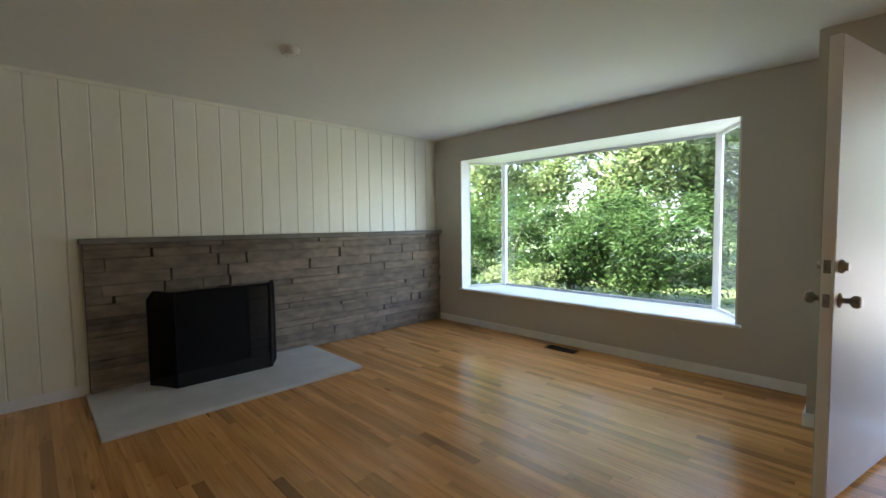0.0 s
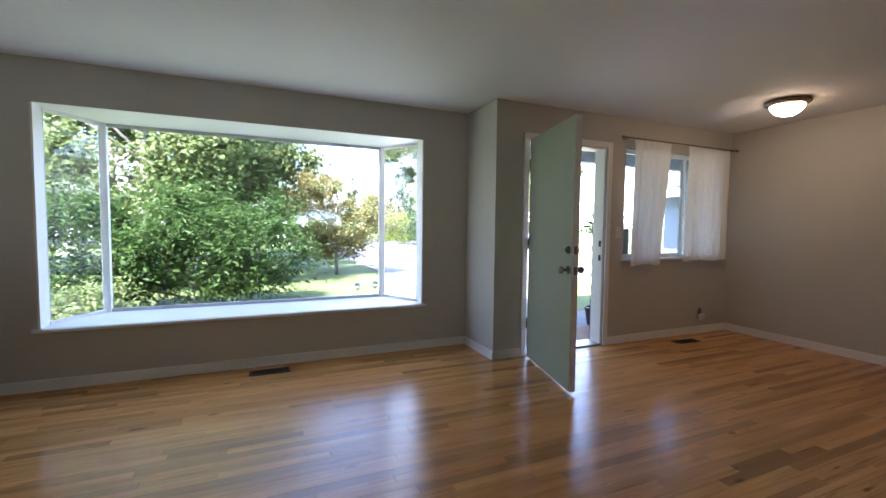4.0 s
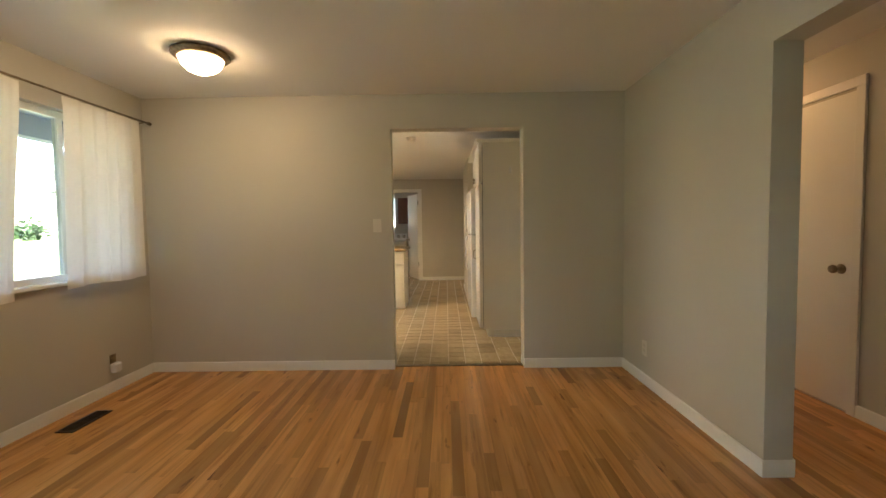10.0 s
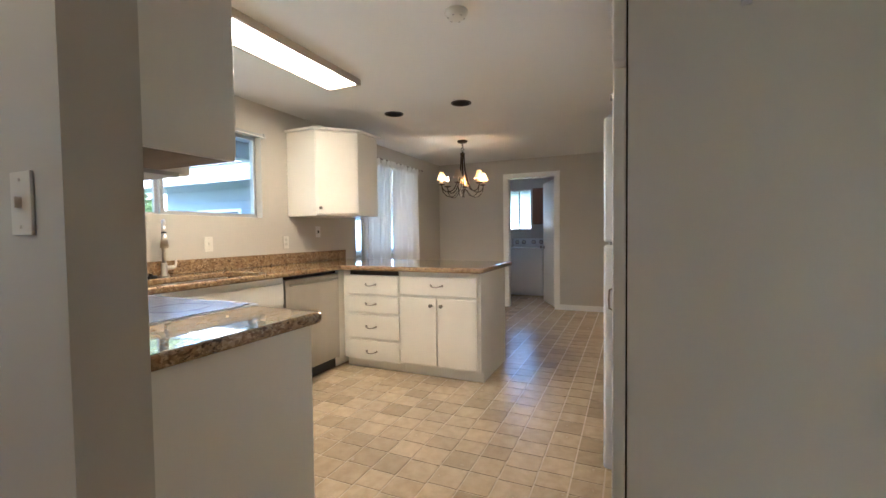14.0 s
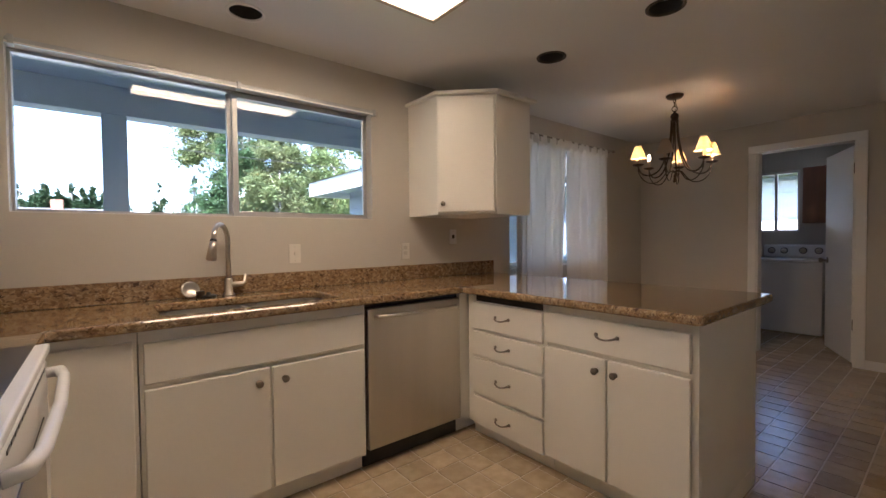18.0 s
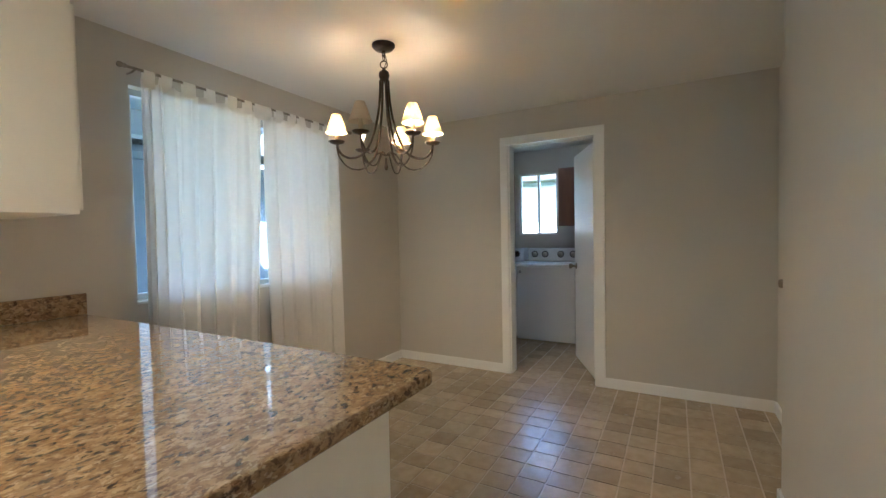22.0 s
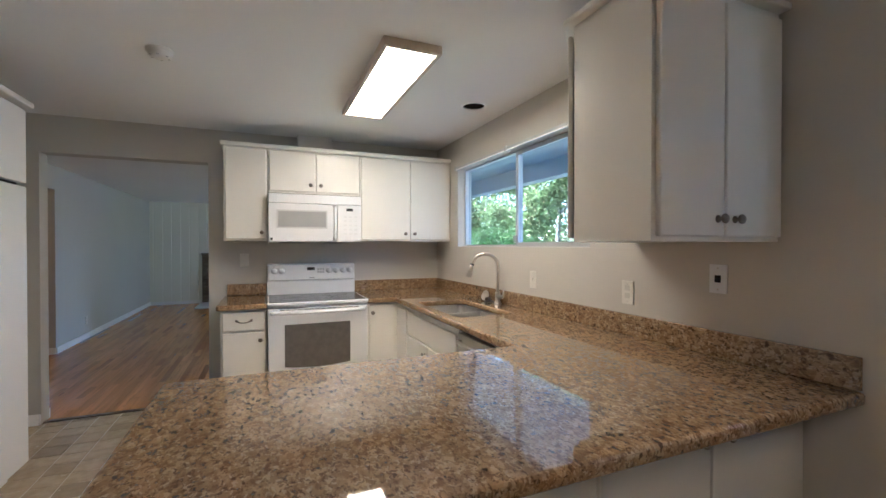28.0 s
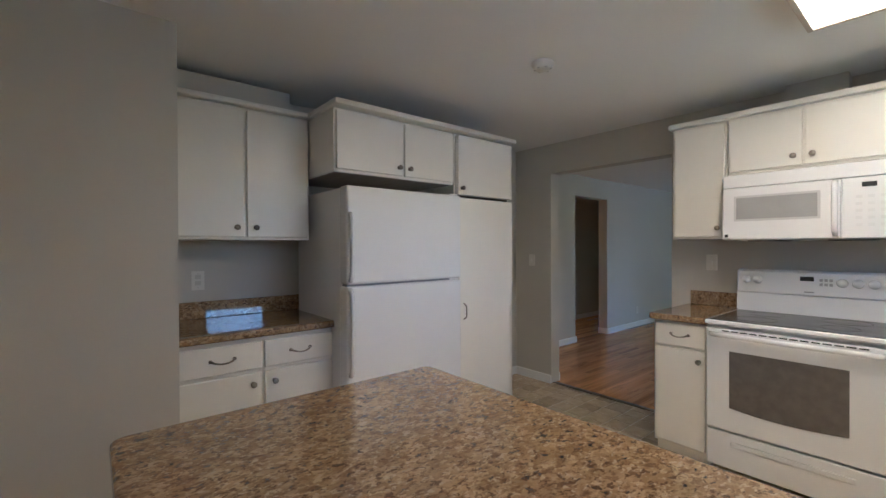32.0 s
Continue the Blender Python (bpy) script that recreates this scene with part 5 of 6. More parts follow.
# chandelier
CX, CY, ZC = 8.70, 2.785, 1.776
c = thing("chandelier", (CX, CY, H), "dark bronze six-arm chandelier with cream candle shades", "chandelier")
part("canopy", lathe([(0.065, -0.001), (0.065, -0.012), (0.05, -0.028), (0.012, -0.034), (0, -0.034)], (CX, CY, H), 24), BRONZE, c, "", True)
for i, z in enumerate((2.287, 2.262)):
    a = Vector((1, 0, 0)) if i % 2 else Vector((0, 1, 0))
    pts = [Vector((CX, CY, z)) + a * 0.009 * math.cos(k * math.tau / 10) + Vector((0, 0, 0.018 * math.sin(k * math.tau / 10))) for k in range(10)]
    part("chain_link", tube(pts, 0.0028, 6, closed=True), BRONZE, c, "", True)
rr = [Vector((CX + 0.02 * math.cos(k * math.tau / 16) * 0.5, CY - 0.02 * math.cos(k * math.tau / 16) * 0.86, 2.224 + 0.02 * math.sin(k * math.tau / 16))) for k in range(16)]
part("ring", tube(rr, 0.0035, 6, closed=True), BRONZE, c, "", True)
part("wire", tube([(CX, CY, 2.30), (CX + 0.012, CY - 0.006, 2.27), (CX + 0.014, CY - 0.01, 2.245), (CX, CY, 2.205)], 0.002, 6), BRONZE, c, "", True)
part("ball", lathe([(0, 0.036), (0.008, 0.036), (0.012, 0.028), (0.026, 0.018), (0.031, 0.0), (0.026, -0.018), (0.022, -0.024), (0.03, -0.032), (0.03, -0.04), (0, -0.042)], (CX, CY, 2.165), 20), BRONZE, c, "", True)
part("finial", lathe([(0, 0.075), (0.006, 0.07), (0.007, 0.03), (0.011, 0.02), (0.009, 0.008), (0.004, 0.002), (0, 0)], (CX, CY, 1.63), 14), BRONZE, c, "", True)
def eased(points, n=4):
    """A smooth line through the points."""
    p = [Vector(q) for q in points]
    p = [p[0] * 2 - p[1], *p, p[-1] * 2 - p[-2]]
    line = []
    for a, b, c, d in zip(p, p[1:], p[2:], p[3:]):
        for k in range(n):
            t = k / n
            line.append(0.5 * (2 * b + (c - a) * t + (2 * a - 5 * b + 4 * c - d) * t * t + (3 * b - a - 3 * c + d) * t ** 3))
    return [*line, p[-2]]


STATE = {248: "lit", 308: "lit", 15: "lit", 68: "bare", 126: "lit", 189: "off"}
for ang, state in STATE.items():
    u = Vector((math.cos(radians(ang)), math.sin(radians(ang)), 0))

    def at(r, z):
        return Vector((CX, CY, z)) + u * r

    pts = [at(0.022, 2.13), at(0.026, 2.05), at(0.038, 1.95), at(0.065, 1.84), at(0.105, 1.75), at(0.15, 1.71), at(0.20, 1.70), at(0.24, 1.716), at(0.262, 1.747), at(0.27, ZC + 0.003)]
    arm = part("arm", tube(eased(pts), 0.0068, 8), BRONZE, c, "", True)
    pts = [at(0.008, 1.715), at(0.03, 1.728), at(0.055, 1.72), at(0.085, 1.68), at(0.12, 1.645), at(0.165, 1.635), at(0.215, 1.652), at(0.255, 1.70), at(0.268, 1.745), at(0.27, ZC)]
    part("scroll", tube(eased(pts), 0.0046, 7), BRONZE, arm, "thin curled rod", True)
    q = at(0.27, 0)
    part("drip_pan", lathe([(0.012, 0), (0.035, 0.006), (0.046, 0.016), (0.044, 0.018), (0.02, 0.012), (0, 0.012)], (q.x, q.y, ZC), 20), BRONZE, arm, "", True)
    part("candle", lathe([(0, 0.068), (0.011, 0.068), (0.011, 0), (0, 0)], (q.x, q.y, ZC + 0.012), 12), SHADE_OFF, arm, "cream candle sleeve", True)
    if state != "off":
        part("bulb", lathe([(0.006, 0), (0.012, 0.012), (0.014, 0.024), (0.008, 0.045), (0, 0.06)], (q.x, q.y, ZC + 0.080), 12), BULB, arm, "lit candle bulb", True)
        lamp("candle_bulb", (q.x, q.y, ZC + 0.088), 0.15 if state == "bare" else 0.42, (1.0, 0.70, 0.41), 0.02)
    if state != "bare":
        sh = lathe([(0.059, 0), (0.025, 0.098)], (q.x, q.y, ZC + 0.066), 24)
        part("shade", sh, SHADE_LIT if state == "lit" else SHADE_OFF, arm, "lit cream fabric shade, lamp glow put into its amber tint" if state == "lit" else "unlit cream fabric shade", True)
        part("shade_trim", lathe([(0.0595, 0), (0.0605, 0.002), (0.0595, 0.006), (0.0585, 0.003), (0.0595, 0)], (q.x, q.y, ZC + 0.0645), 24), SHADE_OFF, arm, "", True)


# ---- curtains and rods ----
def curtain(name, x0t, x1t, x0b, x1b, y, ztop, zbot, folds, depth, seed, label, tabs=0, sag=0.0, bunch=1.0):
    """A hanging cloth with uneven folds that deepen below the top; bunch below 1 gathers them towards its start; tabs: loops over the rod, with a doubled top hem."""
    rnd = random.Random(seed)
    ph = [rnd.uniform(0, 6.28) for _ in range(5)]
    nu, nv = folds * 20, 30

    def spot(w, v, off=0.0):
        k = v * v * (3 - 2 * v)
        x = x0t + (x1t - x0t) * w + ((x0b - x0t) + (x1b - x1t - x0b + x0t) * w) * k
        a = depth * (0.45 + 0.55 * min(v * 3, 1)) * (0.5 + 0.5 * math.sin(w * 8 + ph[3]) ** 2)
        turn = w ** bunch * folds * math.tau + ph[0] + (2.4 if bunch == 1 else 1.1) * math.sin(w * 5.5 + ph[1]) + 0.25 * math.sin(v * 3 + ph[4])
        wave = math.sin(turn) + 0.16 * math.sin(w * folds * 2.3 * math.tau + ph[2] + v * 1.2)
        x += 0.2 * a * math.sin(2 * turn)
        z = ztop + (zbot - ztop) * v + (0.008 * math.sin(w * 7 + ph[2]) + sag * w) * v
        if tabs:
            z -= 0.014 * abs(math.sin(w * tabs * math.pi)) * max(0.0, 1 - v * 12)
        return x, y + a * wave * 0.75 + off, z

    def sheet(rows, off=0.0):
        bm = bmesh.new()
        grid = [[bm.verts.new(spot(i / nu, v, off)) for i in range(nu + 1)] for v in rows]
        for p, q in zip(grid, grid[1:]):
            for i in range(nu):
                bm.faces.new((p[i], p[i + 1], q[i + 1], q[i]))
        return bm

    t = thing(name, ((x0b + x1b) / 2, y, zbot), label, "curtain", "window curtains")
    part("cloth", sheet([j / nv for j in range(nv + 1)]), CURTAIN, t, "", True)
    drop = ztop - zbot
    part("bottom_hem", sheet([1 - 0.06 / drop, 1 - 0.03 / drop, 0.9995], 0.004), CURTAIN, t, "doubled bottom hem", True)
    part("top_hem", sheet([0.0, 0.025 / drop, 0.05 / drop], 0.005), CURTAIN, t, "doubled top hem", True)
    for i in range(tabs + 1 if tabs else 0):
        w = min(max(i / tabs + rnd.uniform(-0.035, 0.035), 0.035), 0.965)
        x, yc, z = spot(w, 0.004)
        half = rnd.uniform(0.027, 0.036)
        lean = rnd.uniform(-0.01, 0.01)
        top = ztop + 0.048
        pts = [(0.0, yc - 0.006, z - 0.03), (0.3, y - 0.014, z + 0.012), (0.9, y - 0.011, top - 0.008), (1.0, y, top), (0.9, y + 0.011, top - 0.008), (0.3, y + 0.012, z + 0.01), (0.0, yc + 0.009, z - 0.03)]
        b = bmesh.new()
        rows = [[b.verts.new((x + lean * s - half, py, pz)), b.verts.new((x + lean * s, py - 0.002, pz)), b.verts.new((x + lean * s + half, py, pz))] for s, py, pz in pts]
        for p, q in zip(rows, rows[1:]):
            for k in range(2):
                b.faces.new((p[k], p[k + 1], q[k + 1], q[k]))
        part("tab", b, CURTAIN, t, "", True)
    return t


curtain("curtain", 7.93, 8.655, 7.92, 8.60, 3.765, 2.10, 0.085, 8, 0.052, 3, "long white sheer tab-top curtain, bunched at its edge", 6, 0.0, 0.5)
curtain("curtain", 8.672, 9.375, 8.70, 9.39, 3.765, 2.10, 0.115, 5, 0.046, 8, "long white sheer tab-top curtain in soft folds", 6)
curtain("curtain", 2.515, 3.04, 2.51, 2.945, 3.765, 2.105, 0.82, 4, 0.022, 5, "short gauzy white curtain, half drawn", 0, 0.01)
curtain("curtain", 3.315, 3.985, 3.285, 3.975, 3.765, 2.105, 0.845, 5, 0.022, 11, "short gauzy white curtain, half drawn", 0, 0.01)


def rod(name, x0, x1, y, z, face, label, r=0.007, material=PEWTER):
    t = thing(name, ((x0 + x1) / 2, y, z), label, "curtain rod")
    part("bar", tube([(x0, y, z), (x1, y, z)], r, 10), material, t, "", True)
    for x, ax in ((x0, "-x"), (x1, "x")):
        part("finial", lathe([(0.008, 0), (0.014, 0.006), (0.009, 0.014), (0.016, 0.026), (0.013, 0.038), (0, 0.044)], (x, y, z), 12, axis=ax), material, t, "", True)
    for x in (x0 + 0.04, x1 - 0.04):
        part("bracket", tube([(x, y, z - 0.005), (x, y + 0.03, z - 0.012), (x, face - 0.002, z - 0.012)], 0.005, 8), material, t, "", True)
    return t


rod("curtain_rod", 7.862, 9.50, 3.765, 2.139, YN, "slim dull nickel curtain rod with small finials")
rod("curtain_rod", 2.37, 4.09, 3.765, 2.118, YN, "slim brownish metal curtain rod with curled ends", material=BRASS)
t = thing("window_rail", (5.67, 3.82, 2.05), "slim metal curtain rail above the kitchen window", "curtain rail")
part("bar", box(4.79, 6.545, 3.812, 3.834, 2.040, 2.066, 0.005), ALU, t)
part("track_lip", box(4.79, 6.545, 3.806, 3.8115, 2.036, 2.044), TRIM, t)
for x in (4.80, 5.68, 6.52):
    part("bracket", box(x, x + 0.02, 3.802, YN, 2.032, 2.072, 0.003), ALU, t)
part("end_cap", lathe([(0.016, 0), (0.016, 0.012), (0, 0.014)], (6.545, 3.823, 2.05), 14, axis="x"), NICKEL, t, "", True)



# ---- plates, vents and small fittings ----
def plate(name, at, face, label, kind="outlet", w=0.07, h=0.114, material=None):
    """A wall plate; face: the way it looks."""
    x, y, z = at
    sx, sy = {"n": (0, 1), "s": (0, -1), "e": (1, 0), "w": (-1, 0)}[face]

    def slab(a, b, c, d, e):
        """Half width, two heights, two depths, about the plate's middle."""
        if sx:
            x0, x1 = sorted((x + sx * d, x + sx * e))
            return box(x0, x1, y - a, y + a, z + b, z + c, 0.0015)
        y0, y1 = sorted((y + sy * d, y + sy * e))
        return box(x - a, x + a, y0, y1, z + b, z + c, 0.0015)

    t = thing(name, at, label, "wall plate")
    part("cover", slab(w / 2, -h / 2, h / 2, 0.0, 0.006), material or PLATE, t)
    if kind == "outlet":
        for dz in (-0.028, 0.010):
            part("socket", slab(0.016, dz, dz + 0.026, 0.005, 0.0075), surf("socket_face", (0.62, 0.59, 0.52), None, 10, 0.4), t)
    elif kind == "switch":
        part("toggle", slab(0.005, -0.008, 0.012, 0.005, 0.016), PLATE, t)
    else:
        part("jack", slab(0.012, -0.014, 0.014, 0.005, 0.009), DARK, t, "dark phone jack")
    for dz in (-0.042, 0.042):
        part("screw", slab(0.003, dz - 0.003, dz + 0.003, 0.0055, 0.0068), NICKEL, t)
    return t


plate("outlet_plate", (5.99, YN, 1.12), "s", "ivory switch plate above the backsplash", "switch")
plate("outlet_plate", (6.79, YN, 1.115), "s", "ivory outlet plate above the backsplash")
plate("phone_plate", (7.242, YN, 1.215), "s", "white phone jack plate with dark socket", "jack", material=ENAMEL)
plate("outlet_plate", (8.648, YN, 0.39), "s", "ivory outlet plate behind the curtains")
plate("outlet_plate", (0.017, YB, 0.275), "s", "painted-over outlet plate under the bay window", material=WALL)
plate("outlet_plate", (3.741, YS, 0.273), "n", "ivory outlet plate above the baseboard")
plate("outlet_plate", (0.718, YS, 0.266), "n", "ivory outlet plate above the baseboard")
plate("switch_plate", (XE, 1.872, 1.24), "w", "ivory light switch plate beside the doorway", "switch")
plate("switch_plate", (2.395, YN, 1.16), "s", "ivory double switch plate beside the front door", "switch", 0.07)
plate("outlet_plate", (7.22, 0.19, 1.14), "n", "ivory outlet plate over the small counter")
plate("switch_plate", (XK, 0.40, 1.20), "e", "ivory switch plate beside the doorway", "switch")
plate("outlet_plate", (XK, 2.02, 1.22), "e", "pale switch plate over the short counter", "switch")
t = thing("plug_adapter", (3.70, YN, 0.15), "brown outlet with a white plug-in air freshener", "plug-in")
part("cover", box(3.672, 3.728, YN - 0.006, YN, 0.205, 0.285, 0.002), BRASS, t, "brown outlet cover")
part("adapter", box(3.657, 3.733, YN - 0.055, YN - 0.006, 0.15, 0.225, 0.016, seg=3), ENAMEL, t, "white plug-in body")


def register(x0, x1, y0, y1, along, material, label):
    t = thing("floor_vent", ((x0 + x1) / 2, (y0 + y1) / 2, 0), label, "floor vent", "floor registers")
    for a in ((x0, x1, y0, y0 + 0.014), (x0, x1, y1 - 0.014, y1), (x0, x0 + 0.014, y0 + 0.014, y1 - 0.014), (x1 - 0.014, x1, y0 + 0.014, y1 - 0.014)):
        part("frame", box(*a, 0.0005, 0.008, 0.002), material, t)
    part("well", box(x0 + 0.014, x1 - 0.014, y0 + 0.014, y1 - 0.014, 0.0005, 0.0025), DARK, t)
    n = int((x1 - x0 - 0.03) / 0.017)
    for i in range(n):
        x = x0 + 0.02 + i * (x1 - x0 - 0.04) / n
        part("slat", box(x, x + 0.006, y0 + 0.014, y1 - 0.014, 0.0025, 0.007), material, t)
    return t


register(-1.09, -0.78, 4.18, 4.30, "x", BRONZE, "dark brown metal floor register near the bay")
register(3.03, 3.34, 3.57, 3.68, "x", BRONZE, "dark brown metal floor register in the oak floor")
register(8.33, 8.70, 3.68, 3.80, "x", surf("painted_register", (0.62, 0.60, 0.56), (0.45, 0.43, 0.40), 12, 0.5), "worn white floor register under the curtains")
t = thing("wall_hook", (5.185, 0.58, 1.80), "white plastic hook stuck on the pantry side", "hook")
part("pad", box(5.179, 5.1855, 0.567, 0.593, 1.80, 1.865, 0.003), ENAMEL, t)
part("prong", tube([(5.179, 0.58, 1.83), (5.165, 0.58, 1.818), (5.160, 0.58, 1.805), (5.158, 0.58, 1.822)], 0.004, 8), ENAMEL, t, "", True)
t = thing("strike_plate", (2.199, YN + 0.05, 0.90), "two worn metal strike plates on the front door jamb", "strike plate")
for z in (0.90, 1.045):
    part("plate", box(2.197, 2.2, YN + 0.03, YN + 0.06, z - 0.03, z + 0.03, 0.001), BRONZE, t)

# ---- fireplace ----
XF = -2.845
Y0, Y1 = 0.815, YB
FO = (1.27, 1.96, 0.03, 0.64)
t = thing("fireplace", (-2.86, 2.6, 0), "low grey-brown ledgestone fireplace wall with stone cap", "fireplace")
bm = solid([XW + 0.013, XF], [Y0, FO[0], FO[1], Y1], [0.0, FO[2], FO[3], 1.13], lambda x, y, z: not (FO[0] < y < FO[1] and FO[2] < z < FO[3]))
part("mortar_backing", bm, MORTAR, t)
part("cap", box(XW + 0.013, -2.793, Y0 - 0.02, Y1 - 0.001, 1.13, 1.172, 0.006), surf("cap_stone", (0.20, 0.18, 0.155), (0.15, 0.135, 0.115), 6, 0.75, bump=0.4, bscale=30), t, "flat grey-brown stone mantel cap")
part("firebox", box(XF - 0.03, XF - 0.02, FO[0], FO[1], FO[2], FO[3]), DARK, t, "soot-black firebox")
h = solo("hearth", box(XF + 0.001, -1.905, 0.785, 2.565, 0.0005, 0.028, 0.005), HEARTH, "pale grey slab hearth flush in front of the fireplace", "hearth")
# folding mesh screen
t = thing("fireplace_screen", (-2.5, 1.65, 0.028), "black folding mesh fireplace screen with clipped corners", "fire screen")


def screen_panel(name, p, q, h0, h1, clip):
    """An upright panel between two floor points, its far top corner clipped."""
    p, q = Vector((*p, 0.03)), Vector((*q, 0.03))
    u = (q - p).normalized()
    n = Vector((-u.y, u.x, 0)) * 0.0008
    length = (q - p).length
    shape = [(0, 0), (length, 0), (length, h1 - (clip if h1 else 0)), (length - clip, h1), (0, h0)] if clip else [(0, 0), (length, 0), (length, h1), (0, h0)]
    bm = bmesh.new()
    a = [bm.verts.new(p + u * s + Vector((0, 0, z)) - n) for s, z in shape]
    b = [bm.verts.new(p + u * s + Vector((0, 0, z)) + n) for s, z in shape]
    bm.faces.new(a)
    bm.faces.new(b[::-1])
    for i in range(len(a)):
        j = (i + 1) % len(a)
        bm.faces.new((a[i], a[j], b[j], b[i]))
    bmesh.ops.recalc_face_normals(bm, faces=bm.faces)
    ob = part(name, bm, WIRE, t, "fine black wire cloth")
    rim = [p + u * s + Vector((0, 0, z)) for s, z in shape]
    part("rim", tube(rim, 0.011, 8, closed=True), SCREEN, ob, "matt black steel rim", True)
    return ob


screen_panel("front_panel", (-2.475, 1.295), (-2.455, 2.0), 0.725, 0.725, 0)
screen_panel("side_panel", (-2.475, 1.295), (-2.70, 1.17), 0.725, 0.725, 0.06)
screen_panel("side_panel", (-2.455, 2.0), (-2.66, 2.12), 0.725, 0.725, 0.06)
part("handle", tube([(-2.468, 1.60, 0.756), (-2.468, 1.61, 0.772), (-2.466, 1.69, 0.772), (-2.466, 1.70, 0.756)], 0.005, 6), SCREEN, t, "", True)

# ---- outside ----
fix("ground", box(-300, 300, -300, 300, -0.6, -0.16), LAWN, "sunlit green front lawn", "lawn")
fix("pavement", box(1.0, 9.6, 3.985, 5.55, -0.2, -0.055, 0.01), CONCRETE, "shaded concrete porch slab", "porch")
fix("pavement_path", prism([(1.15, 5.56), (2.75, 5.56), (3.1, 6.5), (4.2, 7.6), (4.2, 8.9), (1.4, 8.9)], -0.2, -0.13), CONCRETE, "concrete path from porch to driveway", "path")
fix("driveway", box(2.2, 9.6, 8.91, 19, -0.2, -0.135), CONCRETE, "wide sunlit concrete driveway", "driveway")
fix("forecourt", box(2.2, 19.0, 19.01, 33, -0.2, -0.135), CONCRETE, "wide sunlit concrete forecourt", "driveway")
fix("road", box(-90, 90, 33.1, 40, -0.2, -0.14), ASPHALT, "asphalt street beyond the driveway", "street")
h = thing("porch_roof", (5.2, 4.7, 2.08), "grey-blue porch roof with soffit, beam and posts", "porch roof", kind="structure")
part("soffit", box(1.07, 9.6, YN + NT + 0.001, 5.35, 2.30, 2.36), SIDING, h)
part("beam", box(1.0, 9.6, 5.085, 5.235, 2.10, 2.299, 0.004), SIDING, h)
part("fascia", box(1.0, 9.62, 5.351, 5.38, 2.26, 2.48, 0.004), FASCIA, h)
for x in (5.175, 9.5):
    part("post", box(x - 0.073, x + 0.073, 5.087, 5.233, -0.055, 2.099, 0.006), SIDING, h)
r = thing("house_roof", (4, 0, 2.4), "dark shingled roof of the house", "roof", kind="structure")
bm = bmesh.new()
for x0, x1 in ((-3.6, 12.9),):
    prof = [(4.75, 2.46), (-0.2, 4.0), (-5.4, 2.46), (-5.4, 2.56), (-0.2, 4.12), (4.75, 2.56)]
    a = [bm.verts.new((x0, y, z)) for y, z in prof]
    b = [bm.verts.new((x1, y, z)) for y, z in prof]
    for i in range(6):
        j = (i + 1) % 6
        bm.faces.new((a[i], a[j], b[j], b[i]))
    for q in (a, b):
        bm.faces.new((q[0], q[1], q[4], q[5]))
        bm.faces.new((q[1], q[2], q[3], q[4]))
bmesh.ops.recalc_face_normals(bm, faces=bm.faces)
part("shingles", bm, ROOFING, r)
part("soffit", box(-3.6, 0.99, YB + NT + 0.001, 4.72, 2.36, 2.4), SIDING, r)
part("fascia", box(-3.6, 0.99, 4.721, 4.75, 2.34, 2.46), FASCIA, r)
for x in (-3.49, 12.79):
    part("gable", prism([(x, -4.6), (x + 0.1, -4.6), (x + 0.1, 4.5), (x, 4.5)], 2.46, 2.75), SIDING, r)

# brick wing wall by the front door
t = thing("brick_wall", (2.4, 4.15, -0.055), "low red brick wing wall beside the front door", "brick wall")
part("mortar", box(2.29, 2.70, YN + NT + 0.002, 4.085, -0.055, 1.20), surf("brick_mortar", (0.34, 0.31, 0.28), (0.28, 0.26, 0.24), 20, 0.9), t)
bme = mesh_of("brick", box(-0.098, 0.098, -0.05, 0.05, -0.03, 0.03, 0.004, seg=1), BRICK)
for i in range(17):
    for j in range(2):
        o = new("brick", bme)
        o.parent = t
        o.location = Vector((2.378 + j * 0.206 + (0.012 if i % 2 else 0.0), 4.048, -0.02 + i * 0.072)) - BASE[t]

t = thing("planter", (2.98, 4.78, -0.055), "small black plastic plant pot on the porch", "plant pot")
part("pot", lathe([(0.075, 0), (0.105, 0.20), (0.115, 0.20), (0.115, 0.235), (0.10, 0.235), (0.095, 0.20), (0, 0.19)], (2.98, 4.78, -0.055), 20), BLACK, t, "", True)
t = thing("porch_lantern", (2.0, 4.55, 2.06), "pale box-shaped porch ceiling lantern", "porch light")
part("frame", box(1.89, 2.11, 4.44, 4.66, 2.27, 2.30, 0.004), FASCIA, t)
part("glass_box", prism([(1.92, 4.47), (2.08, 4.47), (2.08, 4.63), (1.92, 4.63)], 2.10, 2.27, bevel=0.006), surf("frosted_lantern", (0.62, 0.64, 0.58), (0.55, 0.57, 0.52), 10, 0.3), t)
for i, (x, y) in enumerate(((0.36, 6.95), (0.66, 7.05))):
    t = thing("garden_light", (x, y, -0.16), "round solar garden light on a thin stake", "garden light", "solar garden lights")
    part("stake", tube([(x, y, -0.16), (x, y, 0.22)], 0.006, 6), BLACK, t)
    part("globe", lathe([(0, -0.05), (0.035, -0.035), (0.05, 0), (0.035, 0.035), (0, 0.05)], (x, y, 0.265), 14), surf("smoked_globe", (0.06, 0.09, 0.10), (0.2, 0.24, 0.25), 30, 0.1), t, "", True)
    part("cap", lathe([(0.055, 0), (0.03, 0.02), (0, 0.025)], (x, y, 0.305), 14), BLACK, t, "", True)

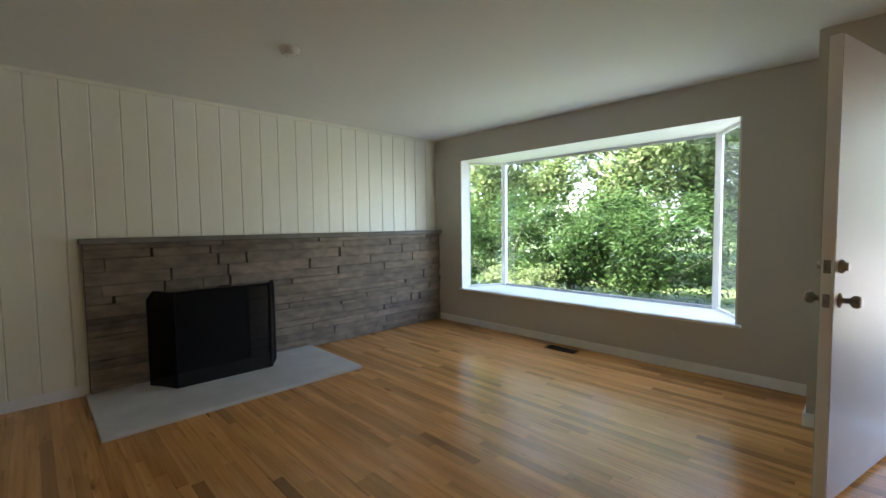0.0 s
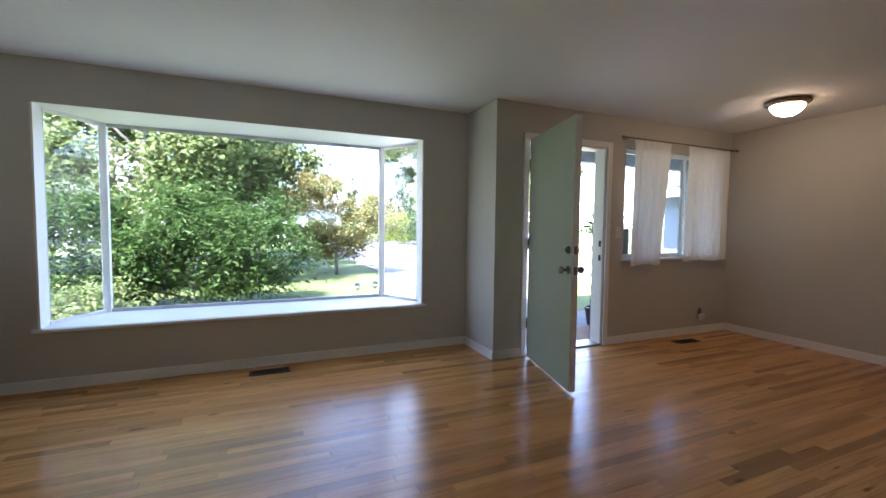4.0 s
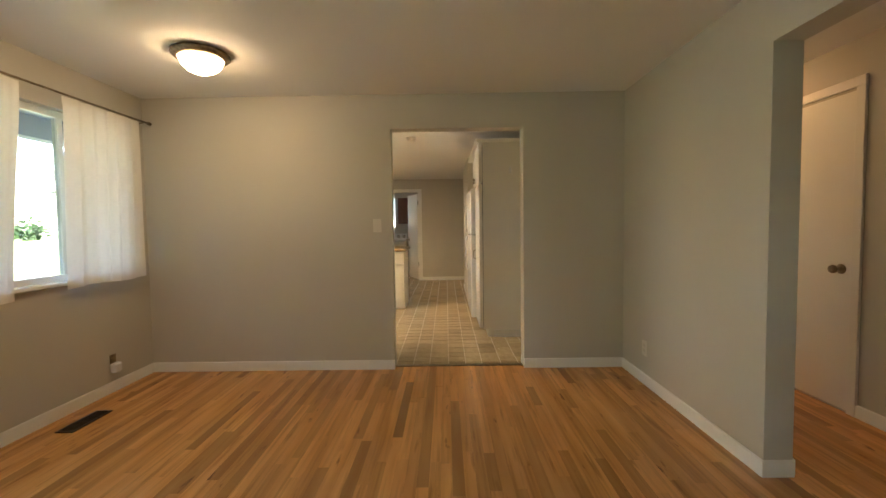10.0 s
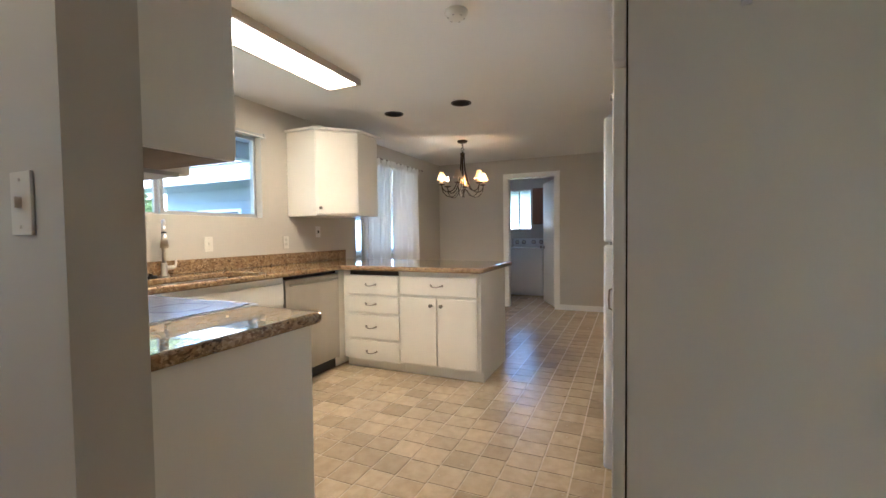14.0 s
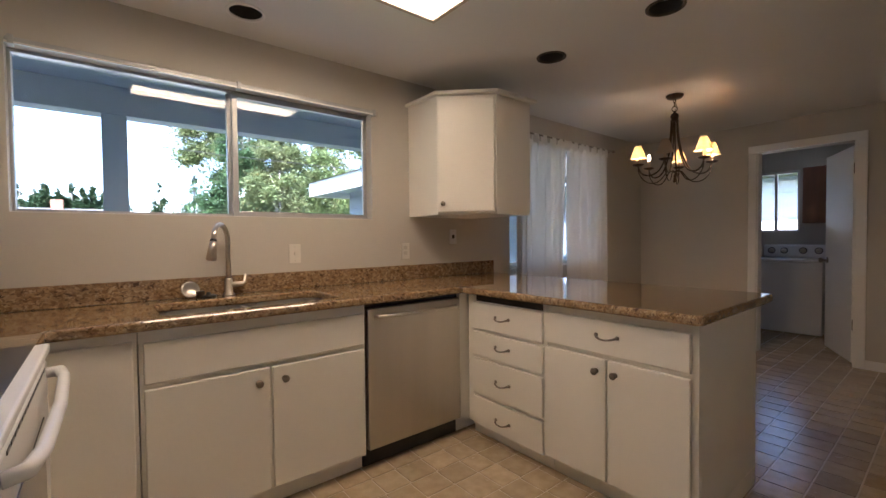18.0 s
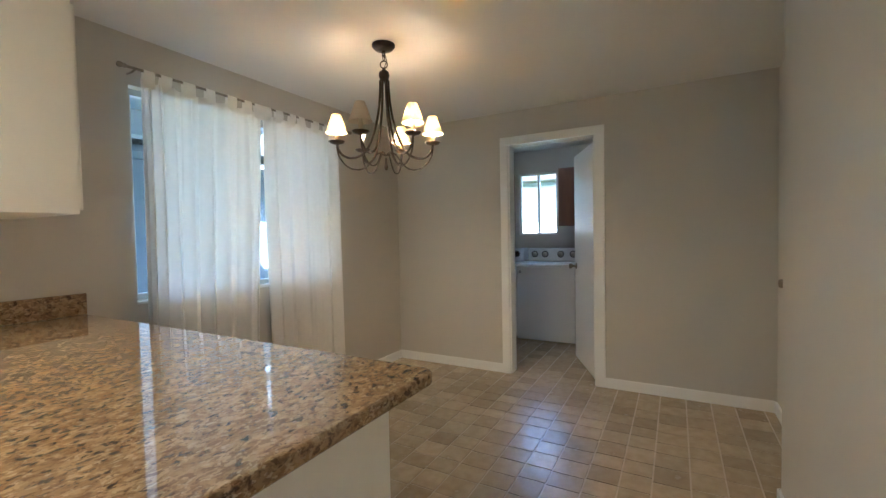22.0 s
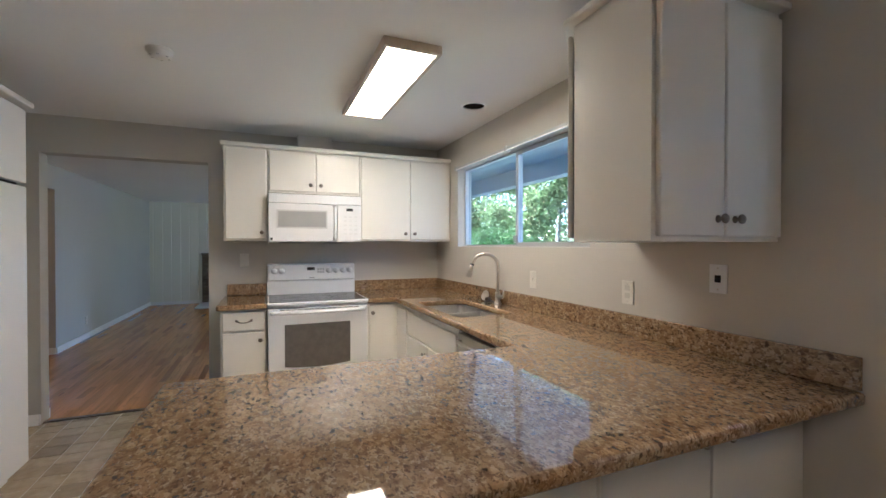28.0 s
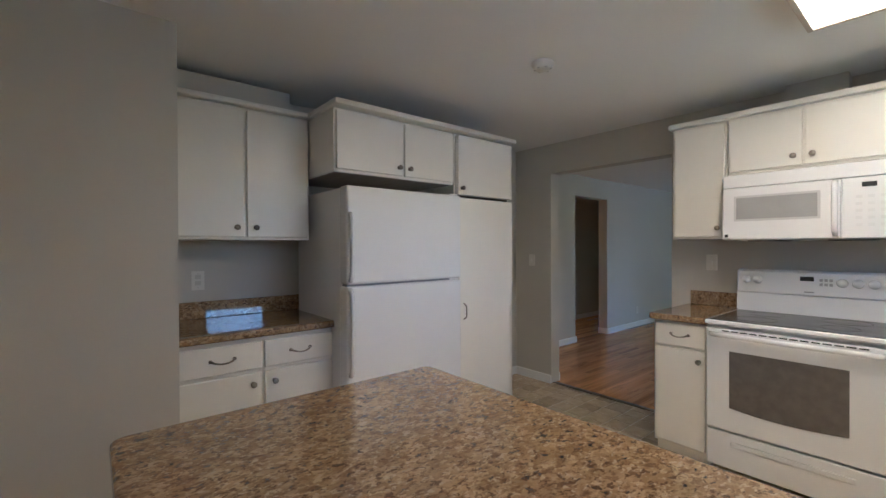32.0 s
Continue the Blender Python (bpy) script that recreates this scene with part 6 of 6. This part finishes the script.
t = thing("wheeled_bin", (13.6, 22.1, -0.135), "blue plastic wheeled bin standing across the drive", "bin")
part("tub", prism([(13.32, 21.82), (13.88, 21.82), (13.88, 22.42), (13.32, 22.42)], -0.09, 0.80, bevel=0.03), BINBLUE, t)
part("lid", box(13.28, 13.92, 21.76, 22.46, 0.802, 0.87, 0.02), BINBLUE, t, "blue hinged lid")
part("grip_bar", tube([(13.36, 22.50, 0.80), (13.84, 22.50, 0.80)], 0.015, 8), BLACK, t)
for x in (13.34, 13.84):
    part("wheel", lathe([(0, -0.02), (0.09, -0.02), (0.1, 0), (0.09, 0.02), (0, 0.02)], (x, 22.42, -0.035), 16, axis="x"), BLACK, t)

# detached garage beside the kitchen
g = thing("garage", (10.5, 7.2, -0.16), "blue-grey garage with white eaves beside the kitchen", "garage")
part("wall", solid([8.6, 8.72, 14.0], [5.9, 8.3], [-0.16, 0.9, 1.75, 2.196], lambda x, y, z: True), SIDING_BLUE, g)
for i in range(11):
    part("siding_board", box(8.585, 8.6, 5.9, 8.3, -0.1 + i * 0.205, 0.098 + i * 0.205, 0.002), SIDING_BLUE, g)
w = part("window", box(8.575, 8.60, 6.5, 7.5, 0.95, 1.62, 0.004), FASCIA, g, "white framed garage window")
part("pane", box(8.570, 8.5745, 6.56, 7.44, 1.0, 1.57), surf("dark_pane", (0.05, 0.07, 0.09), None, 3, 0.05), w)
part("fascia", box(7.98, 8.02, 5.5, 8.65, 1.96, 2.196, 0.004), FASCIA, g, "sunlit white fascia board")
part("fascia", box(8.021, 14.4, 8.61, 8.65, 1.96, 2.196, 0.004), FASCIA, g)
part("soffit", box(8.021, 14.4, 5.5, 8.61, 2.05, 2.1), SIDING_BLUE, g)
bm = bmesh.new()
q = [bm.verts.new(v) for v in ((7.95, 5.45, 2.2), (7.95, 8.7, 2.2), (14.4, 8.7, 2.2), (14.4, 5.45, 2.2), (11.2, 5.45, 3.3), (11.2, 8.7, 3.3))]
for f in ((0, 1, 5, 4), (4, 5, 2, 3), (0, 4, 3), (1, 2, 5), (0, 3, 2, 1)):
    bm.faces.new([q[i] for i in f])
part("roof", bm, ROOFING, g)

# neighbour walls and houses
n = thing("neighbour_house", (19, 2.5, -0.16), "pale neighbouring house seen from the laundry window", "house")
part("wall", box(17, 22, -3, 8, -0.16, 2.5), SIDING, n)
for i in range(9):
    part("siding_board", box(16.97, 17.0, -3, 8, -0.1 + i * 0.28, 0.17 + i * 0.28, 0.004), FASCIA, n)
part("roof", prism([(16.5, -3.5), (22.5, -3.5), (22.5, 8.5), (16.5, 8.5)], 2.5, 2.72), ROOFING, n)


def house(x, y, w, d, hgt, wall_mat, label, chimney=False, garage=False):
    t = thing("house", (x, y, -0.16), label, "house")
    part("wall", box(x - w / 2, x + w / 2, y, y + d, -0.16, hgt), wall_mat, t)
    bm = bmesh.new()
    v = [bm.verts.new(p) for p in ((x - w / 2 - 0.6, y - 0.6, hgt), (x + w / 2 + 0.6, y - 0.6, hgt), (x + w / 2 + 0.6, y + d + 0.6, hgt), (x - w / 2 - 0.6, y + d + 0.6, hgt), (x - w / 2 + 0.4, y + d / 2, hgt + 1.5), (x + w / 2 - 0.4, y + d / 2, hgt + 1.5))]
    for f in ((0, 1, 5, 4), (2, 3, 4, 5), (1, 2, 5), (3, 0, 4), (3, 2, 1, 0)):
        bm.faces.new([v[i] for i in f])
    rf = part("roof", bm, ROOFING, t)
    if chimney:
        part("chimney", box(x + 0.8, x + 1.6, y + d / 2 - 0.4, y + d / 2 + 0.4, hgt, hgt + 2.2), BRICK, rf)
    if garage:
        part("garage_door", box(x - w / 2 + 0.5, x - w / 2 + 5.3, y - 0.05, y - 0.002, -0.16, 2.1), FASCIA, t)
        part("brick_front", box(x - w / 2 + 5.8, x + w / 2, y - 0.08, y - 0.002, -0.16, 1.4), BRICK, t)
    for k in range(3):
        wx = x + w / 2 - 1.6 - k * 1.9
        q = part("window", box(wx, wx + 1.0, y - 0.09, y - 0.01, 0.9, 2.0), FASCIA, t)
        part("pane", box(wx + 0.08, wx + 0.92, y - 0.1, y - 0.0905, 0.98, 1.92), surf("house_pane", (0.05, 0.06, 0.07), None, 3, 0.05), q)
    return t


house(27, 52, 14, 8, 2.6, surf("tan_brick_wall", (0.46, 0.35, 0.30), (0.40, 0.30, 0.25), 3, 0.85), "tan brick house with garage and brick front across the drive", False, True)
house(1.0, 46, 12, 8, 2.6, SIDING, "far low house with a brick chimney", True)
house(-14, 46, 14, 8, 2.6, FASCIA, "far pale house behind the shrubs")


# ---- plants ----
def leaves(rng, clumps, count, size, slim, droop=0.3):
    """Many small folded leaves scattered over clumps (x, y, z, rx, ry, rz); returns vertices and faces."""
    c = np.array(clumps)
    vol = np.cbrt(c[:, 3] * c[:, 4] * c[:, 5]) ** 2
    pick = rng.choice(len(c), count, p=vol / vol.sum())
    d = rng.normal(size=(count, 3))
    d /= np.linalg.norm(d, axis=1)[:, None]
    rad = np.minimum(np.abs(rng.normal(0, 0.62, count)), 1.5) + 0.12
    p = c[pick, :3] + d * rad[:, None] * c[pick, 3:]
    a = rng.uniform(0, math.tau, count)
    out = np.stack([np.cos(a), np.sin(a), rng.uniform(-0.6, 0.5, count) - droop], 1) + 0.6 * d
    out /= np.linalg.norm(out, axis=1)[:, None]
    up = rng.normal(size=(count, 3)) * 0.5 + np.array([0, 0, 1.0])
    side = np.cross(out, up)
    side /= np.linalg.norm(side, axis=1)[:, None]
    s = size * rng.uniform(0.6, 1.25, count)[:, None]
    nrm = np.cross(side, out)
    v = np.stack([p - out * s * 0.5, p + side * s * slim + nrm * s * 0.06, p + out * s * 0.5, p - side * s * slim + nrm * s * 0.06], 1).reshape(-1, 3)
    return v, np.arange(count * 4).reshape(-1, 4)


def crown_part(name, parent, v, f, material):
    me = bpy.data.meshes.new(name)
    me.from_pydata((v - np.array(BASE[parent])).tolist(), [], f.tolist())
    me.materials.append(material)
    ob = new(name, me)
    ob.parent = parent
    return ob


def tree(x, y, height, spread, material, seed, label, count=6000, size=0.2, trunk=0.14, low=0.35, bark=None, lean=0.0, clump=0.27):
    rng = np.random.default_rng(seed)
    t = thing("tree", (x, y, -0.16), label, "tree")
    z0 = -0.16
    top = Vector((x + lean, y, z0 + height * 0.8))
    part("trunk", tube([(x, y, z0), (x + lean * 0.2, y, z0 + height * 0.25), (x + lean * 0.6, y + 0.1, z0 + height * 0.5), top], [trunk, trunk * 0.8, trunk * 0.55, trunk * 0.2], 8), bark or BARK, t, "", True)
    clumps = []
    for i in range(44):
        a, h = rng.uniform(0, math.tau), rng.uniform(low, 0.95)
        q = spread * math.sin(math.pi * min(max((h - low * 0.75) / (1.08 - low * 0.75), 0.05), 1)) ** 0.7 * math.sqrt(rng.uniform(0.05, 0.95))
        e = Vector((x + lean * h + q * math.cos(a), y + q * math.sin(a), z0 + height * h))
        clumps.append((*e, spread * rng.uniform(0.7, 1.2) * clump, spread * rng.uniform(0.7, 1.2) * clump, spread * rng.uniform(0.5, 0.8) * clump))
        if i < 7:
            b = Vector((x + lean * h * 0.5, y, z0 + height * h * 0.62))
            part("limb", tube([b, (b + e) / 2 + Vector((0, 0, 0.15)), e], [trunk * 0.4, trunk * 0.26, trunk * 0.08], 6), bark or BARK, t, "", True)
    v, f = leaves(rng, clumps, count, size, 0.34)
    crown_part("crown", t, v, f, material)
    return t


def conifer(x, y, height, spread, seed, label, count=2200, size=0.3, material=None, low=0.08):
    rng = np.random.default_rng(seed)
    t = thing("conifer", (x, y, -0.16), label, "tree", "far conifers")
    part("trunk", tube([(x, y, -0.16), (x, y, height)], [0.16, 0.02], 6), BARK, t)
    clumps = []
    for i in range(26):
        h = rng.uniform(low, 0.97)
        a = rng.uniform(0, math.tau)
        q = spread * (1 - h) * 0.65
        clumps.append((x + q * math.cos(a), y + q * math.sin(a), height * h, spread * (1.08 - h) * 0.45, spread * (1.08 - h) * 0.45, 0.16 * height * (1.1 - h) + 0.1))
    v, f = leaves(rng, clumps, count, size, 0.2, 0.5)
    crown_part("crown", t, v, f, material or LEAF_C)
    return t


def shrub(name, x, y, rx, ry, h, material, seed, label, count=6000, size=0.12, slim=0.2, n=26):
    rng = np.random.default_rng(seed)
    t = thing(name, (x, y, -0.16), label, "shrub")
    clumps = []
    for i in range(n):
        a, q = rng.uniform(0, math.tau), math.sqrt(rng.uniform(0, 1)) * 0.8
        z = h * rng.uniform(0.18, 0.86) * (1 - 0.35 * q)
        e = Vector((x + rx * q * math.cos(a), y + ry * q * math.sin(a), z - 0.16))
        clumps.append((*e, rx * rng.uniform(0.2, 0.36), ry * rng.uniform(0.25, 0.42), h * rng.uniform(0.13, 0.22)))
        if i < 8:
            part("stem", tube([(x + rng.uniform(-0.2, 0.2), y + rng.uniform(-0.2, 0.2), -0.16), (Vector((x, y, -0.16)) + e) / 2 + Vector((0, 0, 0.1)), e], [0.035, 0.024, 0.01], 6), BARK, t, "", True)
    v, f = leaves(rng, clumps, count, size, slim, 0.25)
    crown_part("crown", t, v, f, material)
    return t


shrub("rhododendron", -1.55, 7.9, 1.75, 1.3, 2.25, LEAF_A, 1, "large glossy dark green rhododendron before the bay", 24000, 0.105, 0.16, 46)
shrub("rhododendron", -4.3, 7.6, 2.0, 1.4, 2.4, LEAF_A, 2, "large glossy dark green rhododendron before the bay", 20000, 0.11, 0.16, 46)
shrub("bush", -2.9, 6.6, 0.9, 0.5, 0.85, LEAF_B, 3, "low pale green bush at the shrub's foot", 5000, 0.08, 0.2, 14)
tree(-3.2, 11.2, 6.5, 2.8, LEAF_B, 4, "tall pale-leaved tree behind the rhododendron", 40000, 0.12, 0.10, 0.14)
tree(-7.0, 10.5, 7.0, 3.2, LEAF_B, 5, "tall pale-leaved tree behind the rhododendron", 34000, 0.13, 0.12, 0.14)
tree(-2.0, 18.5, 8.4, 2.9, LEAF_B, 31, "tall pale-leaved tree at the back of the lawn", 34000, 0.15, 0.14, 0.1)
tree(-1.3, 14.6, 6.8, 2.3, LEAF_B, 6, "tall pale-leaved tree on the lawn's edge", 32000, 0.13, 0.11, 0.14)
tree(-5.0, 16.0, 9.0, 4.0, LEAF_B, 7, "pale green tree at the back of the lawn", 20000, 0.18, 0.16, 0.12)
tree(-10.5, 15.0, 8.5, 4.0, LEAF_B, 17, "tall green tree at the side of the lawn", 14000, 0.2, 0.16, 0.12)
tree(12.6, 24.5, 6.4, 2.3, LEAF_M, 22, "leafy tree with pale trunk beside the drive", 20000, 0.16, 0.13, 0.3)
tree(0.95, 12.4, 2.8, 1.5, LEAF_R, 8, "small bronze-leaved ornamental tree on the lawn", 20000, 0.08, 0.05, 0.2)
tree(15.6, 40.0, 14.0, 4.8, LEAF_M, 9, "large leafy maple with pale leaning trunk", 60000, 0.24, 0.34, 0.2, lean=-1.2)
tree(19.5, 45.0, 17.0, 6.5, LEAF_B, 10, "large leafy tree behind the tan house", 44000, 0.3, 0.38, 0.18)
tree(26.0, 43.0, 15.0, 6.5, LEAF_R, 11, "tall bronze-leaved tree behind the tan house", 34000, 0.3, 0.36, 0.2)
tree(16.0, 23.0, 6.8, 2.6, LEAF_B, 18, "leafy tree beyond the garage roof", 16000, 0.15, 0.14, 0.22)
conifer(10.9, 26.5, 8.6, 3.3, 23, "broad green conifer beside the drive", 16000, 0.26, LEAF_F)
for i, (x, hgt) in enumerate(((-2.2, 6.3), (-1.2, 7.0), (0.0, 6.6), (0.9, 7.2), (1.9, 6.6), (2.8, 7.4), (3.7, 6.7), (4.5, 7.2), (5.3, 6.5), (6.2, 6.8))):
    conifer(x, 57.0 + i % 3, hgt, 2.4, 80 + i, "far dark conifer against the sky", 3600, 0.4, None, 0.45)
conifer(10.6, 38.0, 6.5, 2.2, 12, "dark conifer beside the leafy maple", 5000, 0.3)
shrub("hedge", 8.6, 30.0, 1.9, 0.9, 2.9, LEAF_Y, 13, "bright yellow-green clipped hedge by the drive", 9000, 0.15, 0.3, 40)
shrub("hedge", 2.2, 30.0, 4.0, 1.0, 1.9, LEAF_B, 14, "green hedge at the far edge of the lawn", 9000, 0.18, 0.3, 40)
shrub("bush", 14.0, 34.5, 0.5, 0.5, 1.6, LEAF_RED, 15, "red-leaved ornamental bush by the tan house", 3000, 0.15, 0.3, 20)
for i in range(13):
    rng_x = random.Random(40 + i)
    conifer(-26 + i * 5.2 + rng_x.uniform(-1.5, 1.5), 54 + rng_x.uniform(-4, 8), rng_x.uniform(5.5, 10.5), rng_x.uniform(1.8, 2.6), 50 + i, "far dark conifer against the sky", 1300, 0.6)
rng = np.random.default_rng(77)
t = thing("far_woods", (0, 80, -0.16), "distant line of dark woods along the horizon", "woods", kind="stuff")
v, f = leaves(rng, [(-90 + i * 6, 78 + (i % 3) * 3, 1.6, 4.5, 3, 2.6 + (i * 7 % 5) * 0.35) for i in range(31)], 9000, 0.9, 0.4)
crown_part("woods", t, v, f, LEAF_C)
tag_wire = thing("power_line", (5, 14, 4.6), "thin overhead power lines", "power line")
for z, y in ((4.73, 20.0), (6.1, 24.0)):
    part("wire", tube([(-40, y, z + 2.4), (-10, y, z + 0.7), (3, y, z + 0.13), (9, y, z - 0.13), (25, y, z - 0.2), (60, y, z + 1.2)], 0.016, 5), BLACK, tag_wire)

# ---- many small pieces: panel boards, stones, floor boards, tiles ----
ww = bpy.data.objects["wall_west"]
BASE[ww] = Vector(ww.location)
y, k = YB, 0
rnd = random.Random(5)
while y > YS + 0.02:
    wdt = 0.1755 + (0.006 if k % 2 else -0.006)
    lo = max(y - wdt, YS)
    bm = box(XW + 0.0005, XW + 0.012, lo + 0.0006, y - 0.0006, 0.0 if y < 1.0 else 1.0, H - 0.002)
    e = [q for q in bm.edges if abs(q.verts[0].co.z - q.verts[1].co.z) > 0.5 and q.verts[0].co.x > XW + 0.01]
    bmesh.ops.bevel(bm, geom=e, offset=0.006, segments=1, affect="EDGES")
    part("panel_board", bm, CREAM, ww)
    y, k = lo, k + 1

t = bpy.data.objects["fireplace"]
BASE[t] = Vector(t.location)
rnd = random.Random(21)
z = 0.004
while z < 1.12:
    hgt = min(rnd.choice((0.042, 0.055, 0.07, 0.085, 0.10)), 1.128 - z)
    if 1.128 - z - hgt < 0.03:
        hgt = 1.128 - z
    y = Y0 + rnd.uniform(-0.1, 0.0)
    while y < Y1 - 0.01:
        wdt = rnd.uniform(0.14, 0.95) * (1.1 if hgt < 0.07 else 0.85)
        a, b = max(y, Y0), min(y + wdt, Y1 - 0.002)
        y += wdt
        if b - a < 0.03:
            continue
        spans = [(a, b)]
        if z < FO[3] and z + hgt > FO[2]:
            spans = [(p, q) for p, q in ((a, min(b, FO[0])), (max(a, FO[1]), b)) if q - p > 0.02]
        for p, q in spans:
            g, slit = rnd.uniform(0.0006, 0.002), rnd.uniform(0.008, 0.02) if rnd.random() < 0.6 else 0.0
            x1 = XF + rnd.uniform(0.012, 0.03)
            bm = box(XF - 0.004, x1, p + g, q - g - slit, z + 0.0012, z + hgt - 0.0012)
            for v in bm.verts:
                v.co.y += rnd.uniform(-0.003, 0.003)
                v.co.z += rnd.uniform(-0.0015, 0.0015)
                if v.co.x > XF:
                    v.co.x += rnd.uniform(-0.003, 0.003)
                v.co.y = min(v.co.y, Y1 - 0.002)
            fr = [e for e in bm.edges if all(v.co.x > XF for v in e.verts)]
            bmesh.ops.bevel(bm, geom=fr, offset=0.0025, segments=1, affect="EDGES")
            part("stone", bm, STONE, t)
    z += hgt

# oak strips
fb = bpy.data.objects["floor_base"]
BASE[fb] = Vector(fb.location)
rnd = random.Random(31)
W = 0.0572
rest_v, rest_f, near, shared = [], [], 0, {}
row = 0
y = -1.245
while y < YB - 0.005:
    y1 = min(y + W, YB - 0.001)
    x = (-0.87 if y1 < YS - 0.14 else XW + 0.001) - rnd.uniform(0, 0.6)
    end = 5.24 if y1 < YS - 0.14 else 4.205 if y1 < YN + 0.02 else 0.93
    start = -0.87 if y1 < YS - 0.14 else XW + 0.001
    while x < end:
        length = round(rnd.choice((0.3, 0.45, 0.6, 0.8, 1.1, 1.5)) + rnd.uniform(-0.08, 0.08), 2)
        a, b = max(x, start), min(x + length, end)
        x += length
        if b - a < 0.01:
            continue
        if 0.35 < y < 2.05 and a > -1.95 and near < 300:
            key = round(b - a, 2)
            if key not in shared:
                shared[key] = mesh_of("floor_board", box(-key / 2 + 0.0006, key / 2 - 0.0006, -W / 2 + 0.0003, W / 2 - 0.0003, -0.0045, 0.0), OAK)
            o = new("floor_board", shared[key])
            o.parent = fb
            o.location = Vector(((a + b) / 2, (y + y1) / 2, 0)) - BASE[fb]
            near += 1
        else:
            n = len(rest_v)
            p0, p1, q0, q1 = a + 0.0006, b - 0.0006, y + 0.0003, y1 - 0.0003
            rest_v += [(p0, q0, -0.0045), (p1, q0, -0.0045), (p1, q1, -0.0045), (p0, q1, -0.0045), (p0, q0, 0), (p1, q0, 0), (p1, q1, 0), (p0, q1, 0)]
            rest_f += [tuple(n + i for i in c) for c in ((4, 5, 6, 7), (0, 1, 5, 4), (1, 2, 6, 5), (2, 3, 7, 6), (3, 0, 4, 7))]
    y = y1
    row += 1
me = bpy.data.meshes.new("floor_boards")
me.from_pydata([(p[0] - fb.location.x, p[1] - fb.location.y, p[2] - fb.location.z) for p in rest_v], [], rest_f)
me.materials.append(OAK)
o = new("floor_boards", me)
o.parent = fb
tagged(o, "narrow golden oak strip flooring", kind="stuff")
fix("bedroom_floor", box(XW, 5.25, -4.5, -1.39, -0.003, 0.001), OAK, "oak floor of the room beyond the hall", "floor")

# vinyl tiles
kb = bpy.data.objects["kitchen_floor_base"]
BASE[kb] = Vector(kb.location)
COLUMNS, ROWS = (0.158, 0.132, 0.15, 0.14, 0.165), (0.155, 0.168, 0.146)
rest_v, rest_f, near, shared = [], [], 0, {}
y, j = 0.188, 0
rnd = random.Random(9)
while y < YN:
    tall = ROWS[j % 3]
    jog = rnd.uniform(-0.012, 0.012)
    x, i = 4.246 - 0.07, 0
    while x < XLE:
        wide = COLUMNS[(i + (j // 4) % 2) % 5]
        a, b, q0, q1 = max(x + jog, 4.246), min(x + jog + wide, XLE), y, min(y + tall, YN)
        whole = b - a > wide - 0.002 and q1 - q0 > tall - 0.002
        if whole and 0.9 < y < 2.3 and x < 9.3 and near < 300:
            if (wide, tall) not in shared:
                shared[wide, tall] = mesh_of("tile", box(-wide / 2 + 0.0041, wide / 2 - 0.0041, -tall / 2 + 0.0041, tall / 2 - 0.0041, -0.003, 0.0), VINYL)
            o = new("tile", shared[wide, tall])
            o.parent = kb
            o.location = Vector(((a + b) / 2, (q0 + q1) / 2, 0)) - BASE[kb]
            near += 1
        elif b - a > 0.012 and not (x > 9.05 and y < 0.45):
            n = len(rest_v)
            p0, p1, r0, r1 = a + 0.0041, b - 0.0041, q0 + 0.0041, q1 - 0.0041
            rest_v += [(p0, r0, -0.003), (p1, r0, -0.003), (p1, r1, -0.003), (p0, r1, -0.003), (p0, r0, 0), (p1, r0, 0), (p1, r1, 0), (p0, r1, 0)]
            rest_f += [tuple(n + k for k in c) for c in ((4, 5, 6, 7), (0, 1, 5, 4), (1, 2, 6, 5), (2, 3, 7, 6), (3, 0, 4, 7))]
        x += wide
        i += 1
    y += tall
    j += 1
me = bpy.data.meshes.new("floor_tiles")
me.from_pydata([(p[0] - kb.location.x, p[1] - kb.location.y, p[2] - kb.location.z) for p in rest_v], [], rest_f)
me.materials.append(VINYL)
o = new("floor_tiles", me)
o.parent = kb
tagged(o, "beige vinyl flooring in small square tiles", kind="stuff")
